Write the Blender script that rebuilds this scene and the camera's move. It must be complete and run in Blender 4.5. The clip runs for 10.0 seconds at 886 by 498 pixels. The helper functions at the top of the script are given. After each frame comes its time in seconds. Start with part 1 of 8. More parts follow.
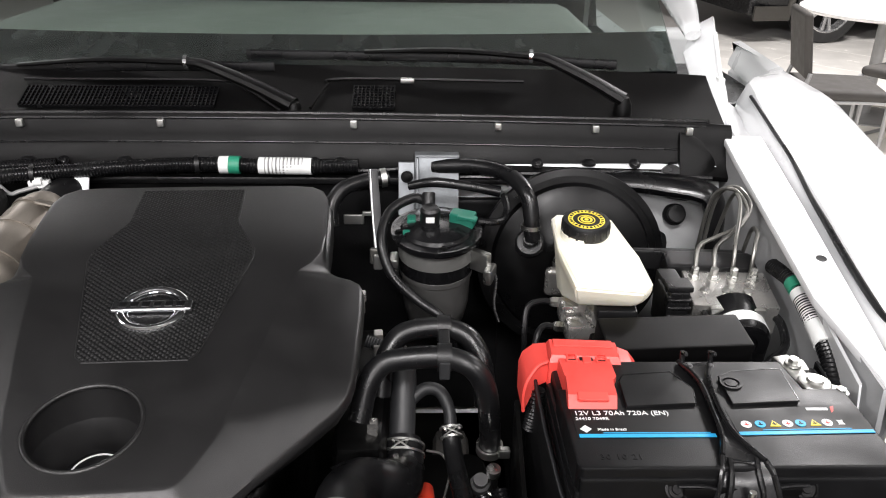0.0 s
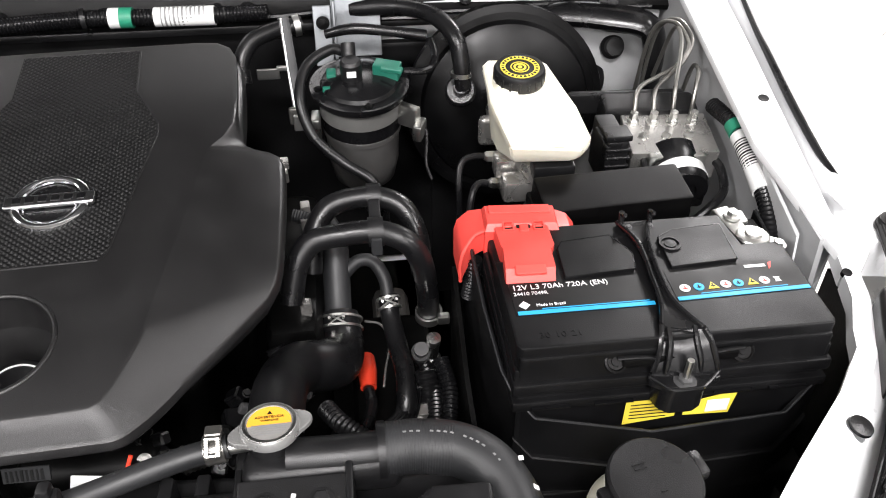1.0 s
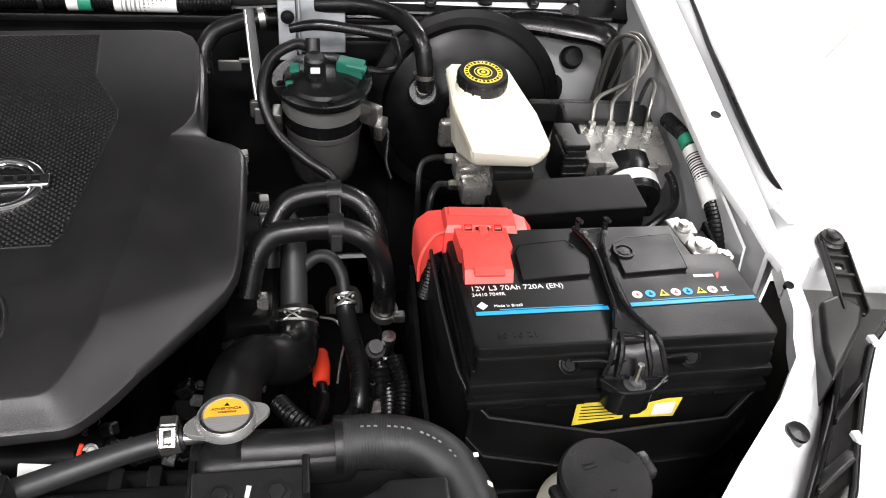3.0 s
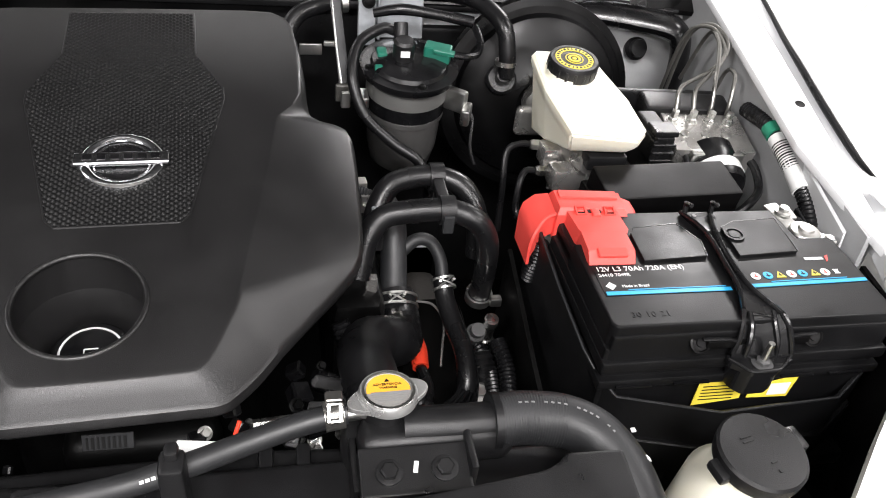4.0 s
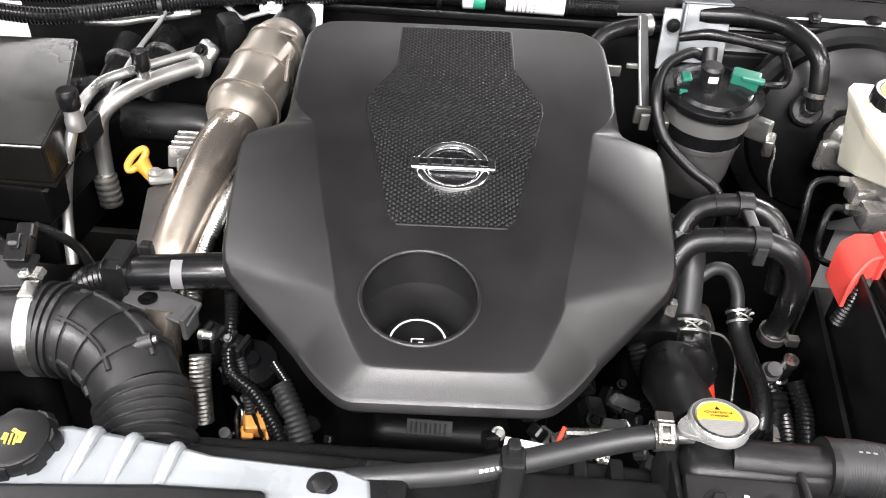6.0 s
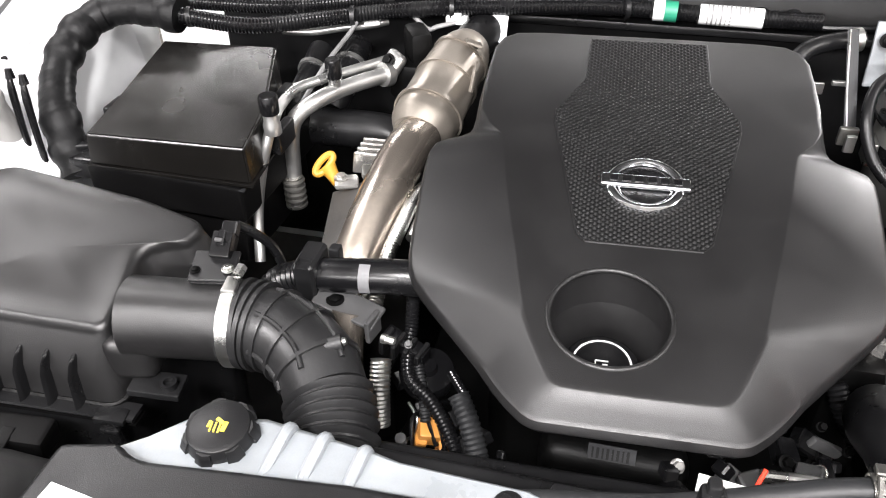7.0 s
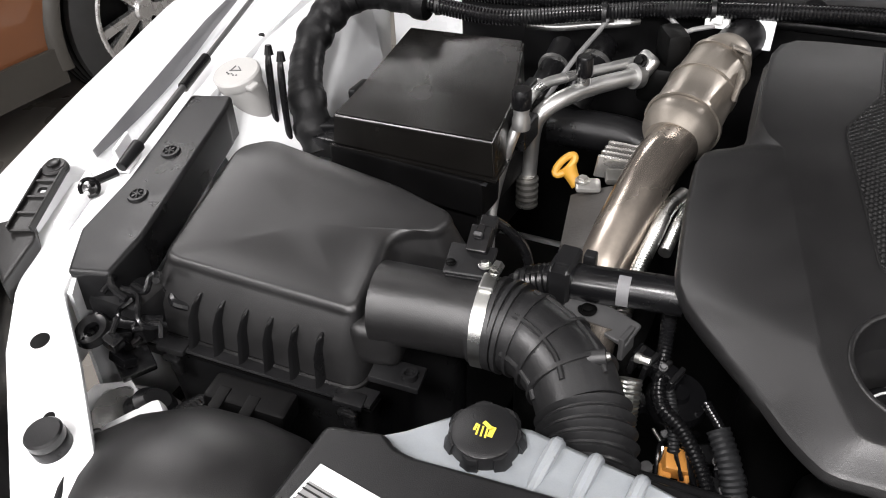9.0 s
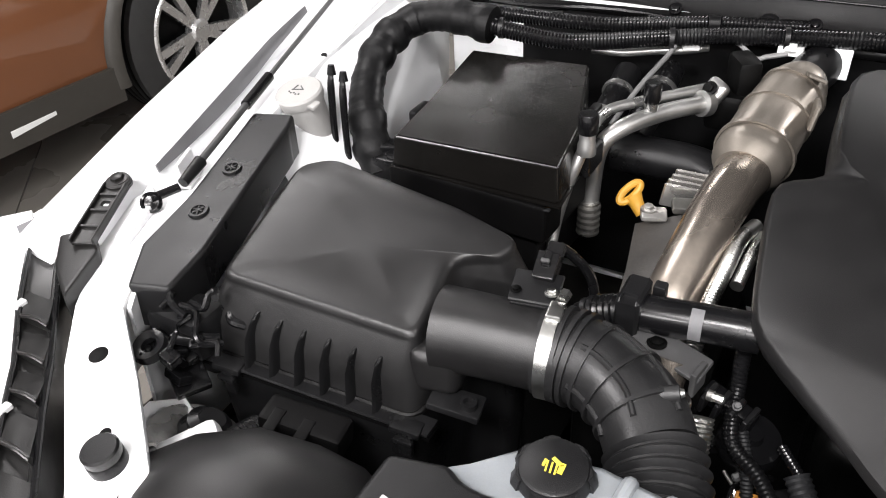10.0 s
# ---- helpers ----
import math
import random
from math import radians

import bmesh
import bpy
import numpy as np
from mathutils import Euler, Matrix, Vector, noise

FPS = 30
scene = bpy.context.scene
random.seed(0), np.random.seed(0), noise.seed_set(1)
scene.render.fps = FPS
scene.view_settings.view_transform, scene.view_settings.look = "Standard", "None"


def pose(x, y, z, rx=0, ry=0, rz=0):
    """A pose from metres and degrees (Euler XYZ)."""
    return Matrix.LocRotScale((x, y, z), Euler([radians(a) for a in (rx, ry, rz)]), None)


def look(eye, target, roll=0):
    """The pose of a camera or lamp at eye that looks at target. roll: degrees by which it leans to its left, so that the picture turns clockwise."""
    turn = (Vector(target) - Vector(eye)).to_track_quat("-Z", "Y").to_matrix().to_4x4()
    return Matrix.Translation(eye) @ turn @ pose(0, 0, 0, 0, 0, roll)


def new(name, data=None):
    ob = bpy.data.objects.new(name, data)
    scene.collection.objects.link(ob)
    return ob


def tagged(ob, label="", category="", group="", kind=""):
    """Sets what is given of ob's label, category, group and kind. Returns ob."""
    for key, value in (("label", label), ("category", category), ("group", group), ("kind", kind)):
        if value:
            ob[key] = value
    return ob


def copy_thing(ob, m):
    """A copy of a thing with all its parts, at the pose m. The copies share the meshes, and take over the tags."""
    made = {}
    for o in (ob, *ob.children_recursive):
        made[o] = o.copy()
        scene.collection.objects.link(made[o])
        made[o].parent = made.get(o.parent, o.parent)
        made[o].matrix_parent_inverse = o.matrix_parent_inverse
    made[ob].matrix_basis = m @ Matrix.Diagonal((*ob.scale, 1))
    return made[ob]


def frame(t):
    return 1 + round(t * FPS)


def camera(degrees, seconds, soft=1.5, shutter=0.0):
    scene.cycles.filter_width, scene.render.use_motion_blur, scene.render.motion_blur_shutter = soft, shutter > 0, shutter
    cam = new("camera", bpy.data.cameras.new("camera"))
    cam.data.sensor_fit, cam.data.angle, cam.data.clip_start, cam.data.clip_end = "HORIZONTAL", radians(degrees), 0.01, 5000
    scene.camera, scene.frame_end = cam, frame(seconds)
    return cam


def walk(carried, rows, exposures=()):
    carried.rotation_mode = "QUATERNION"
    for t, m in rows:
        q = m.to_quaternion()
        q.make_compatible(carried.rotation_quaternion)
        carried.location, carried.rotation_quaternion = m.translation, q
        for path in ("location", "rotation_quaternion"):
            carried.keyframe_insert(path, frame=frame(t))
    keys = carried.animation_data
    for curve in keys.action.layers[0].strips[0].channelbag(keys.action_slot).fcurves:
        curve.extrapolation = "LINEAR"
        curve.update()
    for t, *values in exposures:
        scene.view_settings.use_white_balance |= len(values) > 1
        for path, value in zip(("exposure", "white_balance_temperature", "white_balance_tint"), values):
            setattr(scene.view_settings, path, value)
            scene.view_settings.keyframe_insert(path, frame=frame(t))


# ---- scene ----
cam = camera(58.3, 10.0, 1.05)
PATH = [
    (0, (0.293, 0.122, 1.515), (0.348, 1.931, 0.664), 0.9),
    (0.1, (0.290, 0.137, 1.520), (0.334, 1.938, 0.651), 1.2),
    (0.2, (0.285, 0.156, 1.516), (0.342, 1.928, 0.591), 1.5),
    (0.3, (0.292, 0.179, 1.518), (0.351, 1.914, 0.522), 1.4),
    (0.4, (0.291, 0.207, 1.520), (0.401, 1.882, 0.431), 2.0),
    (0.5, (0.296, 0.228, 1.514), (0.451, 1.857, 0.365), 2.1),
    (0.6, (0.314, 0.228, 1.521), (0.466, 1.825, 0.328), 1.1),
    (0.7, (0.317, 0.230, 1.531), (0.485, 1.800, 0.304), 0.5),
    (0.8, (0.320, 0.220, 1.539), (0.480, 1.777, 0.293), -0.3),
    (1, (0.309, 0.2, 1.542), (0.498, 1.747, 0.288), 0.2),
    (1.5, (0.325, 0.15, 1.571), (0.574, 1.695, 0.325), 1.5),
    (2, (0.326, 0.164, 1.559), (0.608, 1.703, 0.313), 3.0),
    (2.2, (0.331, 0.167, 1.553), (0.621, 1.705, 0.308), 3.4),
    (3.3, (0.237, 0.198, 1.537), (0.601, 1.725, 0.297), 7.1),
    (3.5, (0.188, 0.193, 1.528), (0.585, 1.717, 0.296), 7.8),
    (4, (0.142, 0.205, 1.516), (0.556, 1.724, 0.283), 7.9),
    (4.5, (0.107, 0.208, 1.505), (0.511, 1.728, 0.27), 8.2),
    (5, (0.074, 0.207, 1.507), (0.373, 1.745, 0.265), 7.6),
    (5.5, (0.05, 0.203, 1.509), (0.181, 1.77, 0.273), 5.3),
    (6, (0.025, 0.199, 1.511), (-0.036, 1.776, 0.283), 3.0),
    (6.2, (0.019, 0.196, 1.509), (-0.122, 1.775, 0.289), 1.8),
    (7.3, (-0.046, 0.206, 1.505), (-0.517, 1.729, 0.297), -1.7),
    (7.5, (-0.066, 0.202, 1.501), (-0.568, 1.721, 0.301), -1.6),
    (8, (-0.094, 0.205, 1.492), (-0.697, 1.686, 0.29), -2.5),
    (8.5, (-0.116, 0.202, 1.487), (-0.791, 1.653, 0.286), -2.7),
    (9, (-0.136, 0.199, 1.486), (-0.877, 1.621, 0.291), -2.9),
    (9.5, (-0.158, 0.202, 1.479), (-0.959, 1.599, 0.294), -3.1),
    (10, (-0.164, 0.202, 1.475), (-1.007, 1.613, 0.336), -3.1),
]
walk(cam, [(t, look(eye, target, roll)) for t, eye, target, roll in PATH],
     exposures=[(0, -0.93), (0.5, -0.68), (1, -0.6), (2, -0.68), (3.5, -0.90), (4.2, -0.52), (5, -0.28), (5.5, -0.09), (6.2, 0.16), (7.5, -0.02), (8.2, -0.46), (9, -0.65), (10, -0.59)])

# ---- world and light ----
world = bpy.data.worlds.new("showroom_world")
scene.world = world
world.use_nodes = True
world.node_tree.nodes["Background"].inputs[0].default_value = (0.9, 0.95, 1.0, 1)
world.node_tree.nodes["Background"].inputs[1].default_value = 0.3


def area(name, place, target, w, h, watts, colour=(1.0, 0.96, 0.9)):
    lamp = bpy.data.lights.new(name, "AREA")
    lamp.shape, lamp.size, lamp.size_y, lamp.energy, lamp.color = "RECTANGLE", w, h, watts, colour
    ob = new(name, lamp)
    ob.matrix_world = look(place, target)
    return ob


# unseen ceiling panels assumed for the showroom; y -4.6 pair added to brighten fronts
PANELS = [(-3.2, -1.6, 290), (0.0, -1.6, 340), (3.2, -1.6, 210), (-2.9, 1.7, 100), (3.2, 1.2, 100), (-3.2, 4.6, 130), (0.0, 4.6, 40), (3.6, 5.2, 660), (-1.3, -4.6, 360), (1.3, -4.6, 360)]
for px, py, watts in PANELS:
    area("unseen_panel_lamp", (px, py, 3.76), (px, py, 0), 1.3, 0.7, watts, (1.0, 0.968, 0.97))


# ---- helpers of this scene ----
def shade(me, angle=35):
    me.polygons.foreach_set("use_smooth", [True] * len(me.polygons))
    me.set_sharp_from_angle(angle=radians(angle))


def part(name, bm, material, parent=None, label="", angle=35):
    bmesh.ops.recalc_face_normals(bm, faces=bm.faces)
    me = bpy.data.meshes.new(name)
    bm.to_mesh(me)
    bm.free()
    shade(me, angle)
    me.materials.append(material)
    ob = new(name, me)
    areas = sorted((f.area for f in me.polygons), reverse=True)
    if sum(areas[:12]) > 0.55 * sum(areas):
        flat = ob.modifiers.new("flat_faces", "WEIGHTED_NORMAL")
        flat.keep_sharp = True
    if parent:
        ob.parent = parent
    if label:
        ob["label"] = label
    return ob


def thing(name, label, category, group="", kind="", at=(0, 0, 0)):
    ob = new(name)
    ob.empty_display_size = 0.02
    ob.location = at
    return tagged(ob, label, category, group, kind)


def solo(name, bm, material, label, category, group="", kind="", angle=35):
    return tagged(part(name, bm, material, None, "", angle), label, category, group, kind)


def join(*bms):
    base = bms[0]
    for other in bms[1:]:
        me = bpy.data.meshes.new("tmp")
        other.to_mesh(me)
        base.from_mesh(me)
        bpy.data.meshes.remove(me)
        other.free()
    return base


def moved(bm, m):
    bmesh.ops.transform(bm, matrix=m, verts=bm.verts)
    return bm


def rbox(centre, size, bev=0.004, seg=2, turn=(0, 0, 0), taper=1.0):
    bm = bmesh.new()
    bmesh.ops.create_cube(bm, size=1.0)
    for v in bm.verts:
        k = taper if v.co.z > 0 else 1.0
        v.co = Vector((v.co.x * size[0] * k, v.co.y * size[1] * k, v.co.z * size[2]))
    if bev:
        bmesh.ops.bevel(bm, geom=bm.edges[:], offset=bev, segments=seg, affect="EDGES", profile=0.5)
    return moved(bm, pose(*centre, *turn))


def prism(poly, z0, z1, bev=0.003, seg=2, slope=0.0, y0=0.0, m=None):
    """A plate from a plan outline, its faces tilted by slope along y."""
    bm = bmesh.new()
    low = [bm.verts.new((x, y, z0 + slope * (y - y0))) for x, y in poly]
    top = [bm.verts.new((x, y, z1 + slope * (y - y0))) for x, y in poly]
    n = len(poly)
    bm.faces.new(low[::-1])
    upper = bm.faces.new(top)
    for i in range(n):
        bm.faces.new((low[i], low[(i + 1) % n], top[(i + 1) % n], top[i]))
    bmesh.ops.recalc_face_normals(bm, faces=bm.faces)
    if bev:
        edges = [e for e in bm.edges if upper in e.link_faces] + [e for e in bm.edges if abs(e.verts[0].co.z - e.verts[1].co.z) > 0.6 * abs(z1 - z0)]
        bmesh.ops.bevel(bm, geom=list(set(edges)), offset=bev, segments=seg, affect="EDGES", profile=0.5)
    return moved(bm, m) if m else bm


def loft(rings, closed=True, cap=True):
    bm = bmesh.new()
    rows = [[bm.verts.new(p) for p in ring] for ring in rings]
    n = len(rows[0])
    for a, b in zip(rows, rows[1:]):
        for i in range(n if closed else n - 1):
            j = (i + 1) % n
            bm.faces.new((a[i], a[j], b[j], b[i]))
    if cap and closed:
        bm.faces.new(rows[0][::-1])
        bm.faces.new(rows[-1])
    return bm


def lathe(profile, n=32, m=None):
    """Turns (radius, height) pairs about z."""
    rings = [[(max(r, 1e-4) * math.cos(2 * math.pi * i / n), max(r, 1e-4) * math.sin(2 * math.pi * i / n), z) for i in range(n)] for r, z in profile]
    bm = loft(rings)
    return moved(bm, m) if m else bm


def spline(pts, res=8):
    pts = [Vector(p) for p in pts]
    if len(pts) == 2:
        return [pts[0].lerp(pts[1], i / res) for i in range(res + 1)]
    out = []
    ext = [pts[0] * 2 - pts[1]] + pts + [pts[-1] * 2 - pts[-2]]
    for i in range(1, len(ext) - 2):
        a, b, c, d = ext[i - 1 : i + 3]
        for k in range(res):
            t = k / res
            out.append(0.5 * (2 * b + (c - a) * t + (2 * a - 5 * b + 4 * c - d) * t * t + (3 * b - a - 3 * c + d) * t ** 3))
    out.append(pts[-1])
    return out


def resample(path, step):
    lengths = [0.0]
    for a, b in zip(path, path[1:]):
        lengths.append(lengths[-1] + (b - a).length)
    n = max(2, int(lengths[-1] / step))
    out, k = [], 0
    for i in range(n + 1):
        s = lengths[-1] * i / n
        while k < len(path) - 2 and lengths[k + 1] < s:
            k += 1
        f = (s - lengths[k]) / max(lengths[k + 1] - lengths[k], 1e-9)
        out.append(path[k].lerp(path[k + 1], min(max(f, 0), 1)))
    return out


def sweep(path, radii, n=14, squash=(1, 1)):
    """A tube round a path with a radius at each of its points."""
    rings, normal = [], None
    for i, p in enumerate(path):
        ahead = (path[min(i + 1, len(path) - 1)] - path[max(i - 1, 0)]).normalized()
        if normal is None:
            normal = ahead.orthogonal().normalized() if abs(ahead.z) > 0.9 else ahead.cross(Vector((0, 0, 1))).normalized()
        normal = (normal - ahead * normal.dot(ahead)).normalized()
        side = ahead.cross(normal)
        r = radii[i]
        rings.append([p + (normal * math.cos(2 * math.pi * k / n) * squash[0] + side * math.sin(2 * math.pi * k / n) * squash[1]) * r for k in range(n)])
    return loft(rings)


def tube(pts, r, n=14, res=8, squash=(1, 1)):
    """A hose through points; r: one radius, or one a point."""
    path = spline(pts, res)
    if isinstance(r, (int, float)):
        radii = [r] * len(path)
    else:
        radii = [float(np.interp(i / res, range(len(r)), r)) for i in range(len(path))]
        if len(pts) == 2:
            radii = [float(np.interp(i / (len(path) - 1), range(len(r)), r)) for i in range(len(path))]
    return sweep(path, radii, n, squash)


def ribbed(pts, r, pitch=0.004, depth=0.0015, n=12):
    """A corrugated tube."""
    path = resample(spline(pts, 10), pitch / 4)
    radii = [r - depth * (0, 0.5, 1, 0.5)[i % 4] for i in range(len(path))]
    return sweep(path, radii, n)


def cut(bm, *cutters):
    """bm without the solids of the cutters."""
    base = bpy.data.meshes.new("base")
    bmesh.ops.recalc_face_normals(bm, faces=bm.faces)
    bm.to_mesh(base)
    bm.free()
    ob = new("base", base)
    others = []
    for c in cutters:
        bmesh.ops.recalc_face_normals(c, faces=c.faces)
        me = bpy.data.meshes.new("cutter")
        c.to_mesh(me)
        c.free()
        o = new("cutter", me)
        mod = ob.modifiers.new("cut", "BOOLEAN")
        mod.operation, mod.object, mod.solver = "DIFFERENCE", o, "EXACT"
        others.append(o)
    bpy.context.view_layer.update()
    me = bpy.data.meshes.new_from_object(ob.evaluated_get(bpy.context.evaluated_depsgraph_get()))
    out = bmesh.new()
    out.from_mesh(me)
    for o in (ob, *others):
        data = o.data
        bpy.data.objects.remove(o)
        bpy.data.meshes.remove(data)
    bpy.data.meshes.remove(me)
    return out


def hexbolt(place, r=0.006, h=0.005, normal=(0, 0, 1), washer=1.5):
    m = Matrix.Translation(place) @ Vector((0, 0, 1)).rotation_difference(Vector(normal)).to_matrix().to_4x4()
    return join(lathe([(0, 0), (r * washer, 0), (r * washer, h * 0.3), (r * 1.2, h * 0.36)], 20, m), lathe([(0, 0), (r, 0), (r, h * 0.9), (r * 0.85, h), (0, h)], 6, m))


def ring(centre, axis, r, thick, width, n=28):
    """A band clamp: a flat ring about an axis."""
    m = Matrix.Translation(centre) @ Vector((0, 0, 1)).rotation_difference(Vector(axis).normalized()).to_matrix().to_4x4()
    return lathe_open([(r, -width / 2), (r + thick, -width / 2), (r + thick, width / 2), (r, width / 2)], n, m)


def lathe_open(profile, n, m):
    """A closed profile turned about z into a ring."""
    bm = bmesh.new()
    rows = [[bm.verts.new((r * math.cos(2 * math.pi * i / n), r * math.sin(2 * math.pi * i / n), z)) for r, z in profile] for i in range(n)]
    k = len(profile)
    for i in range(n):
        for j in range(k):
            bm.faces.new((rows[i][j], rows[(i + 1) % n][j], rows[(i + 1) % n][(j + 1) % k], rows[i][(j + 1) % k]))
    return moved(bm, m)


def wire_clamp(centre, axis, r, facing=(0.0, -0.6, 0.8)):
    """A wire spring clamp: two thin loops joined by crossed ends that face one way."""
    c, d = Vector(centre), Vector(axis).normalized()
    f = (Vector(facing) - d * Vector(facing).dot(d)).normalized()
    w = d.cross(f)
    top = c + f * (r + 0.0015)
    ends = [tube([top - d * 0.0055 + w * 0.010, top + f * 0.003, top + d * 0.0055 - w * 0.010], 0.0011, 6, 4), tube([top - d * 0.0055 - w * 0.010, top + f * 0.003, top + d * 0.0055 + w * 0.010], 0.0011, 6, 4), tube([top - w * 0.007 + f * 0.001, top - w * 0.008 + f * 0.009], 0.0016, 6), tube([top + w * 0.007 + f * 0.001, top + w * 0.008 + f * 0.009], 0.0016, 6)]
    return join(ring(c - d * 0.0055, d, r, 0.0022, 0.0026), ring(c + d * 0.0055, d, r, 0.0022, 0.0026), *ends)


def words(text, size, m, depth=0.0003, spacing=1.0):
    """Raised letters in the built-in font, as a bmesh lying in the plane of m."""
    curve = bpy.data.curves.new("words", "FONT")
    curve.body, curve.size, curve.extrude, curve.space_character = text, size, depth, spacing
    ob = new("words", curve)
    bpy.context.view_layer.update()
    me = bpy.data.meshes.new_from_object(ob.evaluated_get(bpy.context.evaluated_depsgraph_get()))
    bm = bmesh.new()
    bm.from_mesh(me)
    bpy.data.objects.remove(ob)
    bpy.data.curves.remove(curve)
    bpy.data.meshes.remove(me)
    return moved(bm, m)


def frame_of(origin, xdir, normal):
    """A placement with its x along xdir and its z along normal."""
    z = Vector(normal).normalized()
    x = (Vector(xdir) - z * Vector(xdir).dot(z)).normalized()
    y = z.cross(x)
    return Matrix(((x.x, y.x, z.x, origin[0]), (x.y, y.y, z.y, origin[1]), (x.z, y.z, z.z, origin[2]), (0, 0, 0, 1)))


def bars(rows, m, thick=0.0003, gap=0.0016):
    """Unreadable print as plain bars: rows of (x, y, length, height)."""
    out = None
    for x, y, w, h in rows:
        b = rbox((x + w / 2, y, thick / 2), (w, h, thick), 0)
        out = b if out is None else join(out, b)
    return moved(out, m)


# ---- materials ----
def material(name, colour, rough=0.5, metal=0.0, vary=0.12, grain=900, bump=0.15, stain=18, coat=0.0, coat_rough=0.1, spread=0.12, spec=0.5, through_light=0.0, random_tint=0.0):
    mat = bpy.data.materials.new(name)
    mat.use_nodes = True
    tree = mat.node_tree
    nodes, links = tree.nodes, tree.links
    shader = nodes["Principled BSDF"]
    where = nodes.new("ShaderNodeTexCoord")

    def noise_at(scale, detail):
        n = nodes.new("ShaderNodeTexNoise")
        n.inputs["Scale"].default_value, n.inputs["Detail"].default_value = scale, detail
        links.new(where.outputs["Object"], n.inputs["Vector"])
        return n

    fine, broad = noise_at(grain, 3), noise_at(stain, 4)
    mixed = nodes.new("ShaderNodeMath")
    mixed.operation = "MULTIPLY_ADD"
    links.new(fine.outputs[0], mixed.inputs[0])
    mixed.inputs[1].default_value = 0.35
    links.new(broad.outputs[0], mixed.inputs[2])
    ramp = nodes.new("ShaderNodeMapRange")
    ramp.inputs["From Min"].default_value, ramp.inputs["From Max"].default_value = 0.4, 0.95
    ramp.inputs["To Min"].default_value, ramp.inputs["To Max"].default_value = 1 - vary, 1 + vary
    links.new(mixed.outputs[0], ramp.inputs["Value"])
    tint = nodes.new("ShaderNodeVectorMath")
    tint.operation = "SCALE"
    tint.inputs[0].default_value = colour[:3]
    links.new(ramp.outputs[0], tint.inputs["Scale"])
    last = tint
    if random_tint:
        info = nodes.new("ShaderNodeObjectInfo")
        rnd = nodes.new("ShaderNodeMapRange")
        rnd.inputs["To Min"].default_value, rnd.inputs["To Max"].default_value = 1 - random_tint, 1 + random_tint
        links.new(info.outputs["Random"], rnd.inputs["Value"])
        last = nodes.new("ShaderNodeVectorMath")
        last.operation = "SCALE"
        links.new(tint.outputs[0], last.inputs[0])
        links.new(rnd.outputs[0], last.inputs["Scale"])
    links.new(last.outputs[0], shader.inputs["Base Color"])
    gloss = nodes.new("ShaderNodeMapRange")
    gloss.inputs["From Min"].default_value, gloss.inputs["From Max"].default_value = 0.3, 0.7
    gloss.inputs["To Min"].default_value, gloss.inputs["To Max"].default_value = max(rough - spread, 0.03), min(rough + spread, 1)
    links.new(broad.outputs[0], gloss.inputs["Value"])
    links.new(gloss.outputs[0], shader.inputs["Roughness"])
    shader.inputs["Metallic"].default_value = metal
    shader.inputs["Specular IOR Level"].default_value = spec
    shader.inputs["Coat Weight"].default_value = coat
    shader.inputs["Coat Roughness"].default_value = coat_rough
    if bump:
        b = nodes.new("ShaderNodeBump")
        b.inputs["Strength"].default_value = bump
        b.inputs["Distance"].default_value = 0.0004
        links.new(fine.outputs[0], b.inputs["Height"])
        links.new(b.outputs[0], shader.inputs["Normal"])
    if through_light:
        shader.inputs["Subsurface Weight"].default_value = through_light
        shader.inputs["Subsurface Radius"].default_value = (0.02, 0.018, 0.014)
        shader.inputs["Subsurface Scale"].default_value = 0.6
    return mat


BLACK = material("moulded_black_plastic", (0.0075, 0.0075, 0.008), 0.34, bump=0.45, grain=1400, spread=0.1, spec=0.36, vary=0.25)
COVER = material("satin_engine_plastic", (0.0088, 0.0086, 0.0088), 0.36, bump=0.45, grain=1600, spread=0.06, spec=0.56)
COWL = material("weathered_cowl_plastic", (0.0026, 0.0025, 0.0026), 0.40, bump=0.4, grain=1200, spread=0.08, spec=0.14)
DASH = material("grey_dashboard", (0.2, 0.22, 0.2), 0.6, vary=0.1)
LATTICE = material("lattice_plastic", (0.0065, 0.0065, 0.0066), 0.42, bump=0, spread=0.05, spec=0.24)
# near-black for dark metal and for the bay's painted deep shade
DARK = material("dark_metal_and_shade", (0.002, 0.002, 0.002), 0.45, vary=0.5, grain=300, bump=0.5, spec=0.12)
RUBBER = material("black_rubber", (0.0055, 0.0055, 0.006), 0.31, bump=0.35, grain=700, spec=0.36, vary=0.25)
BOOTRUB = material("satin_boot_rubber", (0.0125, 0.0125, 0.013), 0.40, bump=0.35, grain=500, spec=0.5, vary=0.25)
RUBGREY = material("dusty_grey_rubber", (0.0115, 0.0120, 0.0130), 0.50, bump=0.25, grain=500, vary=0.25)
GLOSSY = material("glossy_black_plastic", (0.0045, 0.0045, 0.005), 0.24, bump=0.15, spread=0.09, spec=0.42)
TAPE = material("black_cloth_tape", (0.0036, 0.0036, 0.0039), 0.5, bump=0.8, grain=260, spec=0.22)
WHITE = material("white_car_paint", (0.82, 0.83, 0.84), 0.35, coat=0.6, coat_rough=0.06, vary=0.02, bump=0.03)
PRIMER = material("thin_inner_white_paint", (0.72, 0.73, 0.74), 0.5, vary=0.08, bump=0.12)
# white inner paint darkened to grey to stand in for shade
SHADED_PRIMER = material("shaded_inner_white_paint", (0.40, 0.405, 0.41), 0.5, vary=0.15, bump=0.15)
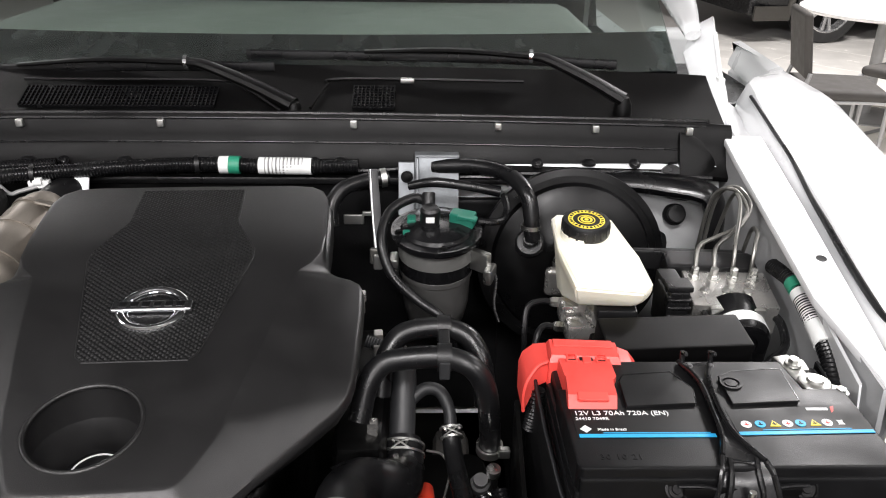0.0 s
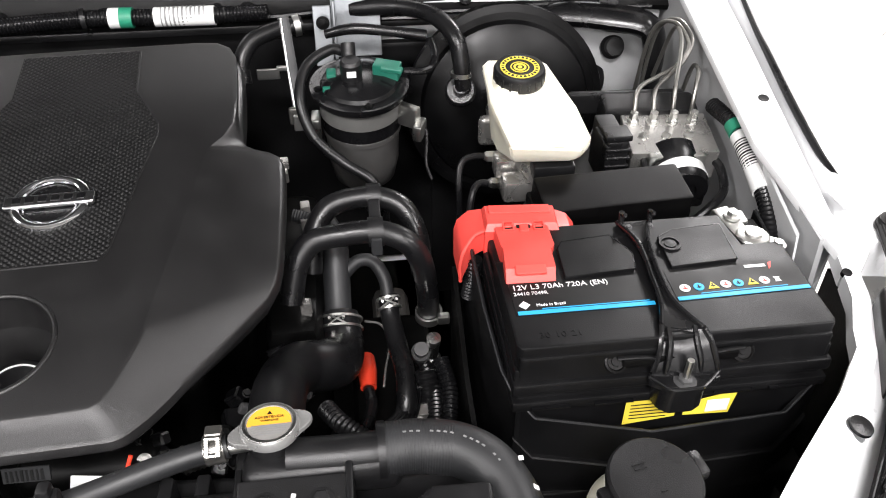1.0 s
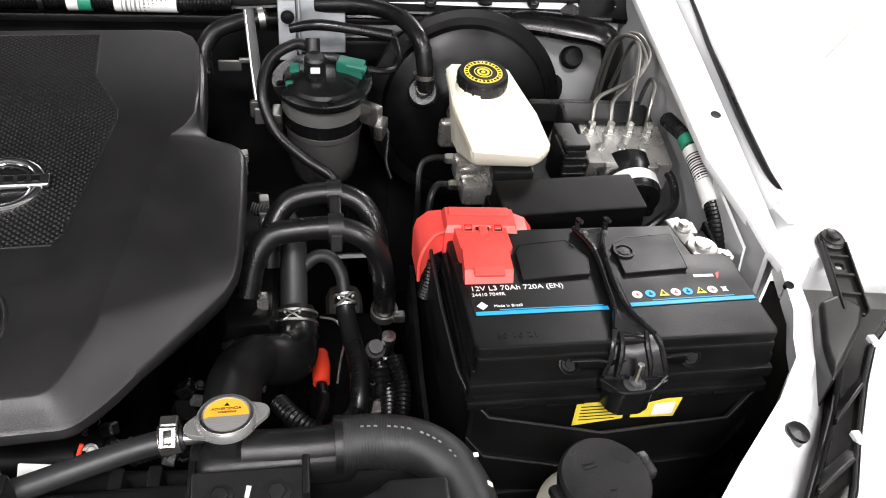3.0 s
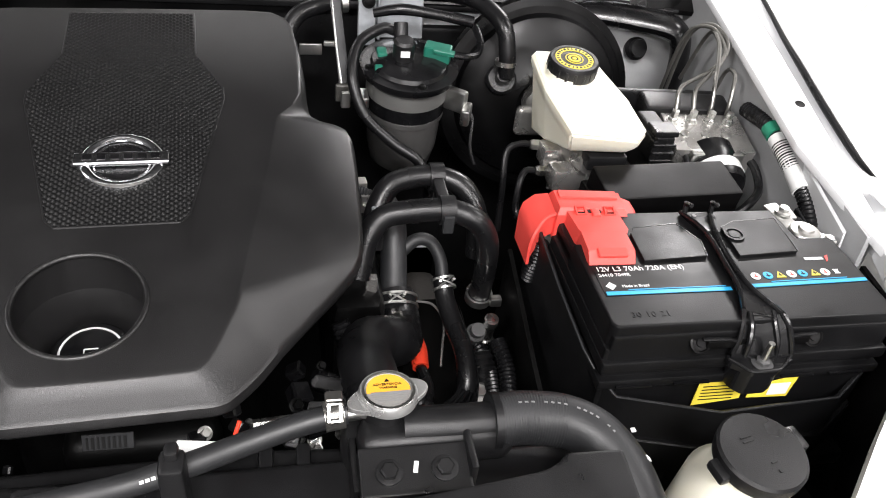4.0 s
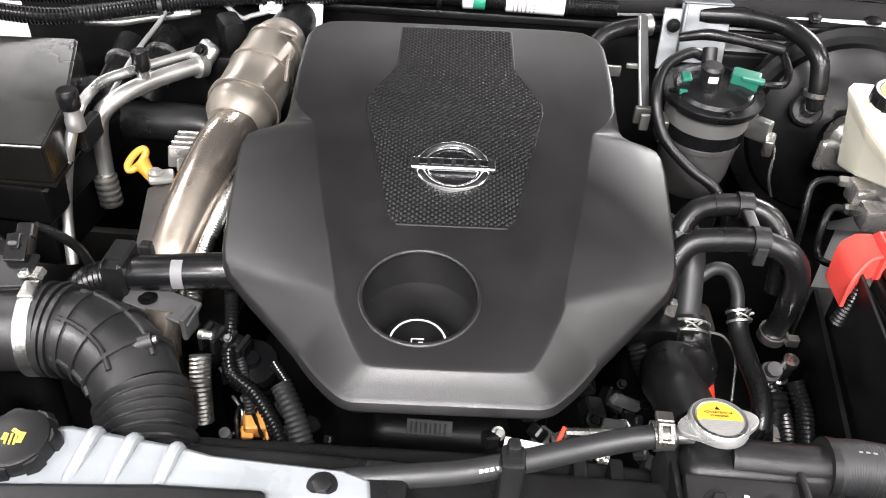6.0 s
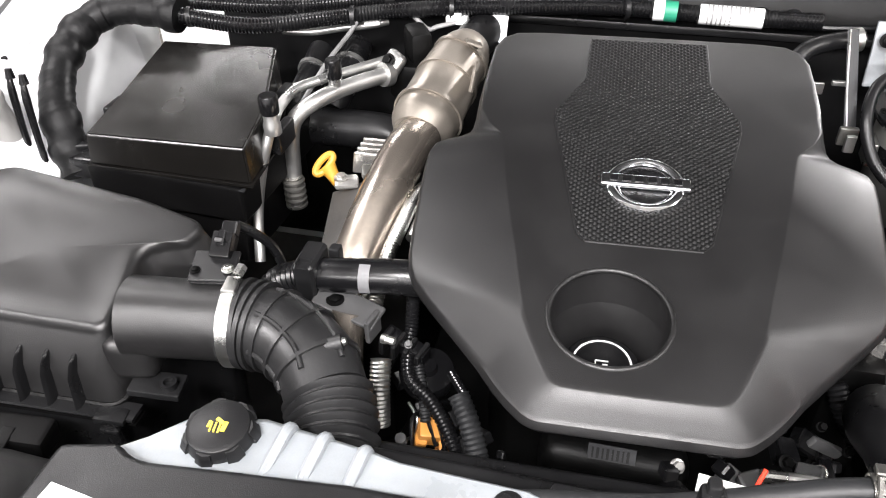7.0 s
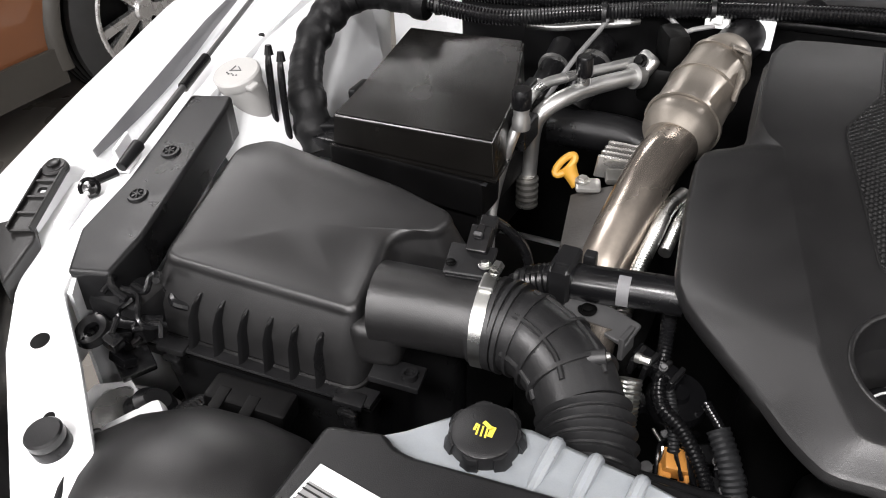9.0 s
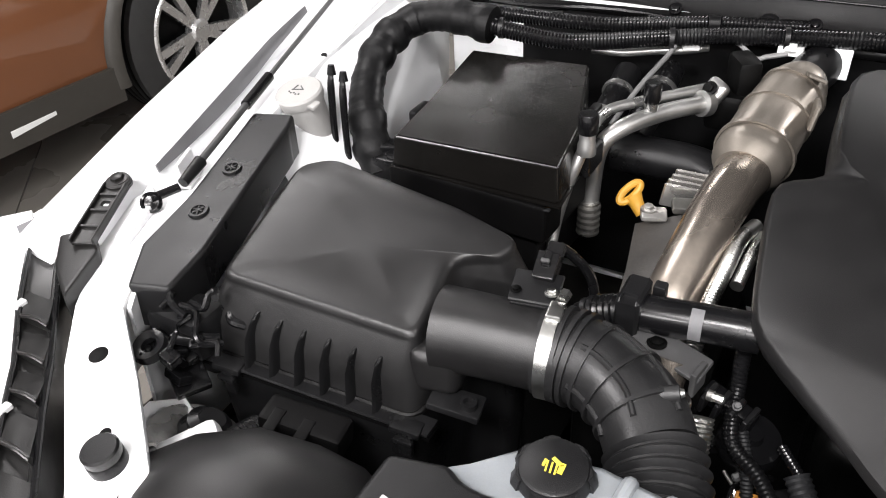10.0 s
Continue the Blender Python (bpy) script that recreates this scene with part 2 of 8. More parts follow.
CHROME = material("chrome", (0.82, 0.83, 0.85), 0.1, 1.0, vary=0.03, bump=0.02, spread=0.05)
STEEL = material("zinc_steel", (0.6, 0.6, 0.58), 0.32, 1.0, vary=0.15, grain=300, bump=0.2)
HEATED = material("warm_stainless_pipe", (0.42, 0.37, 0.32), 0.27, 0.9, vary=0.18, grain=220, bump=0.15, stain=12)
SHIELD = material("sand_aluminised_shield", (0.25, 0.225, 0.195), 0.42, 0.7, vary=0.12, grain=500, bump=0.35)
ALLOY = material("cast_aluminium", (0.5, 0.49, 0.47), 0.30, 0.85, vary=0.2, grain=400, bump=0.5)
ALPIPE = material("drawn_aluminium_pipe", (0.50, 0.50, 0.49), 0.34, 0.92, vary=0.1, grain=200, bump=0.15)
MILKY = material("milky_polymer_tank", (0.84, 0.81, 0.68), 0.42, vary=0.06, bump=0.1, through_light=0.25)
FIBRE = material("grey_fibre_shield", (0.05, 0.047, 0.044), 0.6, 0.2, vary=0.3, grain=260, bump=0.8)
# grey for the wing's painted flange shade, the wing end and the tape
MIDGREY = material("matt_mid_grey", (0.13, 0.13, 0.135), 0.6, vary=0.2, bump=0.4)
PIPESTEEL = material("dull_steel_pipe", (0.24, 0.235, 0.22), 0.35, 0.9, vary=0.2, grain=300)
WASHCAP = material("chalky_filler_cap", (0.36, 0.355, 0.345), 0.6, vary=0.1, bump=0.2)
BOOST = material("black_painted_steel", (0.0022, 0.0022, 0.0024), 0.34, bump=0.15, spec=0.24)
COOLTANK = material("bluish_translucent_tank", (0.232, 0.248, 0.262), 0.33, vary=0.12, bump=0.15, through_light=0.2)
RED = material("red_terminal_plastic", (0.72, 0.068, 0.055), 0.42, vary=0.08, bump=0.15)
ORANGE = material("orange_sleeve", (0.74, 0.050, 0.02), 0.45, vary=0.1)
AMBER = material("amber_connector", (0.55, 0.24, 0.05), 0.5, vary=0.15)
YELLOW = material("yellow_dipstick_plastic", (0.50, 0.26, 0.03), 0.5, vary=0.08)
PRINTY = material("yellow_print", (0.75, 0.6, 0.06), 0.5, vary=0.08)
PRINTW = material("white_print", (0.75, 0.75, 0.75), 0.5, vary=0.06)
PRINTB = material("blue_print", (0.02, 0.33, 0.62), 0.45, vary=0.05)
PRINTR = material("red_print", (0.65, 0.06, 0.05), 0.45, vary=0.05)
PRINTK = material("black_print", (0.006, 0.006, 0.006), 0.45, vary=0.1, spec=0.3)
ZINC = material("blue_zinc_plate", (0.40, 0.42, 0.44), 0.40, 0.8, vary=0.15, grain=300, bump=0.2)
CAPMETAL = material("stamped_tinplate", (0.54, 0.54, 0.53), 0.30, 0.75, vary=0.12, grain=300, bump=0.2)
LAMPGREY = material("grey_black_lamp_plastic", (0.0085, 0.0082, 0.0080), 0.40, vary=0.2, grain=700, bump=0.3)
FILTERGREY = material("grey_filter_paint", (0.050, 0.049, 0.048), 0.42, vary=0.15, bump=0.3)
FILTERBAND = material("pale_grey_band", (0.125, 0.125, 0.12), 0.4, 0.3, vary=0.12)
FUSELID = material("glossy_fuse_box_plastic", (0.0050, 0.0046, 0.0042), 0.24, bump=0.2, grain=700, spread=0.05, spec=0.42, vary=0.2)
BATT = material("battery_black_plastic", (0.0050, 0.0050, 0.0054), 0.38, bump=0.4, grain=900, spread=0.1, spec=0.24, vary=0.3)
CLAMPBLACK = material("thick_black_gloss_paint", (0.006, 0.006, 0.0065), 0.24, bump=0.25, grain=160, spread=0.08, spec=0.5)
PRINTM = material("metallic_label_half", (0.24, 0.235, 0.225), 0.5, 0.2, vary=0.1)
PRINTG = material("dull_grey_print", (0.2, 0.2, 0.2), 0.5, vary=0.05)
LABEL = material("paper_label", (0.74, 0.75, 0.74), 0.5, vary=0.05)
GREENTAPE = material("green_marking_tape", (0.02, 0.22, 0.13), 0.45, vary=0.2)
GREENPLUG = material("dark_green_connector", (0.01, 0.12, 0.08), 0.4, vary=0.15)
GREYCAST = material("grey_filter_can", (0.07, 0.07, 0.071), 0.4, 0.3, vary=0.15, bump=0.3)
TILE = material("polished_porcelain_tile", (0.82, 0.79, 0.74), 0.18, vary=0.04, bump=0.02, stain=3, random_tint=0.03)
TILE_DIM = material("dimmed_grey_tile", (0.16, 0.15, 0.135), 0.3, vary=0.12, stain=2, random_tint=0.05)
GROUT = material("grey_grout", (0.42, 0.4, 0.38), 0.8, vary=0.1)
WHITEWALL = material("white_wall_paint", (0.78, 0.79, 0.80), 0.7, vary=0.03, stain=1.5)
WALLPAINT = material("grey_wall_paint", (0.3, 0.3, 0.3), 0.7, vary=0.03, stain=1.5)
BRONZE = material("brown_metallic_paint", (0.2, 0.075, 0.03), 0.35, 0.4, coat=0.8, coat_rough=0.05, vary=0.05, bump=0, stain=1.5, spread=0.02)
CLAD = material("grey_cladding", (0.034, 0.031, 0.026), 0.55, vary=0.1)
TYRE = material("tyre_rubber", (0.018, 0.018, 0.018), 0.65, bump=0.3, grain=200)
RIM = material("machined_alloy_rim", (0.7, 0.7, 0.7), 0.25, 0.9, vary=0.06)
SEATGREY = material("grey_chair_fabric", (0.05, 0.046, 0.042), 0.8, vary=0.15, bump=0.6, grain=400)
FRAMEGREY = material("grey_painted_tube", (0.3, 0.3, 0.3), 0.4, 0.5)
TABLETOP = material("white_table_laminate", (0.78, 0.77, 0.75), 0.4, vary=0.03)

glass = bpy.data.materials.new("tinted_windshield_glass")
glass.use_nodes = True
_g = glass.node_tree.nodes["Principled BSDF"]
_g.inputs["Base Color"].default_value = (0.72, 0.82, 0.78, 1)
_g.inputs["Roughness"].default_value, _g.inputs["Transmission Weight"].default_value, _g.inputs["IOR"].default_value = 0.02, 1.0, 1.45

# ---- showroom ----
def room():
    floor = tagged(part("floor", rbox((0, 3, -0.02), (18, 20, 0.02), 0), GROUT), "pale polished tile floor of the showroom", "floor", kind="structure")
    # unseen walls: south white to brighten fronts, others grey to cut bounce light
    walls = [("wall_north", (0, 13, 1.9), (18, 0.2, 3.8)), ("wall_south", (0, -7, 1.9), (18, 0.2, 3.8)), ("wall_east", (9, 3, 1.9), (0.2, 20, 3.8)), ("wall_west", (-9, 3, 1.9), (0.2, 20, 3.8))]
    for name, c, s in walls:
        tagged(part(name, rbox(c, s, 0), WHITEWALL if name == "wall_south" else WALLPAINT), "plain unseen showroom wall", "wall", kind="structure")
    tagged(part("ceiling", rbox((0, 3, 3.9), (18, 20, 0.1), 0), WALLPAINT), "plain unseen grey showroom ceiling", "ceiling", kind="structure")
    return floor


floor = room()


def car_wheel(m, w):
    part("tyre", lathe_open([(0.24, -0.11), (0.33, -0.115), (0.365, -0.095), (0.368, 0.0), (0.365, 0.095), (0.33, 0.115), (0.24, 0.11)], 56, m), TYRE, w)
    for k in (-0.06, -0.02, 0.02, 0.06):
        part("groove", lathe_open([(0.366, k - 0.006), (0.3695, k - 0.006), (0.3695, k + 0.006), (0.366, k + 0.006)], 56, m), DARK, w)
    r = part("rim", lathe_open([(0.235, 0.02), (0.25, 0.10), (0.262, 0.112), (0.255, 0.118), (0.24, 0.112), (0.222, 0.03)], 48, m), RIM, w)
    part("barrel", lathe([(0.235, -0.05), (0.235, 0.03), (0, 0.03)], 40, m), DARK, w)
    for i in range(10):
        a = 36 * i + (8 if i % 2 else -8)
        part("spoke", moved(loft([[(0.04, -0.016, 0.06), (0.04, 0.016, 0.06), (0.04, 0.016, 0.085), (0.04, -0.016, 0.085)], [(0.245, -0.02, 0.075), (0.245, 0.02, 0.075), (0.245, 0.018, 0.10), (0.245, -0.018, 0.10)]]), m @ pose(0, 0, 0, 0, 0, a)), RIM, r)
    part("hub", lathe([(0.05, 0.05), (0.05, 0.09), (0.04, 0.1), (0, 0.1)], 24, m), RIM, r)


# ---- the truck's body round the engine bay ----
truck = thing("pickup_truck", "white pickup truck with its engine bay standing open", "truck")


def rail_z(y):
    return 1.022 + 0.185 * (y - 0.573)


def plate(poly, thick, dz=0.0, bev=0.003):
    """A sheet that follows the slope of the fender rails."""
    return prism(poly, rail_z(0) - thick + dz, rail_z(0) + dz, bev, 2, 0.185, 0.0)


def disc_hole(x, y, r, m=None):
    return lathe([(r, rail_z(y) - 0.03), (r, rail_z(y) + 0.03)], 20, pose(x, y, 0))


# right-hand rail with its holes; its front end is a lower panel
R_RAIL = [(0.768, 0.742), (0.762, 0.765), (0.742, 0.912), (0.750, 1.10), (0.755, 1.223), (0.76, 1.30), (0.82, 1.30), (0.815, 1.219), (0.807, 1.096), (0.791, 0.907), (0.782, 0.80), (0.800, 0.752), (0.78, 0.730)]
part("inner_rail", cut(plate(R_RAIL, 0.012), disc_hole(0.782, 0.984, 0.0058)), WHITE, truck)
front_rows = []
for x0, y0, x1, y1 in [(0.768, 0.765, 0.798, 0.76), (0.756, 0.70, 0.794, 0.70), (0.741, 0.668, 0.787, 0.66), (0.735, 0.648, 0.768, 0.630), (0.700, 0.607, 0.738, 0.582), (0.640, 0.552, 0.698, 0.530), (0.587, 0.500, 0.660, 0.482), (0.545, 0.46, 0.618, 0.435)]:
    a, b = Vector((x0, y0, rail_z(y0) - 0.004)), Vector((x1, y1, rail_z(y1) - 0.034))
    k = a.lerp(b, 0.46) + Vector((0, 0, 0.014))
    front_rows.append([a + Vector((0, 0, -0.02)), a, k, b, b + Vector((0, 0, -0.02))])
part("front_panel", cut(loft(front_rows), disc_hole(0.632, 0.511, 0.005), disc_hole(0.700, 0.575, 0.0095), disc_hole(0.765, 0.73, 0.004)), WHITE, truck)
# flat rubber plug in the front panel's hole
part("hole_plug", lathe([(0.0105, 0), (0.010, 0.003), (0, 0.004)], 24, pose(0.703, 0.575, rail_z(0.575) - 0.006, 8, 10, 0)), RUBBER, truck)
# left-hand rail
L_RAIL = [(-0.54, 0.405), (-0.581, 0.439), (-0.652, 0.498), (-0.729, 0.556), (-0.76, 0.62), (-0.770, 0.70), (-0.785, 0.86), (-0.800, 1.04), (-0.815, 1.2), (-0.82, 1.33), (-0.872, 1.33), (-0.862, 1.11), (-0.852, 1.0), (-0.818, 0.80), (-0.810, 0.73), (-0.84, 0.68), (-0.815, 0.60), (-0.777, 0.538), (-0.729, 0.482), (-0.613, 0.38), (-0.57, 0.345)]
part("inner_rail", cut(plate(L_RAIL[::-1], 0.012), disc_hole(-0.706, 0.503, 0.008), disc_hole(-0.637, 0.446, 0.004), disc_hole(-0.80, 0.99, 0.003)), WHITE, truck)


def edge_in(side, y):
    """Where the wing's inner edge lies."""
    if side > 0:
        return float(np.interp(y, [0.72, 0.794, 0.907, 1.096, 1.219, 1.40, 1.56, 1.61, 1.9], [0.808, 0.797, 0.806, 0.825, 0.834, 0.848, 0.886, 0.955, 0.995]))
    return float(np.interp(y, [0.575, 0.732, 1.003, 1.5], [0.862, 0.853, 0.899, 0.93]))


def edge_out(y):
    return float(np.interp(y, [0.57, 0.6, 0.79, 1.0, 1.75], [0.925, 0.933, 0.966, 0.99, 1.005]))


def fender(side, y_front):
    """Outer wing: a crowned top that turns down into the flank, with a folded flange along the gutter."""
    rings = []
    for k in range(29):
        y = y_front + (1.9 - y_front) * k / 28
        g, o = edge_in(side, y), edge_out(y)
        z = rail_z(min(y, 1.42)) + 0.006
        sec = [(g - 0.014, z - 0.045), (g - 0.013, z - 0.034), (g, z - 0.004), (g + 0.004, z), (g + (o - g) * 0.5, z + 0.008), (o - 0.022, z + 0.004), (o - 0.006, z - 0.008), (o, z - 0.04), (o + 0.004, z - 0.3), (o - 0.01, z - 0.3), (o - 0.02, z - 0.06), (g + 0.004, z - 0.045)]
        rings.append([(side * x, y, zz) for x, zz in sec])
    return loft(rings)


def gutter(side, y0):
    """The open channel between a rail and its wing."""
    rings = []
    for k in range(13):
        y = y0 + (1.5 - y0) * k / 12
        g, z = edge_in(side, y), rail_z(min(y, 1.42))
        sec = [(g - 0.009, z - 0.020), (g - 0.016, z - 0.105), (g - 0.040, z - 0.105), (g - 0.052, z - 0.013), (g - 0.054, z - 0.016), (g - 0.042, z - 0.112), (g - 0.010, z - 0.112)]
        rings.append([(side * x, y, zz) for x, zz in sec])
    return loft(rings)


part("fender", fender(1, 0.755), WHITE, truck)
part("fender", fender(-1, 0.575), WHITE, truck)
part("gutter", gutter(1, 0.79), PRIMER, truck)
part("gutter", gutter(-1, 0.72), PRIMER, truck)
# black tube drawn as the dark gap between right rail and wing
part("seal", tube([(0.852, 1.44, rail_z(1.42) + 0.004), (0.846, 1.38, rail_z(1.38) + 0.004), (0.841, 1.30, rail_z(1.30) + 0.004), (0.836, 1.22, rail_z(1.22) + 0.004), (0.822, 1.115, rail_z(1.115) + 0.004), (0.817, 1.06, rail_z(1.06) + 0.004), (0.810, 0.98, rail_z(0.98) + 0.003), (0.805, 0.90, rail_z(0.9) + 0.003), (0.805, 0.865, rail_z(0.865) + 0.004), (0.811, 0.835, rail_z(0.835) + 0.004)], [0.0030, 0.0030, 0.0030, 0.0030, 0.0034, 0.0042, 0.0046, 0.0042, 0.0034, 0.0015], 8), RUBBER, truck)
part("folded_tab", rbox((0.795, 0.812, rail_z(0.812) + 0.008), (0.022, 0.028, 0.006), 0.0015, 1, (10, 18, 20)), PRIMER, truck)


def wall_strip(points, z_low, thick, side):
    """A pressed inner wall that hangs below a rail."""
    rings = []
    for x, y in points:
        z = rail_z(y) - 0.004
        rings.append([(x, y, z), (x + side * thick, y, z), (x + side * (thick + 0.03), y, z_low), (x + side * 0.03, y, z_low)])
    return loft(rings)


# right apron gets the shade-darkened paint, the left one plain white
part("apron", wall_strip([(0.757, 0.772), (0.750, 0.912), (0.757, 1.10), (0.762, 1.30)], 0.62, 0.006, 1), SHADED_PRIMER, truck)
part("apron", wall_strip([(-0.722, 0.558), (-0.762, 0.62), (-0.775, 0.70), (-0.785, 0.82), (-0.795, 0.96), (-0.80, 1.1), (-0.80, 1.34)], 0.62, 0.006, -1), PRIMER, truck)
# the strut tower's sloping face on the left-hand side
part("strut_tower", loft([[(-0.80, 0.84, 1.075), (-0.70, 0.82, 0.93), (-0.72, 0.82, 0.80), (-0.83, 0.84, 0.80)], [(-0.815, 0.95, 1.095), (-0.70, 0.90, 0.98), (-0.71, 0.90, 0.80), (-0.83, 0.95, 0.80)], [(-0.825, 1.05, 1.11), (-0.745, 1.05, 1.075), (-0.72, 1.06, 0.80), (-0.84, 1.05, 0.80)], [(-0.83, 1.2, 1.12), (-0.76, 1.2, 1.09), (-0.72, 1.2, 0.80), (-0.84, 1.2, 0.80)]]), PRIMER, truck)

# near-black discs flush in the rails' holes, painted as their inner shade
for x, y, r in ((0.782, 0.984, 0.0064), (-0.706, 0.503, 0.009), (-0.637, 0.446, 0.005), (-0.80, 0.99, 0.004), (0.632, 0.511, 0.006), (0.765, 0.73, 0.005)):
    part("hole_plug", lathe([(r, -0.004), (r, 0.0006), (r * 0.8, 0.0004), (0, 0.0003)], 20, pose(x, y, rail_z(y) - (0.004 if 0.5 < x < 0.77 else 0.0), 10.5)), DARK, truck)
# black arch liner, added to block the bright floor behind the panel
part("arch_liner", loft([[(x, y, 0.99), (x + 0.006, y, 0.99), (x + 0.006, y, 0.56), (x, y, 0.56)] for x, y in ((0.80, 0.80), (0.789, 0.70), (0.781, 0.66), (0.768, 0.63), (0.742, 0.58), (0.70, 0.53), (0.65, 0.485), (0.58, 0.43))]), DARK, truck)
# grey strip that paints the shadow on the left wing's inner flange
flange_rows = []
for k in range(9):
    y = 0.728 + 0.36 * k / 8
    g, z = edge_in(-1, y), rail_z(y) + 0.006
    w = 0.45 + 0.55 * math.sin(math.pi * k / 8)
    flange_rows.append([(-(g - 0.0010 - 0.0075 * w), y, z - 0.003 - 0.019 * w), (-(g - 0.0010), y, z - 0.003), (-(g - 0.0030), y, z - 0.001), (-(g - 0.0030 - 0.0075 * w), y, z - 0.001 - 0.019 * w)])
part("wing_seal", loft(flange_rows), MIDGREY, truck)

# firewall
part("firewall", join(rbox((0, 1.31, 0.88), (1.56, 0.02, 0.50), 0.004), rbox((0, 1.30, 1.108), (1.5, 0.05, 0.016), 0.004)), WHITE, truck)
part("insulation", join(rbox((-0.155, 1.292, 0.875), (0.99, 0.02, 0.44), 0.008), rbox((0.395, 1.292, 0.855), (0.13, 0.018, 0.40), 0.008)), TAPE, truck)
# extra dark sheet over the low right part of the white firewall
part("insulation", rbox((0.52, 1.286, 0.74), (0.20, 0.014, 0.36), 0.006), TAPE, truck)
part("insulation_edge", rbox((-0.10, 1.275, 1.093), (1.08, 0.03, 0.012), 0.004), BLACK, truck)
# the floor of the bay, near-black so its colour carries the deep shade
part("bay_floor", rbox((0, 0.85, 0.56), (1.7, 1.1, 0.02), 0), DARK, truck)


def cowl():
    sec = [(1.272, 1.098), (1.268, 1.106), (1.283, 1.118), (1.296, 1.150), (1.299, 1.168), (1.308, 1.178), (1.318, 1.176), (1.322, 1.166), (1.345, 1.175), (1.40, 1.198), (1.452, 1.222), (1.452, 1.10)]
    rings = []
    for k in range(25):
        x = -0.77 + 1.54 * k / 24
        crown = 0.02 * (1 - (x / 0.77) ** 2)
        back = 0.0 if abs(x) < 0.7 else -0.03 * (abs(x) - 0.7) / 0.07
        rings.append([(x, y + back * 0.3, z + crown * 0.5 - 0.005) for y, z in sec])
    return loft(rings)


cowl_panel = part("cowl_panel", cowl(), COWL, truck, "black plastic cowl panel under the windshield")
for x in (-0.31, -0.10, 0.19, 0.41, 0.56, 0.705):
    part("clip", rbox((x, 1.296, 1.166 + 0.01 * (1 - (x / 0.77) ** 2) - 0.004), (0.011, 0.008, 0.012), 0.002), STEEL, cowl_panel)
for x in (-0.3, -0.155, 0.0, 0.17, 0.375, 0.55):
    part("stud", lathe([(0.011, 0), (0.011, 0.004), (0.007, 0.007), (0.0, 0.008)], 16, pose(x, 1.277, 1.116)), BLACK, cowl_panel)


def grille(x0, x1, nx, y0, y1, ny):
    """Louvred air inlet: thin bars over a dark pit."""
    out = None
    for i in range(nx + 1):
        b = rbox((x0 + (x1 - x0) * i / nx, (y0 + y1) / 2, 0), (0.0022, y1 - y0, 0.006), 0)
        out = b if out is None else join(out, b)
    for j in range(ny + 1):
        out = join(out, rbox(((x0 + x1) / 2, y0 + (y1 - y0) * j / ny, -0.001), (x1 - x0, 0.0025, 0.005), 0))
    return out


GR = Matrix.Translation((0, 1.37, 1.196)) @ pose(0, 0, 0, 22.5)
part("air_grille", moved(grille(-0.33, -0.03, 46, -0.03, 0.02, 7), GR), GLOSSY, cowl_panel)
part("air_grille", moved(grille(0.185, 0.25, 10, -0.03, 0.025, 8), GR), GLOSSY, cowl_panel)
part("moulding", tube([(-0.34, 1.40, 1.212), (-0.03, 1.395, 1.213), (0.02, 1.37, 1.204), (0.075, 1.332, 1.182)], 0.0026, 6), COWL, cowl_panel)
part("moulding", tube([(0.12, 1.34, 1.184), (0.14, 1.39, 1.206), (0.17, 1.41, 1.214), (0.46, 1.41, 1.212)], 0.0026, 6), COWL, cowl_panel)
def along_cowl(y, z, r, mat, name, wave=0.0, x0=-0.76, x1=0.74):
    """A bead that runs the width of the cowl and follows its crown."""
    pts = []
    for k in range(41):
        x = x0 + (x1 - x0) * k / 40
        pts.append(Vector((x, y + wave * math.sin(x * 23.0), z + 0.010 * (1 - (x / 0.77) ** 2) - 0.005 + wave * 0.6 * math.sin(x * 23.0 + 1.0))))
    part(name, sweep(pts, [r] * 41, 8), mat, cowl_panel)


# thin glossy beads added to shape the cowl's highlight lines
along_cowl(1.3165, 1.1775, 0.0034, GLOSSY, "lip_bead")
along_cowl(1.3025, 1.1735, 0.0022, GLOSSY, "lip_bead")
along_cowl(1.2905, 1.1400, 0.0016, GLOSSY, "lip_bead")
along_cowl(1.2690, 1.1050, 0.0042, GLOSSY, "seal_bead", 0.004)
for x in (-0.42, -0.245, -0.02, 0.13, 0.30, 0.47, 0.62):
    part("flange_bolt", hexbolt((x, 1.2725, 1.1185), 0.006, 0.005, (0, -0.6, 0.8)), GLOSSY, cowl_panel)
boot_rows = []
for x, top, front in ((0.690, 1.164, 1.268), (0.715, 1.158, 1.268), (0.740, 1.146, 1.270), (0.765, 1.128, 1.274), (0.790, 1.112, 1.282), (0.806, 1.104, 1.292)):
    boot_rows.append([(x, front, 1.094), (x, front - 0.003, 1.103), (x, front + 0.012, 0.5 * (top + 1.11)), (x, front + 0.024, top - 0.004), (x, front + 0.032, top), (x, 1.325, top - 0.006), (x, 1.325, 1.094)])
part("corner_boot", loft(boot_rows), COWL, cowl_panel)
part("cap", rbox((0.27, 1.398, 1.215), (0.022, 0.012, 0.008), 0.002), STEEL, cowl_panel)

# windshield with its black band, dashboard behind
SLOPE = math.tan(radians(29))


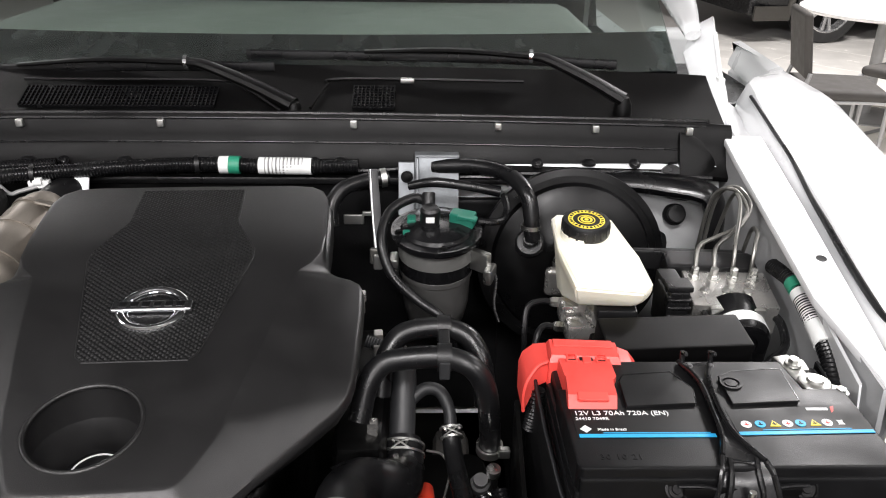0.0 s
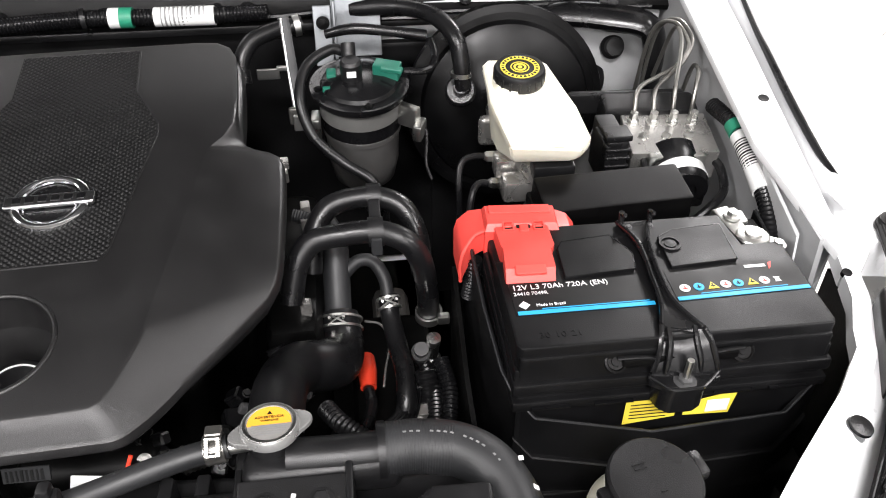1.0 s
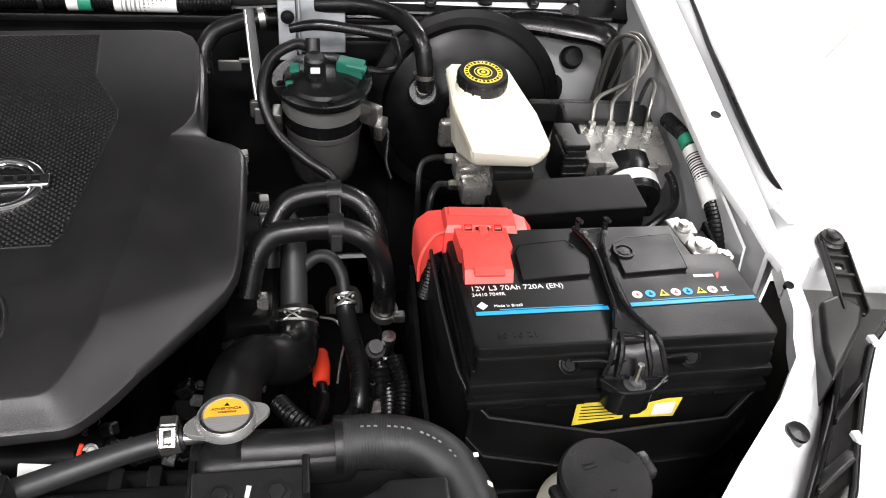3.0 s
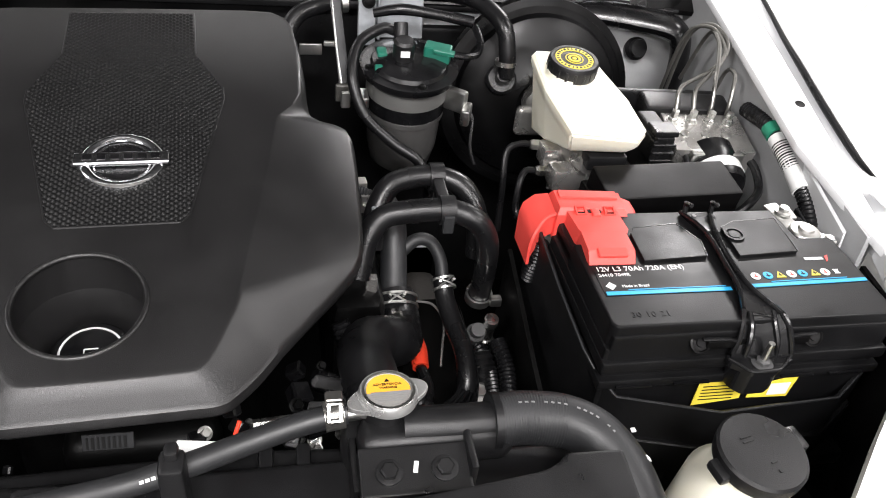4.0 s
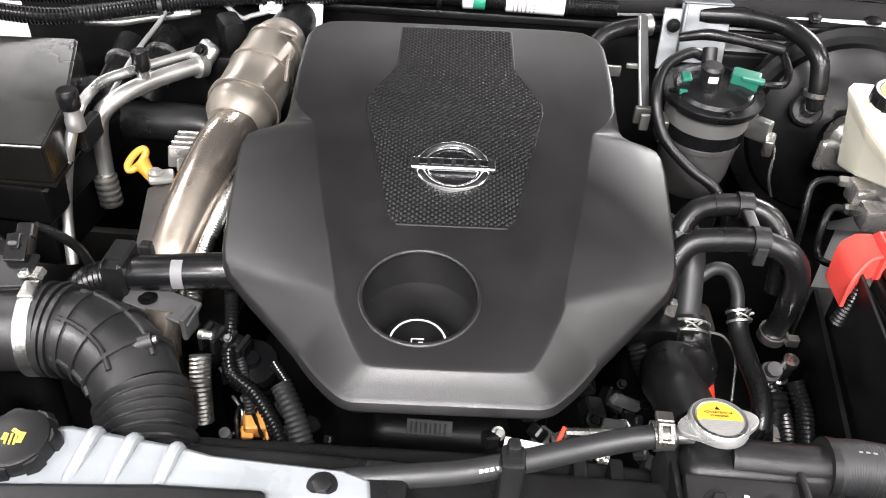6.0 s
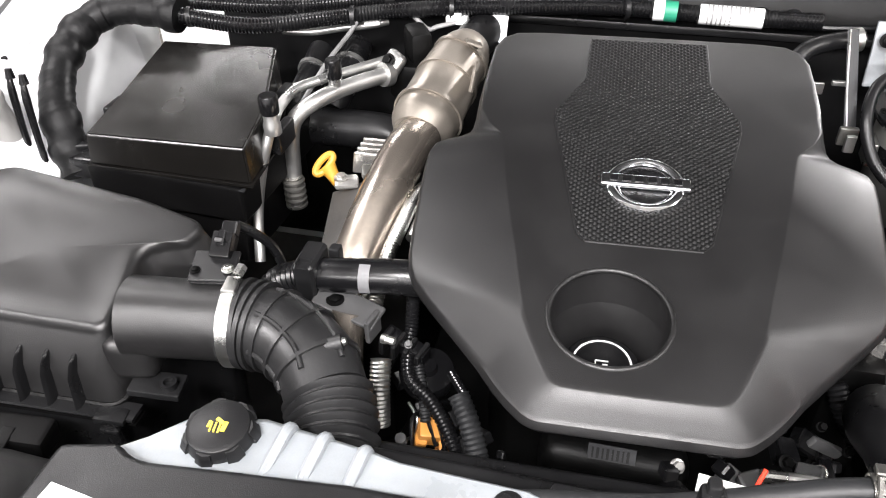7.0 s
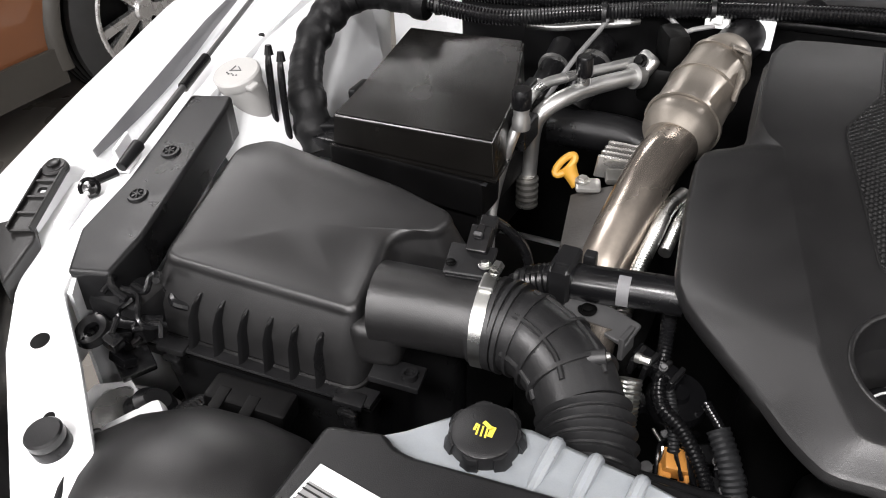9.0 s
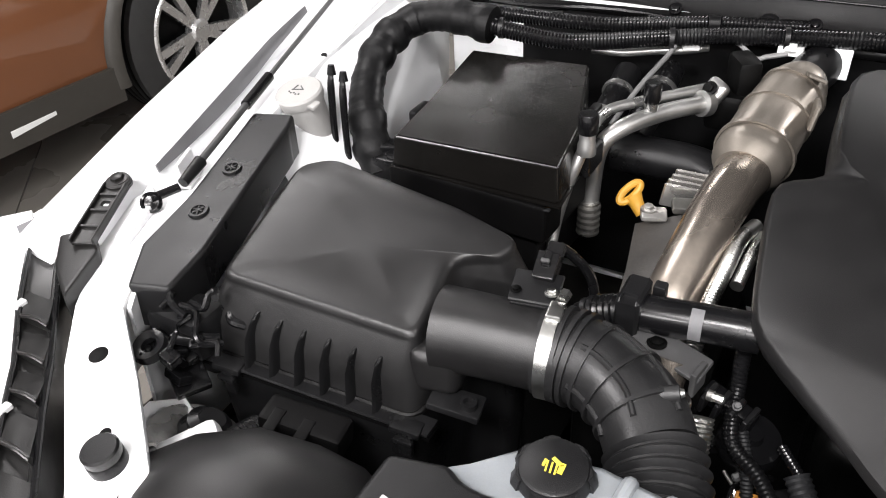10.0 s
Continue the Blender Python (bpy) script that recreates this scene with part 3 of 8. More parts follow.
def screen(y0, y1, thick, dz=0.0):
    rings = []
    for k in range(17):
        x = -0.74 + 1.48 * k / 16
        bow = -0.07 * (x / 0.74) ** 2
        rings.append([(x, y0 - bow, 1.218 + (y0 - 1.44) * SLOPE + dz), (x, y1 - bow, 1.218 + (y1 - 1.44) * SLOPE + dz), (x, y1 - bow, 1.218 + (y1 - 1.44) * SLOPE + dz - thick), (x, y0 - bow, 1.218 + (y0 - 1.44) * SLOPE + dz - thick)])
    return loft(rings)


shield = part("windshield", screen(1.43, 2.25, 0.006), glass, truck, "tinted windshield")
shield.visible_shadow = False
part("black_band", screen(1.425, 1.53, 0.004, -0.0075), GLOSSY, shield)
part("dashboard", rbox((0, 1.95, 1.05), (1.4, 0.9, 0.3), 0.04), DASH, truck)
# cab roof out of view, added to block light from behind the screen
part("roof", prism([(-0.66, 2.18), (0.66, 2.18), (0.68, 3.7), (-0.68, 3.7)], 1.655, 1.70, 0.015, 3), WHITE, truck)
part("cabin", rbox((0, 3.2, 1.0), (1.6, 1.4, 0.8), 0.1), BLACK, truck)
for s in (1, -1):
    part("pillar", tube([(s * 0.765, 1.52, 1.27), (s * 0.755, 1.64, 1.335), (s * 0.72, 2.0, 1.5), (s * 0.68, 2.4, 1.74)], [0.012, 0.026, 0.03, 0.03], 12, squash=(1.2, 1)), WHITE, truck)
    side_rows = []
    for (ya, za), (yb, zb) in (((1.318, 1.150), (1.392, 1.150)), ((1.40, 1.180), (1.425, 1.190)), ((1.50, 1.200), (1.46, 1.217)), ((1.56, 1.232), (1.51, 1.273)), ((1.545, 1.262), (1.535, 1.300))):
        a, k, b = Vector((s * 0.765, ya, za)), Vector((s * 0.776, 0.5 * (ya + yb), 0.5 * (za + zb) + 0.004)), Vector((s * 0.80, yb, zb))
        side_rows.append([a, k, b, b + Vector((s * 0.004, 0.004, -0.004)), k + Vector((s * 0.004, 0.003, -0.006)), a + Vector((s * 0.002, 0.004, -0.006))])
    hinge = part("hood_hinge", loft(side_rows), PRIMER, truck, "white painted hinge plate")
    part("hinge_edge", tube([(s * 0.80, 1.392, 1.152), (s * 0.80, 1.425, 1.192), (s * 0.80, 1.46, 1.219), (s * 0.80, 1.512, 1.275)], 0.004, 8), WHITE, hinge)
    part("hinge_clip", rbox((s * 0.798, 1.45, 1.208), (0.012, 0.022, 0.010), 0.002), LABEL, hinge)
    part("scuttle_side", loft([[(s * 0.775, 1.30, 1.10), (s * 0.84, 1.30, 1.10), (s * 0.84, 1.30, 1.128), (s * 0.775, 1.30, 1.132)], [(s * 0.785, 1.45, 1.10), (s * 0.86, 1.45, 1.10), (s * 0.86, 1.45, 1.140), (s * 0.785, 1.45, 1.150)], [(s * 0.785, 1.60, 1.10), (s * 0.88, 1.60, 1.10), (s * 0.88, 1.60, 1.130), (s * 0.785, 1.60, 1.150)]]), PRIMER, truck)
    # solid black box stands in for the shade of the hinge opening
    part("scuttle_recess", rbox((s * 0.885, 1.78, 1.09), (0.17, 0.36, 0.08), 0.01), BLACK, truck)
    part("door_edge", rbox((s * 0.90, 2.0, 1.05), (0.16, 0.08, 0.3), 0.02, 3), WHITE, truck)


def wiper(name_at, knee, tip, lift):
    w = thing("windshield_wiper", "black windshield wiper resting at the foot of the screen", "wiper", "wipers")
    a, k, t = Vector(name_at), Vector(knee), Vector(tip)
    part("arm", tube([a, a.lerp(k, 0.35) + Vector((0, 0, lift)), a.lerp(k, 0.8) + Vector((0, 0, lift * 1.2)), k], [0.016, 0.014, 0.012, 0.010], 10, squash=(1, 0.7)), COWL, w)
    part("pivot_cap", lathe([(0.015, -0.024), (0.0135, -0.006), (0.009, 0.004), (0, 0.006)], 20, Matrix.Translation(a)), COWL, w)
    part("collar", ring(k, t - k, 0.008, 0.003, 0.006), CHROME, w)
    rod = part("rod", tube([k, k.lerp(t, 0.5) + Vector((0, 0, 0.006)), t], [0.009, 0.0075, 0.006], 8, squash=(1.3, 0.6)), COWL, w)
    d = (t - k).normalized()
    part("blade", tube([k - d * 0.14 + Vector((0, 0.01, -0.012)), k.lerp(t, 0.4) + Vector((0, 0.012, -0.008)), t + d * 0.2 + Vector((0, 0.012, -0.012))], 0.005, 8, squash=(0.7, 1.6)), RUBBER, w)
    return w


wiper((0.612, 1.352, 1.198), (0.470, 1.415, 1.252), (0.20, 1.44, 1.252), 0.006)
wiper((0.092, 1.352, 1.186), (-0.085, 1.415, 1.238), (-0.36, 1.43, 1.228), 0.006)

# raised hood, above the picture
hood_rings = []
for k in range(9):
    u = k / 8
    y, z = 1.415 - 0.62 * u, 1.395 + 1.0 * u
    w = 0.89 - 0.12 * u ** 3
    hood_rings.append([(-w, y, z), (-0.4, y + 0.02, z + 0.02), (0, y + 0.03, z + 0.03), (0.4, y + 0.02, z + 0.02), (w, y, z), (w, y + 0.02, z + 0.02), (0, y + 0.05, z + 0.05), (-w, y + 0.02, z + 0.02)])
hood = part("hood", loft(hood_rings), WHITE, truck, "raised white hood")
liner = [[(-0.82, r[0][1] - 0.014, r[0][2] - 0.008), (0.82, r[0][1] - 0.014, r[0][2] - 0.008), (0.82, r[0][1] - 0.006, r[0][2] - 0.002), (-0.82, r[0][1] - 0.006, r[0][2] - 0.002)] for r in hood_rings[:-1]]
part("hood_liner", loft(liner), TAPE, hood, "black felt liner")

# rubber stops on the rails
for x, y in ((-0.613, 0.427),):
    part("rubber_stop", lathe([(0.0158, -0.004), (0.0158, 0.010), (0.0150, 0.0112), (0.0154, 0.0125), (0.0154, 0.019), (0.0138, 0.0210), (0, 0.0212)], 28, pose(x, y, rail_z(y), 8)), BLACK, truck)


def lamp_bracket(m):
    """Moulded strap with a round end, raised rims and rungs, that holds the headlamp."""
    plan = [(-0.013, -0.052), (0.013, -0.052), (0.0135, 0.036)] + [(0.0145 * math.cos(radians(a)), 0.040 + 0.0145 * math.sin(radians(a))) for a in range(0, 181, 20)] + [(-0.0135, 0.036)]
    b = cut(prism(plan, 0.0, 0.005, 0.0012, 1), rbox((0, 0.006, 0.003), (0.009, 0.008, 0.03), 0.001, 1))
    for x in (-0.0118, 0.0118):
        b = join(b, rbox((x, -0.008, 0.007), (0.0026, 0.088, 0.008), 0.0008, 1))
    for yy in (-0.030, -0.006, 0.018):
        b = join(b, rbox((0, yy, 0.006), (0.022, 0.0026, 0.006), 0.0006, 1))
    return moved(join(b, lathe([(0.0135, 0.004), (0.0135, 0.008), (0.0115, 0.0095), (0, 0.0095)], 28, pose(0, 0.040, 0))), m)


strapR = part("lamp_bracket", lamp_bracket(pose(0.8140, 0.729, 1.060, 10.5, 0, -12)), LAMPGREY, truck)
part("bolt", hexbolt((0.8223, 0.7680, 1.0760), 0.0075, 0.006, (0, -0.18, 1)), LAMPGREY, strapR)
strapL = part("lamp_bracket", lamp_bracket(pose(-0.8315, 0.636, 1.052, 10.5, 0, 22) @ Matrix.Diagonal((1.0, 1.0, 0.8, 1))), LAMPGREY, truck)
part("bolt", hexbolt((-0.8465, 0.6730, 1.0655), 0.0075, 0.006, (0, -0.18, 1)), LAMPGREY, strapL)


def headlamp(side, inner, outer, louvres):
    """The lamp's black ribbed housing, a narrow strip between rail and bumper."""
    lamp = thing("headlight", "headlight with a black ribbed housing beside the white wing", "headlight", "headlights")
    rings = []
    for (x0, y0), (x1, y1) in zip(inner, outer):
        a, b = Vector((x0, y0, rail_z(y0) - 0.008)), Vector((x1, y1, rail_z(y1) - 0.002))
        rings.append([a + Vector((0, 0, -0.12)), a, a.lerp(b, 0.22) + Vector((0, 0, 0.001)), a.lerp(b, 0.3) + Vector((0, 0, -0.003)), a.lerp(b, 0.85) + Vector((0, 0, -0.003)), b, b + Vector((side * 0.004, 0, -0.12))])
    part("housing", loft(rings), LAMPGREY, lamp)
    part("outer_lip", sweep([Vector((x, y, rail_z(y) + 0.002)) for x, y in outer], [0.0022] * len(outer), 8), BLACK, lamp)

    def at(u, f):
        k = min(int(u), len(inner) - 2)
        a = Vector((*inner[k], 0)).lerp(Vector((*inner[k + 1], 0)), u - k)
        b = Vector((*outer[k], 0)).lerp(Vector((*outer[k + 1], 0)), u - k)
        p = a.lerp(b, f)
        return Vector((p.x, p.y, rail_z(p.y)))

    for u0, u1 in louvres:  # overlapping flaps, each with a raised lip
        rows = []
        for f in (0.10, 0.35, 0.65, 0.93):
            back, lip = at(u0 - 0.18 * f, f), at(u1 - 0.30 * f, f)
            up = Vector((0, 0, 0.004 + 0.006 * math.sin(math.pi * min(1.0, f + 0.1))))
            rows.append([back + Vector((0, 0, -0.002)), lip + up, lip + up + Vector((0, -0.0025, -0.0015)), lip + Vector((0, 0, -0.004)), back + Vector((0, 0, -0.006))])
        part("louvre", loft(rows), LAMPGREY, lamp)
        part("louvre_lip", sweep([r[1] for r in rows], [0.0016] * len(rows), 8), LAMPGREY, lamp)
    part("rim_bead", sweep([Vector((x, y, rail_z(y) + 0.0005)) for x, y in inner], [0.0028] * len(inner), 8), GLOSSY, lamp)
    for i in (0, 2, 4):
        if i < len(outer):
            part("tab", rbox((outer[i][0], outer[i][1], rail_z(outer[i][1]) + 0.003), (0.008, 0.012, 0.006), 0.001, 1), PRIMER, lamp)
    return lamp


headlamp(1, [(0.808, 0.705), (0.792, 0.668), (0.776, 0.643), (0.741, 0.587), (0.707, 0.543), (0.673, 0.50), (0.61, 0.43)], [(0.868, 0.695), (0.842, 0.677), (0.815, 0.655), (0.785, 0.616), (0.749, 0.561), (0.724, 0.519), (0.66, 0.44)], ((2.9, 3.35), (4.2, 4.7), (5.0, 5.5)))
headlamp(-1, [(-0.874, 0.619), (-0.842, 0.577), (-0.796, 0.532), (-0.743, 0.480), (-0.705, 0.438), (-0.651, 0.384), (-0.590, 0.325)], [(-0.920, 0.618), (-0.893, 0.583), (-0.828, 0.516), (-0.774, 0.467), (-0.738, 0.426), (-0.686, 0.370), (-0.625, 0.310)], ((1.9, 2.5), (2.6, 3.15), (3.3, 3.9), (4.1, 4.7), (4.9, 5.5)))
part("lamp_gap_floor", loft([[(a, b, rail_z(b) - 0.03), (c, d, rail_z(d) - 0.016), (c, d, rail_z(d) - 0.022), (a, b, rail_z(b) - 0.036)] for a, b, c, d in ((-0.866, 0.622, -0.815, 0.640), (-0.838, 0.582, -0.806, 0.592), (-0.790, 0.534, -0.752, 0.530), (-0.742, 0.486, -0.716, 0.486))]), PRIMER, truck)
part("lamp_shoulder", prism([(-0.854, 0.593), (-0.826, 0.614), (-0.795, 0.592), (-0.778, 0.531), (-0.822, 0.558)][::-1], rail_z(0) - 0.03, rail_z(0) + 0.016, 0.004, 2, 0.185), LAMPGREY, truck)
part("lamp_shoulder", prism([(0.771, 0.692), (0.752, 0.645), (0.745, 0.607), (0.766, 0.626), (0.800, 0.660), (0.815, 0.683), (0.795, 0.700)], rail_z(0) - 0.03, rail_z(0) + 0.018, 0.006, 3, 0.185), LAMPGREY, truck)
part("wing_end", loft([[(-0.868, 0.588, 1.020), (-0.872, 0.590, 1.030), (-0.884, 0.592, 1.030), (-0.884, 0.592, 1.000)], [(-0.880, 0.615, 1.030), (-0.885, 0.617, 1.040), (-0.905, 0.617, 1.040), (-0.905, 0.617, 1.000)], [(-0.892, 0.578, 1.022), (-0.896, 0.580, 1.032), (-0.922, 0.590, 1.034), (-0.922, 0.590, 1.000)]]), MIDGREY, truck)
for side, edge in ((1, [(0.935, 0.73), (0.872, 0.695), (0.846, 0.675), (0.819, 0.653), (0.789, 0.613), (0.753, 0.558), (0.728, 0.516), (0.664, 0.437), (0.5, 0.30)]), (-1, [(-0.940, 0.622), (-0.924, 0.610), (-0.897, 0.579), (-0.832, 0.512), (-0.778, 0.463), (-0.742, 0.422), (-0.690, 0.366), (-0.629, 0.306), (-0.5, 0.22)])):
    rows = []
    for x, y in edge:
        z = rail_z(y)
        d = Vector((side * 0.75, -0.66, 0))
        p = Vector((x, y, z))
        rows.append([p + Vector((0, 0, -0.01)), p, p + d * 0.05 + Vector((0, 0, -0.004)), p + d * 0.10 + Vector((0, 0, -0.03)), p + d * 0.15 + Vector((0, 0, -0.12)), p + d * 0.14 + Vector((0, 0, -0.45)), p + Vector((0, 0, -0.45))])
    part("bumper_corner", loft(rows), WHITE, truck)
part("grille_panel", rbox((0, 0.24, 0.72), (1.0, 0.03, 0.5), 0.02, 3), BLACK, truck)
for x, y in ((0.80, 0.62), (-0.80, 0.62), (0.80, 3.75), (-0.80, 3.75)):
    s = 1 if x > 0 else -1
    w = part("wheel", lathe([(0.1, -0.1), (0.1, 0.0), (0, 0.0)], 12, frame_of((x, y, 0.369), (0, 1, 0), (s, 0, 0))), DARK, truck)
    car_wheel(frame_of((x, y, 0.369), (0, 1, 0), (s, 0, 0)), w)
def truck_flank(s):
    """Door and bed sides behind the wings, plain and white."""
    rows = []
    for k in range(13):
        y = 2.06 + 2.9 * k / 12
        arch = 0.45
        if abs(y - 3.75) < 0.44:
            arch = 0.37 + math.sqrt(max(0.44 ** 2 - (y - 3.75) ** 2, 0.0))
        rows.append([(s * 0.93, y, arch), (s * 0.955, y, max(0.75, arch + 0.02)), (s * 0.94, y, 1.06), (s * 0.90, y, 1.10), (s * 0.86, y, 1.08), (s * 0.86, y, arch)])
    part("flank", loft(rows), WHITE, truck)
    part("window_post", tube([(s * 0.82, 3.55, 1.08), (s * 0.74, 3.6, 1.66)], 0.04, 10), WHITE, truck)
    part("window_post", tube([(s * 0.83, 2.75, 1.08), (s * 0.75, 2.75, 1.66)], 0.03, 10), BLACK, truck)
    part("door_gap", rbox((s * 0.951, 2.75, 0.8), (0.012, 0.008, 0.5), 0), DARK, truck)
    part("door_handle", rbox((s * 0.958, 2.62, 0.97), (0.03, 0.14, 0.03), 0.01, 2), WHITE, truck)


for s in (1, -1):
    truck_flank(s)
part("bed_floor", rbox((0, 4.3, 0.72), (1.7, 1.3, 0.04), 0.01), DARK, truck)
part("tailgate", rbox((0, 4.97, 0.80), (1.8, 0.06, 0.58), 0.015, 2), WHITE, truck)
part("cab_back", rbox((0, 3.62, 1.15), (1.62, 0.05, 0.9), 0.015, 2), WHITE, truck)
part("chassis", join(rbox((0.4, 2.2, 0.5), (0.1, 4.0, 0.14), 0.01), rbox((-0.4, 2.2, 0.5), (0.1, 4.0, 0.14), 0.01), rbox((0, 0.62, 0.42), (1.6, 0.1, 0.1), 0.01), rbox((0, 3.75, 0.42), (1.6, 0.1, 0.1), 0.01)), DARK, truck)
# white footwell panel, its shade put into the grey colour
part("footwell_panel", join(rbox((0.68, 1.283, 0.93), (0.16, 0.016, 0.32), 0.006), rbox((0.60, 1.27, 0.97), (0.06, 0.02, 0.1), 0.008)), SHADED_PRIMER, truck)

# ---- engine cover ----
CY, CS = 0.635, 0.173


def cov_z(y):
    return 1.045 + CS * (y - CY)


engine_cover = thing("engine_cover", "satin black plastic engine cover with chrome emblem", "engine cover")
TURNED = Matrix.Translation((0.006, 0.85, 0)) @ pose(0, 0, 0, 0, 0, 3.0) @ Matrix.Translation((0, -0.85, 0))


def cover_body():
    """Loops from the under-edge up over the falling facets to the crisp crease and the flat top."""
    nose = [  # crease x, y; outer edge x, y; drop of the edge
        (0.0, 0.6405, 0.0, 0.6215, 0.0170), (0.050, 0.6410, 0.057, 0.6215, 0.0170), (0.064, 0.643, 0.080, 0.6232, 0.0180),
        (0.072, 0.650, 0.0945, 0.6335, 0.0200), (0.0815, 0.668, 0.113, 0.6540, 0.0235), (0.0975, 0.704, 0.135, 0.6845, 0.0278),
    ]
    wing = [  # the same, with the depth of the skirt below the edge
        (0.0985, 0.708, 0.160, 0.711, 0.029, 0.020), (0.0990, 0.711, 0.186, 0.738, 0.028, 0.020), (0.0995, 0.714, 0.203, 0.757, 0.027, 0.020),
        (0.1010, 0.720, 0.2105, 0.772, 0.026, 0.020), (0.1055, 0.738, 0.2145, 0.79, 0.025, 0.021), (0.1130, 0.772, 0.2165, 0.81, 0.024, 0.022),
        (0.1235, 0.815, 0.2190, 0.84, 0.0225, 0.024), (0.1335, 0.86, 0.2215, 0.875, 0.021, 0.026), (0.1420, 0.905, 0.2230, 0.912, 0.019, 0.028),
        (0.1465, 0.928, 0.2225, 0.929, 0.018, 0.030), (0.1480, 0.936, 0.2195, 0.942, 0.019, 0.034), (0.1490, 0.939, 0.2120, 0.951, 0.021, 0.036),
        (0.1500, 0.941, 0.1960, 0.957, 0.020, 0.038), (0.1520, 0.944, 0.1845, 0.961, 0.016, 0.040), (0.1640, 0.957, 0.1815, 0.968, 0.015, 0.042),
        (0.1735, 0.978, 0.1808, 0.985, 0.013, 0.044), (0.1755, 1.02, 0.1815, 1.02, 0.013, 0.045), (0.1755, 1.06, 0.1815, 1.06, 0.013, 0.045),
        (0.1742, 1.098, 0.1800, 1.10, 0.013, 0.045), (0.1672, 1.118, 0.1720, 1.122, 0.013, 0.045), (0.1528, 1.129, 0.1560, 1.134, 0.013, 0.045),
        (0.1240, 1.132, 0.1260, 1.138, 0.013, 0.045), (0.0, 1.133, 0.0, 1.139, 0.013, 0.045),
    ]
    ridge = spline([(a, b, 0) for a, b, *_ in nose], 4)[:-1] + [Vector((a, b, 0)) for a, b, *_ in wing]
    edge = spline([(c, d, h) for _, _, c, d, h in nose], 4)[:-1] + [Vector((c, d, h)) for _, _, c, d, h, _ in wing]
    skirt = [0.018] * (len(ridge) - len(wing)) + [row[5] for row in wing]
    rings = [[] for _ in range(9)]
    for p, q, deep in zip(ridge, edge, skirt):
        drop = q.z
        p, q = Vector((p.x, p.y, 0)), Vector((q.x, q.y, 0))
        out = (q - p).normalized()
        zq, zp = cov_z(q.y) - drop, cov_z(p.y)
        mid = p.lerp(q, 0.55)
        levels = [(q - out * 0.004, zq - deep), (q + out * 0.0025, zq - 0.55 * deep), (q + out * 0.0022, zq - 0.007), (q, zq - 0.0022), (q - out * 0.0035, zq + 0.0004), (mid, zq * 0.55 + zp * 0.45 + 0.0012), (p + out * 0.0026, zp - 0.0012), (p, zp - 0.0002), (p - out * 0.0035, cov_z(p.y - out.y * 0.0035))]
        for ring_pts, (w, z) in zip(rings, levels):
            ring_pts.append(Vector((w.x, w.y, z)))
    return loft([r + [Vector((-v.x, v.y, v.z)) for v in r[-2:0:-1]] for r in rings])


CUPX, CUPY, CUPR = -0.0258, 0.7140, 0.0510
cup_axis = pose(CUPX, CUPY, 0, 0, 0, 0)
cup_cut = lathe([(CUPR - 0.012, 0.972), (CUPR - 0.004, 1.02), (CUPR, 1.045), (CUPR + 0.002, 1.12)], 56, cup_axis)
body = cut(cover_body(), cup_cut)
part("shell", moved(body, TURNED), COVER, engine_cover, angle=28)
well = lathe_open([(CUPR - 0.001, 1.035), (CUPR - 0.006, 1.02), (CUPR - 0.013, 0.974), (CUPR + 0.002, 0.970), (CUPR + 0.002, 1.035)], 56, cup_axis)
part("cup_well", moved(well, TURNED), COVER, engine_cover)
part("cup_floor", moved(lathe([(CUPR, 0.966), (CUPR, 0.973), (0, 0.973)], 40, cup_axis), TURNED), DARK, engine_cover)
rim_ring = []
for i in range(56):
    a = 2 * math.pi * i / 56
    rim_ring.append(Vector((CUPX + (CUPR + 0.0008) * math.cos(a), CUPY + (CUPR + 0.0008) * math.sin(a), cov_z(CUPY + CUPR * math.sin(a)) - 0.0010)))
rim_ring.append(rim_ring[0])
part("cup_rim", moved(sweep(rim_ring, [0.0026] * 57, 12), TURNED), COVER, engine_cover)

# lattice field
half_field = [(0.066, 1.122), (0.067, 1.045), (0.094, 0.985), (0.0945, 0.968), (0.060, 0.805), (0.052, 0.796)]
field = [(x, y) for x, y in half_field] + [(-x, y) for x, y in half_field[::-1]]


def inside(x, y):
    """Whether a place lies in the lattice field, and how far from its rim."""
    w = float(np.interp(-y, [-1.122, -1.045, -0.985, -0.968, -0.805, -0.796], [0.066, 0.067, 0.094, 0.0945, 0.060, 0.052]))
    return w - abs(x) if 0.796 < y < 1.122 else -1


lat = bmesh.new()
grid, nx, ny, pitch = {}, 190, 330, 0.0074
for i in range(nx + 1):
    for j in range(ny + 1):
        x, y = -0.0955 + 0.191 * i / nx, 0.794 + 0.330 * j / ny
        d = inside(x, y)
        if d > -0.0015:
            h = abs(math.sin(math.pi * (x + 1.2 * y) / pitch) * math.sin(math.pi * (x - 1.2 * y) / pitch))
            grid[i, j] = lat.verts.new((x, y, cov_z(y) + (0.0022 * (1 - h) ** 1.4 + 0.0002 if d > 0 else -0.002)))
for (i, j), v in list(grid.items()):
    if (i + 1, j) in grid and (i, j + 1) in grid and (i + 1, j + 1) in grid:
        lat.faces.new((v, grid[i + 1, j], grid[i + 1, j + 1], grid[i, j + 1]))
part("lattice_panel", moved(lat, TURNED), LATTICE, engine_cover, "diamond lattice panel", angle=70)
part("panel_border", moved(sweep([Vector((x, y, cov_z(y) + 0.0006)) for x, y in field + field[:1]], [0.0014] * (len(field) + 1), 6), TURNED), COVER, engine_cover)

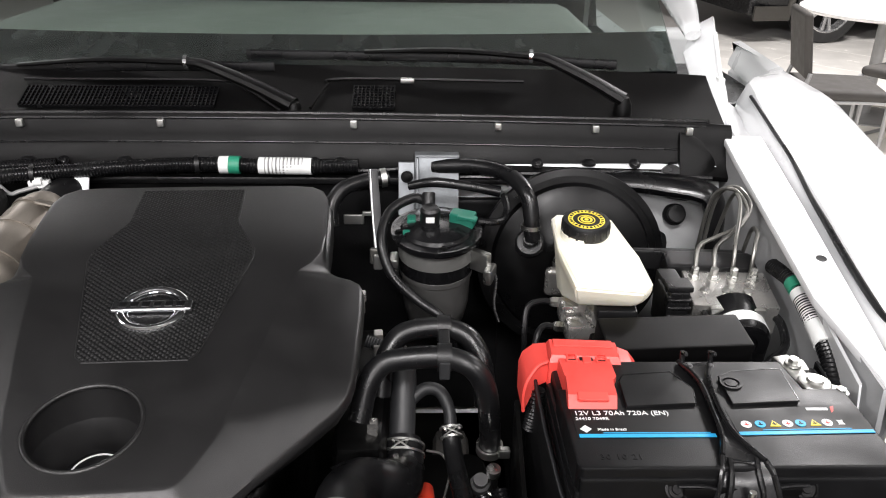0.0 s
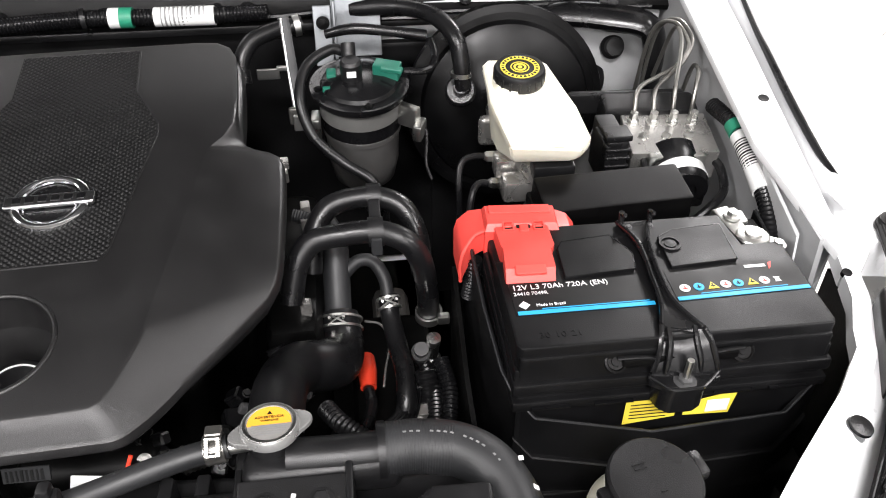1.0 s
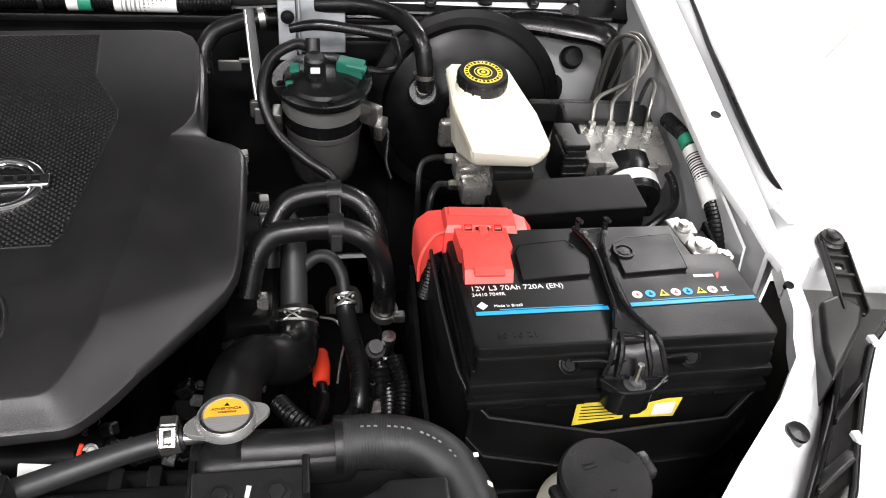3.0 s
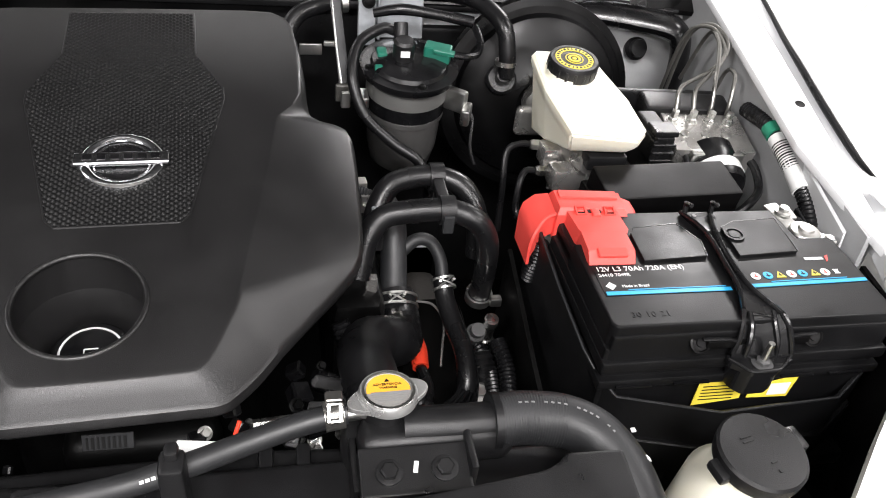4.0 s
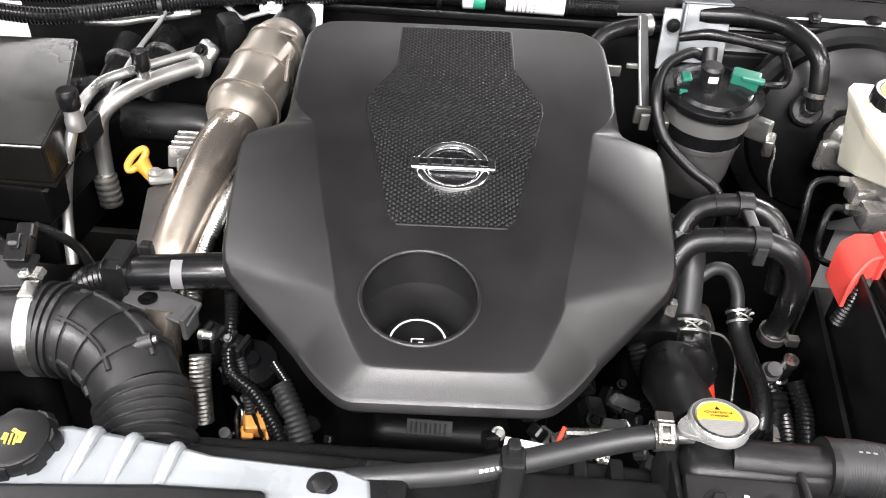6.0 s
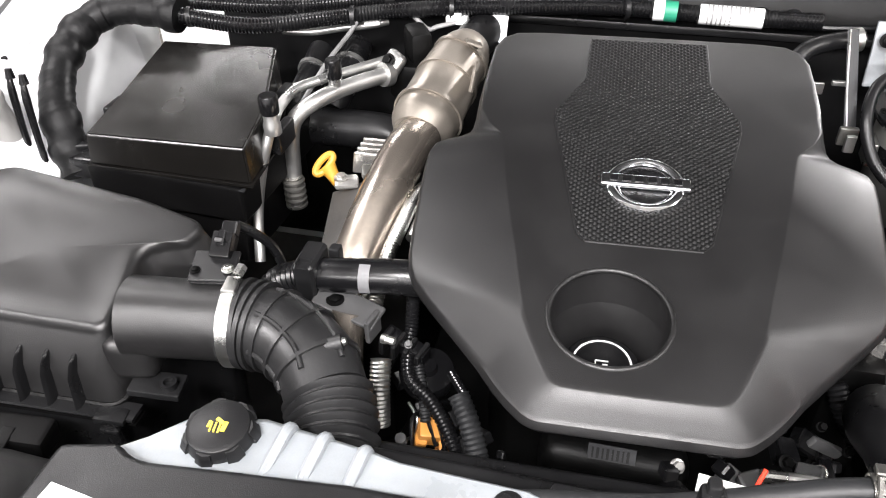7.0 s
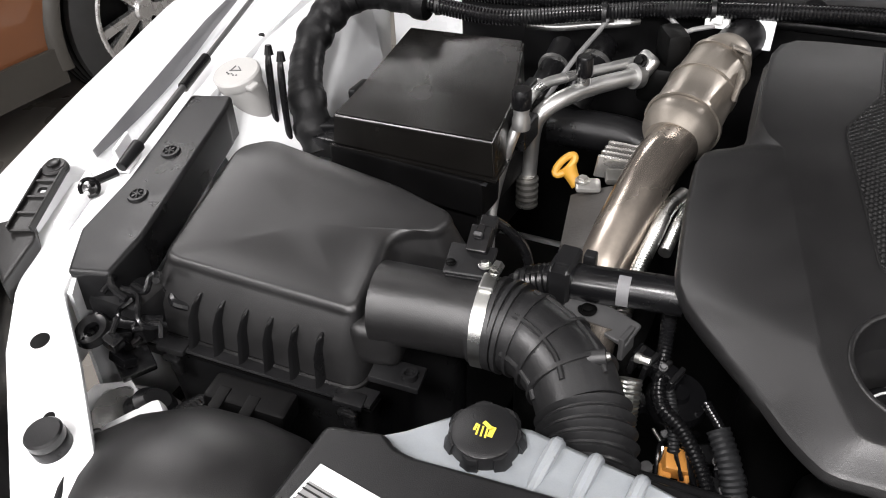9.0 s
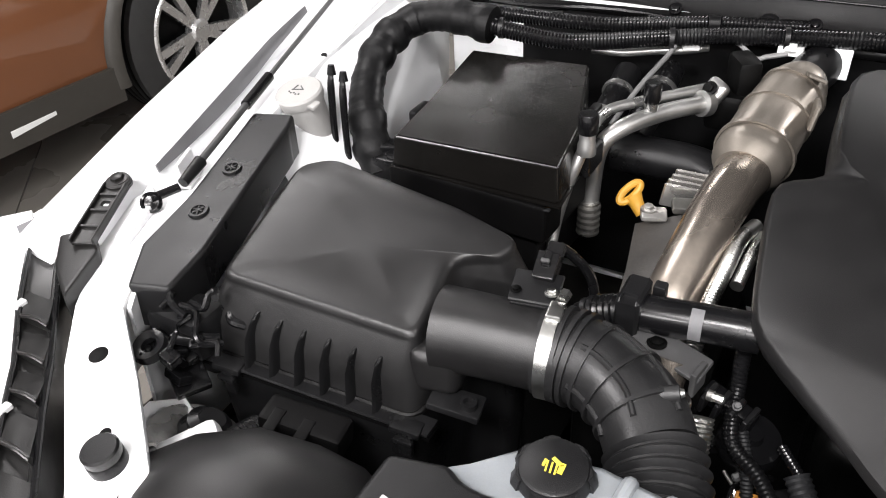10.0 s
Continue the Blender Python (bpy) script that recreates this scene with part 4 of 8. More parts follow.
# emblem: chrome ring and bar, drawn plain
EM = TURNED @ Matrix.Translation((0.0, 0.875, cov_z(0.875) + 0.001)) @ pose(0, 0, 0, math.degrees(math.atan(CS)))
emblem = part("emblem", lathe_open([(0.0282, 0.0), (0.0292, 0.0038), (0.0318, 0.0052), (0.0345, 0.0052), (0.0372, 0.0034), (0.038, 0.0)], 64, EM), CHROME, engine_cover, "chrome ring emblem")
part("inner_ring", lathe_open([(0.0245, 0.0), (0.0252, 0.0022), (0.0265, 0.0022), (0.0272, 0.0)], 64, EM), CHROME, emblem)
part("disc", lathe([(0.0, 0.0), (0.028, 0.0), (0.028, 0.001), (0, 0.001)], 48, EM), GLOSSY, emblem)
part("bar", moved(rbox((0, 0, 0.0045), (0.085, 0.0160, 0.006), 0.0022, 3), EM), CHROME, emblem, "chrome bar")
for i in range(6):
    part("bar_mark", moved(rbox((-0.030 + 0.012 * i, 0, 0.0079), (0.0078, 0.0075, 0.0006), 0.0002, 1), EM), GLOSSY, emblem)

oil_cap = thing("oil_filler_cap", "black oil filler cap deep in the cover's round well", "oil cap")
OC = TURNED @ pose(CUPX - 0.001, CUPY + 0.008, 0.982, 10) @ Matrix.Scale(0.94, 4)
part("cap_body", lathe([(0.034, 0), (0.036, 0.006), (0.036, 0.012), (0.033, 0.0145), (0.0, 0.0155)], 36, OC), GLOSSY, oil_cap)
part("printed_ring", lathe_open([(0.0265, 0.0152), (0.0265, 0.0158), (0.0285, 0.0158), (0.0285, 0.0152)], 40, OC), PRINTW, oil_cap)
part("symbol", join(moved(rbox((0, 0.004, 0.0158), (0.012, 0.0012, 0.0008), 0), OC), moved(rbox((0, -0.004, 0.0158), (0.012, 0.0012, 0.0008), 0), OC), moved(rbox((-0.006, 0, 0.0158), (0.0012, 0.008, 0.0008), 0), OC), moved(rbox((0.003, 0, 0.0158), (0.005, 0.0012, 0.0008), 0), OC)), PRINTW, oil_cap)

# the engine below, a casting with ledges, painted near-black for the shade there
engine = thing("engine", "diesel engine mostly hidden under its cover, near-black for shade", "engine")
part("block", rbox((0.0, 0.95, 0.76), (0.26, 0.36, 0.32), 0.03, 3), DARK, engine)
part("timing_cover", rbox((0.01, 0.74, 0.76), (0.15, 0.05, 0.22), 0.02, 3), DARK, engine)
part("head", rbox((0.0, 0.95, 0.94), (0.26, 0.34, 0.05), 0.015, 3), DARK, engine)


# ---- battery and what holds it ----
battery = thing("car_battery", "black car battery with blue-striped label in its tray", "battery")
BX0, BX1, BY0, BY1, BT = 0.430, 0.721, 0.663, 0.832, 1.050
bx = (BX0 + BX1) / 2
case = part("case", rbox((bx, (BY0 + BY1) / 2, 0.95), (BX1 - BX0 - 0.004, BY1 - BY0 + 0.006, 0.18), 0.004), BATT, battery)
part("case_ledge", rbox((bx, (BY0 + BY1) / 2 - 0.003, 1.004), (BX1 - BX0 + 0.006, BY1 - BY0 + 0.010, 0.014), 0.003), BATT, battery)
part("case_ledge", rbox((bx, (BY0 + BY1) / 2 - 0.004, 0.984), (BX1 - BX0 + 0.006, BY1 - BY0 + 0.012, 0.012), 0.003), BATT, battery)
for x in (0.462, 0.520, 0.632, 0.685):
    part("slot", rbox((x, BY0 - 0.0125, 0.985), (0.036, 0.003, 0.002), 0), GLOSSY, battery)
lid = part("lid", join(prism([(BX0, BY0 + 0.006), (BX0 + 0.004, BY0), (BX1 - 0.004, BY0), (BX1, BY0 + 0.006), (BX1, BY1 - 0.05), (BX1 - 0.04, BY1 - 0.05), (BX1 - 0.045, BY1), (BX0 + 0.045, BY1), (BX0 + 0.04, BY1 - 0.05), (BX0, BY1 - 0.05)], 1.022, BT, 0.003), rbox((bx, (BY0 + BY1) / 2, 1.014), (BX1 - BX0 + 0.003, BY1 - BY0 + 0.003, 0.02), 0.003), rbox((bx, (BY0 + BY1) / 2, 1.03), (BX1 - BX0 - 0.004, BY1 - BY0 - 0.004, 0.01), 0.003)), BATT, battery)
# raised lid fields with rounded corners
FIELDS = ([(0.492, 0.7475), (0.561, 0.7520), (0.5655, 0.776), (0.550, 0.8055), (0.500, 0.8000), (0.494, 0.790)], [(0.5965, 0.7505), (0.664, 0.7550), (0.668, 0.8110), (0.616, 0.8070), (0.598, 0.797)])
for plan in FIELDS:
    part("lid_field", prism(plan, BT - 0.001, BT + 0.0038, 0.0010, 2), BATT, lid)
    part("field_edge", sweep([Vector((x, y, BT + 0.0034)) for x, y in plan[1:]], [0.0008] * (len(plan) - 1), 6), GLOSSY, lid)
for x, y in ((0.6065, 0.784),):
    part("vent_plug", join(lathe_open([(0.0085, 0), (0.0085, 0.0016), (0.011, 0.0016), (0.011, 0)], 28, pose(x, y, BT + 0.004)), lathe([(0.006, 0), (0.006, 0.001), (0, 0.0012)], 20, pose(x, y, BT + 0.004))), BATT, lid)
for x in (0.518, 0.634):
    part("handle_lug", join(lathe([(0.0105, 0.0), (0.0105, 0.0022), (0.0085, 0.0028), (0.0075, 0.0016), (0.0045, 0.0016), (0.004, 0.0026), (0, 0.0026)], 24, frame_of((x, 0.6595, 1.029), (1, 0, 0), (0, -0.75, 0.66))), rbox((x + (0.03 if x < 0.57 else -0.03), 0.657, 1.029), (0.05, 0.006, 0.010), 0.002)), COWL, lid)
    part("handle", tube([(x, 0.6565, 1.0355), (x + (0.02 if x < 0.57 else -0.02), 0.6555, 1.036), (x + (0.034 if x < 0.57 else -0.034), 0.6555, 1.033)], 0.0017, 8, squash=(1.3, 0.8)), BATT, lid)
label = part("label", prism([(0.4375, 0.7035), (0.5655, 0.7045), (0.5620, 0.7475), (0.4375, 0.7465)], BT, BT + 0.0004, 0), PRINTK, battery, "black printed label")
part("label", prism([(0.588, 0.7055), (0.7175, 0.7095), (0.7175, 0.7540), (0.588, 0.7495)], BT, BT + 0.0004, 0), PRINTK, battery, "black printed label")
part("stripe", rbox((0.5025, 0.7065, BT + 0.0006), (0.127, 0.0046, 0.0006), 0), PRINTB, label, "bright blue stripe")
part("stripe", rbox((0.653, 0.7105, BT + 0.0006), (0.1285, 0.0046, 0.0006), 0, turn=(0, 0, 1.4)), PRINTB, label, "bright blue stripe")
part("thin_line", rbox((0.512, 0.7106, BT + 0.0006), (0.100, 0.0008, 0.0006), 0), PRINTB, label)
part("thin_line", rbox((0.655, 0.7149, BT + 0.0006), (0.085, 0.0008, 0.0006), 0, turn=(0, 0, 1.4)), PRINTB, label)
part("rating", words("12V L3 70Ah 720A (EN)", 0.0092, pose(0.4395, 0.7375, BT + 0.0005)), PRINTW, label)
part("part_number", words("24410 7049R", 0.006, pose(0.4395, 0.7300, BT + 0.0005)), PRINTW, label)
part("maker_mark", rbox((0.4468, 0.7165, BT + 0.0006), (0.0075, 0.0075, 0.0006), 0, turn=(0, 0, 45)), PRINTW, label)
part("origin_line", words("Made in Brazil", 0.0048, pose(0.4575, 0.7142, BT + 0.0005)), PRINTW, label)
part("date_stamp", words("30 10 21", 0.0095, pose(0.452, 0.6745, BT + 0.0002), 0.0003, 1.15), BATT, lid, "embossed date")
part("brand_bar", rbox((0.678, 0.7460, BT + 0.0006), (0.021, 0.0036, 0.0006), 0), PRINTW, label)
part("brand_flash", prism([(0.690, 0.740), (0.693, 0.743), (0.6965, 0.751), (0.692, 0.749)], BT + 0.0003, BT + 0.0009, 0), PRINTR, label)
ICONS = [(0.6000, PRINTW, 24), (0.6135, PRINTB, 24), (0.6270, PRINTY, 3), (0.6400, PRINTW, 24), (0.6525, PRINTB, 24), (0.6660, PRINTY, 3), (0.6785, PRINTW, 24)]
for x, mat, n in ICONS:
    y = 0.7225 + 0.03 * (x - 0.60)
    icon = part("symbol", lathe([(0.0050 if n > 3 else 0.0060, 0), (0.0050 if n > 3 else 0.0060, 0.0006), (0, 0.0006)], n, pose(x, y if n > 3 else y - 0.001, BT + 0.0004, 0, 0, 90)), mat, label)
    part("pictogram", join(rbox((x, y, BT + 0.0011), (0.0012, 0.0045, 0.0005), 0), rbox((x, y - 0.001, BT + 0.0011), (0.0042, 0.001, 0.0005), 0)), PRINTR if mat is PRINTW else PRINTK, icon)
part("bin_symbol", join(rbox((0.6915, 0.7252, BT + 0.0006), (0.0085, 0.0009, 0.0006), 0, turn=(0, 0, 48)), rbox((0.6915, 0.7252, BT + 0.0006), (0.0085, 0.0009, 0.0006), 0, turn=(0, 0, -48)), rbox((0.6915, 0.7252, BT + 0.0006), (0.0045, 0.006, 0.0005), 0)), PRINTW, label)

# hold-down strap
clamp = thing("battery_clamp", "black steel strap that holds the battery down", "clamp")
strap_l = spline([(0.565, 0.826, 1.052), (0.5715, 0.795, 1.0565), (0.5735, 0.770, 1.0570), (0.5705, 0.735, 1.0570), (0.5675, 0.700, 1.0565), (0.5600, 0.674, 1.0535)], 6)
strap_r = spline([(0.600, 0.828, 1.052), (0.5870, 0.797, 1.0565), (0.5820, 0.770, 1.0570), (0.5785, 0.735, 1.0570), (0.5800, 0.700, 1.0565), (0.5960, 0.666, 1.0535)], 6)
part("strap", loft([[a, a.lerp(b, 0.5) + Vector((0, 0, -0.0022)), b, b + Vector((0, 0, -0.0045)), a + Vector((0, 0, -0.0045))] for a, b in zip(strap_l, strap_r)]), CLAMPBLACK, clamp)
for edge in (strap_l, strap_r):
    part("rolled_edge", sweep([p + Vector((0, 0, 0.0012)) for p in edge], [0.0024] * len(edge), 8), CLAMPBLACK, clamp)
# the front end: a pressed trapezoid that folds down to a lug round the rod
PLATE = [[(0.560, 0.674, 1.0530), (0.578, 0.670, 1.0500), (0.596, 0.666, 1.0530)], [(0.5575, 0.664, 1.0460), (0.578, 0.659, 1.0420), (0.6010, 0.658, 1.0460)], [(0.5545, 0.656, 1.0330), (0.578, 0.651, 1.0290), (0.6050, 0.651, 1.0330)], [(0.5505, 0.652, 1.0190), (0.578, 0.646, 1.0150), (0.6095, 0.648, 1.0190)]]
part("front_plate", loft([[Vector(a), Vector(b), Vector(c), Vector(c) + Vector((0, -0.001, -0.005)), Vector(b) + Vector((0, -0.001, -0.005)), Vector(a) + Vector((0, -0.001, -0.005))] for a, b, c in PLATE]), CLAMPBLACK, clamp)
for side_at in (0, 2):
    part("rolled_edge", tube([Vector(row[side_at]) + Vector((0, 0, 0.001)) for row in PLATE], 0.0028, 8, 4), CLAMPBLACK, clamp)
for x in (0.5655, 0.5895):
    part("pressed_rib", tube([(x, 0.671, 1.0535), (x - 0.0005, 0.660, 1.0455), (x + (x - 0.578) * 0.2, 0.652, 1.0330), (x + (x - 0.578) * 0.35, 0.648, 1.0190)], [0.0022, 0.003, 0.003, 0.002], 8, 5), CLAMPBLACK, clamp)
part("foot", prism([(0.5475, 0.656), (0.5475, 0.646), (0.5560, 0.640), (0.5640, 0.632), (0.5880, 0.632), (0.5980, 0.638), (0.6120, 0.644), (0.6120, 0.656)], 1.0080, 1.0150, 0.0022, 2), CLAMPBLACK, clamp)
part("foot_rim", tube([(0.5475, 0.650, 1.0150), (0.5560, 0.640, 1.0150), (0.5640, 0.633, 1.0150), (0.5880, 0.633, 1.0150), (0.5980, 0.638, 1.0150), (0.6120, 0.650, 1.0150)], 0.0018, 8, 4), CLAMPBLACK, clamp)
part("foot_skirt", prism([(0.5530, 0.656), (0.5570, 0.642), (0.5650, 0.6345), (0.5870, 0.6345), (0.5970, 0.640), (0.6050, 0.656)], 0.9820, 1.0090, 0.002), CLAMPBLACK, clamp)
part("nut", hexbolt((0.5775, 0.6420, 1.0140), 0.0068, 0.006), GREYCAST, clamp)
part("threaded_rod", tube([(0.5775, 0.6420, 1.006), (0.5785, 0.6430, 1.040)], 0.0032, 10), STEEL, clamp)
for x in (0.5685, 0.5985):
    part("hook", tube([(x, 0.822, 1.046), (x, 0.826, 1.066)], 0.0030, 8), CLAMPBLACK, clamp)
    part("hook_barb", rbox((x, 0.821, 1.066), (0.005, 0.013, 0.005), 0.0015, 1, (-25, 0, 0)), CLAMPBLACK, clamp)
    part("rivet", hexbolt((x + (0.004 if x < 0.58 else -0.004), 0.812, 1.056), 0.0028, 0.003, (0, 0, 1), 1.3), GREYCAST, clamp)

# tray
tray = thing("battery_tray", "deep black plastic tray round the battery", "battery tray")
tray_rim = [(0.4150, 0.860, 1.030), (0.4175, 0.760, 1.012), (0.4235, 0.690, 0.996), (0.4320, 0.664, 0.986), (0.4490, 0.652, 0.970), (0.5600, 0.642, 0.948), (0.6900, 0.646, 0.952), (0.7270, 0.666, 0.974), (0.7400, 0.730, 1.0), (0.7350, 0.860, 1.030)]
tray_out = [(x, y) for x, y, z in tray_rim]
tray_top = [z for x, y, z in tray_rim]
tray_in = [(x + (0.0025 if x < 0.5 else -0.0025), y + (0.0025 if y < 0.7 else 0.0)) for x, y in tray_out]
part("wall", loft([[(o[0], o[1], 0.80), (o[0], o[1], h), (i[0], i[1], h), (i[0], i[1], 0.80)] for o, i, h in zip(tray_out, tray_in, tray_top)]), BATT, tray)
# lip in lighter grey, which paints the rim's specular line
part("lip", sweep([Vector((o[0], o[1], h)) for o, h in zip(tray_out, tray_top)], [0.0014] * len(tray_out), 8), RUBGREY, tray)
part("base", rbox((0.58, 0.745, 0.855), (0.31, 0.21, 0.02), 0.004), BLACK, tray)
part("skirt", loft([[(o[0], o[1] - 0.0050, h - 0.0530), (o[0], o[1] - 0.0035, h - 0.0515), (o[0], o[1], h - 0.0515), (o[0], o[1], 0.76), (o[0], o[1] - 0.005, 0.76)] for o, h in zip(tray_out[3:8], tray_top[3:8])]), BATT, tray)
part("warning_label", prism([(0.525, 0.0), (0.575, 0.006), (0.575, 0.028), (0.525, 0.036)], 0, 0.0006, 0, m=frame_of((0.010, 0.6565, 0.944), (1, 0, 0), (0, -1, 0.02))), PRINTY, tray, "yellow warning label")
part("warning_label", prism([(0.583, 0.006), (0.628, 0.004), (0.632, 0.034), (0.583, 0.022)], 0, 0.0006, 0, m=frame_of((0.010, 0.6565, 0.944), (1, 0, 0), (0, -1, 0.02))), PRINTY, tray, "yellow and white warning label")
part("label_print", bars([(0.530, 0.008 + 0.0045 * i, 0.036, 0.0012) for i in range(5)], frame_of((0.010, 0.6558, 0.944), (1, 0, 0), (0, -1, 0.02))), PRINTK, tray)
part("label_white", bars([(0.604, 0.016, 0.022, 0.016)], frame_of((0.010, 0.6558, 0.944), (1, 0, 0), (0, -1, 0.02))), PRINTW, tray)

# red cover over the positive pole
red = thing("terminal_cover", "red plastic cover over the battery's positive pole", "terminal cover")
part("top_box", loft([[(0.4290, 0.829, 1.018), (0.5060, 0.824, 1.018), (0.5085, 0.862, 1.018), (0.4300, 0.870, 1.018)], [(0.4290, 0.829, 1.050), (0.5045, 0.824, 1.050), (0.5075, 0.862, 1.050), (0.4310, 0.869, 1.050)], [(0.4320, 0.834, 1.0565), (0.5020, 0.829, 1.0565), (0.5045, 0.858, 1.0565), (0.4335, 0.865, 1.0565)]]), RED, red)
part("ridge", rbox((0.4680, 0.8545, 1.0572), (0.0640, 0.013, 0.003), 0.001, 2, (0, 0, -4)), RED, red)
part("arm", loft([[(0.4310, 0.836, 1.048), (0.4310, 0.872, 1.048), (0.4310, 0.872, 1.022), (0.4310, 0.836, 1.022)], [(0.4180, 0.834, 1.043), (0.4180, 0.876, 1.044), (0.4180, 0.876, 1.016), (0.4180, 0.834, 1.016)], [(0.4070, 0.826, 1.031), (0.4060, 0.874, 1.035), (0.4060, 0.872, 0.998), (0.4070, 0.826, 0.996)], [(0.4030, 0.822, 1.020), (0.4020, 0.870, 1.026), (0.4020, 0.868, 0.992), (0.4030, 0.822, 0.990)]]), RED, red)
part("arm_lip", tube([(0.4300, 0.8350, 1.0475), (0.4180, 0.8330, 1.0425), (0.4070, 0.8250, 1.0300), (0.4030, 0.8215, 1.0150), (0.4035, 0.8215, 0.9930)], 0.0020, 8, 5), RED, red)
part("shoulder", loft([[(0.5050, 0.828, 1.050), (0.5070, 0.860, 1.050), (0.5070, 0.860, 1.026), (0.5050, 0.828, 1.026)], [(0.5180, 0.826, 1.046), (0.5190, 0.856, 1.047), (0.5190, 0.856, 1.026), (0.5180, 0.826, 1.026)], [(0.5245, 0.822, 1.034), (0.5265, 0.852, 1.038), (0.5265, 0.852, 1.026), (0.5245, 0.822, 1.026)]]), RED, red)
part("tongue_neck", loft([[(0.4370, 0.830, 1.030), (0.4940, 0.828, 1.030), (0.4925, 0.828, 1.0545), (0.4385, 0.830, 1.0545)], [(0.4375, 0.795, 1.030), (0.4930, 0.793, 1.030), (0.4915, 0.793, 1.0575), (0.4390, 0.795, 1.0575)], [(0.4400, 0.789, 1.030), (0.4890, 0.787, 1.030), (0.4880, 0.787, 1.0575), (0.4415, 0.789, 1.0575)]]), RED, red)
part("tongue", loft([[(0.4375, 0.790, 1.030), (0.4890, 0.788, 1.030), (0.4865, 0.788, 1.0580), (0.4400, 0.790, 1.0580)], [(0.4345, 0.758, 1.030), (0.4855, 0.756, 1.030), (0.4840, 0.756, 1.0600), (0.4365, 0.758, 1.0600)], [(0.4335, 0.748, 1.030), (0.4850, 0.747, 1.030), (0.4830, 0.748, 1.0520), (0.4360, 0.749, 1.0520)], [(0.4340, 0.744, 1.030), (0.4845, 0.743, 1.030), (0.4830, 0.744, 1.0440), (0.4360, 0.745, 1.0440)]]), RED, red)
part("tongue_lip", rbox((0.4600, 0.7545, 1.0598), (0.030, 0.011, 0.004), 0.0015, 2, (14, 0, -2)), RED, red)
for x in (0.4520, 0.4830):
    y = 0.8300 - 0.066 * (x - 0.43)
    latch = part("latch", lathe_open([(0.0058, -0.002), (0.0058, 0.004), (0.0080, 0.004), (0.0080, -0.002)], 4, frame_of((x, y, 1.0540), (1, 1, 0), (0, -0.35, 1)) @ Matrix.Diagonal((1, 1, 1, 1))), RED, red)
    # thin black plate painted as the dark inside of the latch
    part("latch_slot", rbox((x, y, 1.0552), (0.0085, 0.0085, 0.0010), 0), PRINTK, latch)
    part("latch_bar", rbox((x, y, 1.0562), (0.0075, 0.0040, 0.0022), 0.0006, 1), RED, latch)
# black plate in place of the hinge slot's inner shade
part("hinge_slot", rbox((0.4675, 0.8285, 1.0548), (0.0140, 0.0070, 0.0012), 0, turn=(0, 0, -4)), PRINTK, red)
part("hinge_post", rbox((0.4675, 0.8240, 1.0550), (0.0090, 0.0120, 0.0050), 0.0012, 2, (0, 0, -4)), RED, red)
solo("positive_cable", ribbed([(0.420, 0.834, 1.012), (0.4175, 0.832, 0.99), (0.414, 0.833, 0.962)], 0.0085, 0.0045, 0.0014), RUBBER, "black corrugated cable sleeve beside the battery", "cable")

# negative pole and its marked cable
neg = thing("terminal_clamp", "bare metal clamp on the battery's negative pole", "terminal clamp")
part("post", lathe([(0.010, 0), (0.009, 0.016), (0.008, 0.018), (0, 0.018)], 20, pose(0.699, 0.795, 1.035)), ALLOY, neg)
part("clamp_ring", join(lathe([(0.017, 0), (0.017, 0.011), (0.0155, 0.013), (0.011, 0.014), (0, 0.014)], 24, pose(0.699, 0.795, 1.036)), rbox((0.688, 0.823, 1.044), (0.02, 0.045, 0.006), 0.002, 2, (6, 0, 14)), rbox((0.717, 0.784, 1.040), (0.018, 0.022, 0.012), 0.003, 2, (0, 0, -30))), STEEL, neg)
part("bolt", hexbolt((0.690, 0.828, 1.048), 0.006, 0.008), STEEL, neg)
part("lug", rbox((0.6950, 0.8300, 1.0440), (0.0230, 0.0180, 0.0060), 0.0025, 2, (8, 0, 4)), STEEL, neg)
part("bolt", hexbolt((0.719, 0.780, 1.045), 0.0055, 0.006), STEEL, neg)
negc = thing("ground_cable", "black corrugated ground cable with a white barcode label", "cable", at=(0.009, 0, 0))
part("sleeve", ribbed([(0.732, 0.82, 0.985), (0.737, 0.838, 1.012), (0.741, 0.862, 1.030), (0.743, 0.90, 1.044), (0.744, 0.945, 1.058), (0.744, 0.985, 1.066), (0.742, 1.04, 1.06)], 0.0105, 0.005, 0.0014), RUBBER, negc)
part("label_wrap", tube([(0.7425, 0.882, 1.038), (0.7435, 0.92, 1.051), (0.744, 0.962, 1.062)], 0.0122, 16), LABEL, negc, "white barcode label")
for i in range(11):
    part("bar", ring((0.7438, 0.912 + 0.0036 * i, 1.0485 + 0.0011 * i), (0, 0.95, 0.3), 0.0123, 0.0002, 0.0010 + 0.0006 * (i % 3)), PRINTK, negc)
part("green_tape", tube([(0.744, 0.966, 1.063), (0.744, 0.982, 1.066)], 0.0120, 16), GREENTAPE, negc)
part("eyelet", tube([(0.722, 0.817, 0.992), (0.716, 0.80, 1.0)], 0.006, 10), STEEL, negc)

# ---- brakes ----
relay = thing("relay_box", "flat black relay box behind the battery", "relay box")
part("lid", rbox((0.582, 0.897, 1.034), (0.168, 0.058, 0.030), 0.003, 2, (8, 0, 3.5)), COWL, relay)
part("base", rbox((0.582, 0.905, 1.0), (0.174, 0.066, 0.05), 0.004, 2, (0, 0, 3.5)), COWL, relay)

booster = thing("brake_booster", "large black round brake booster on the firewall", "brake booster")
BM = frame_of((0.521, 1.212, 0.984), (1, 0, 0), (0, -1, 0.16))
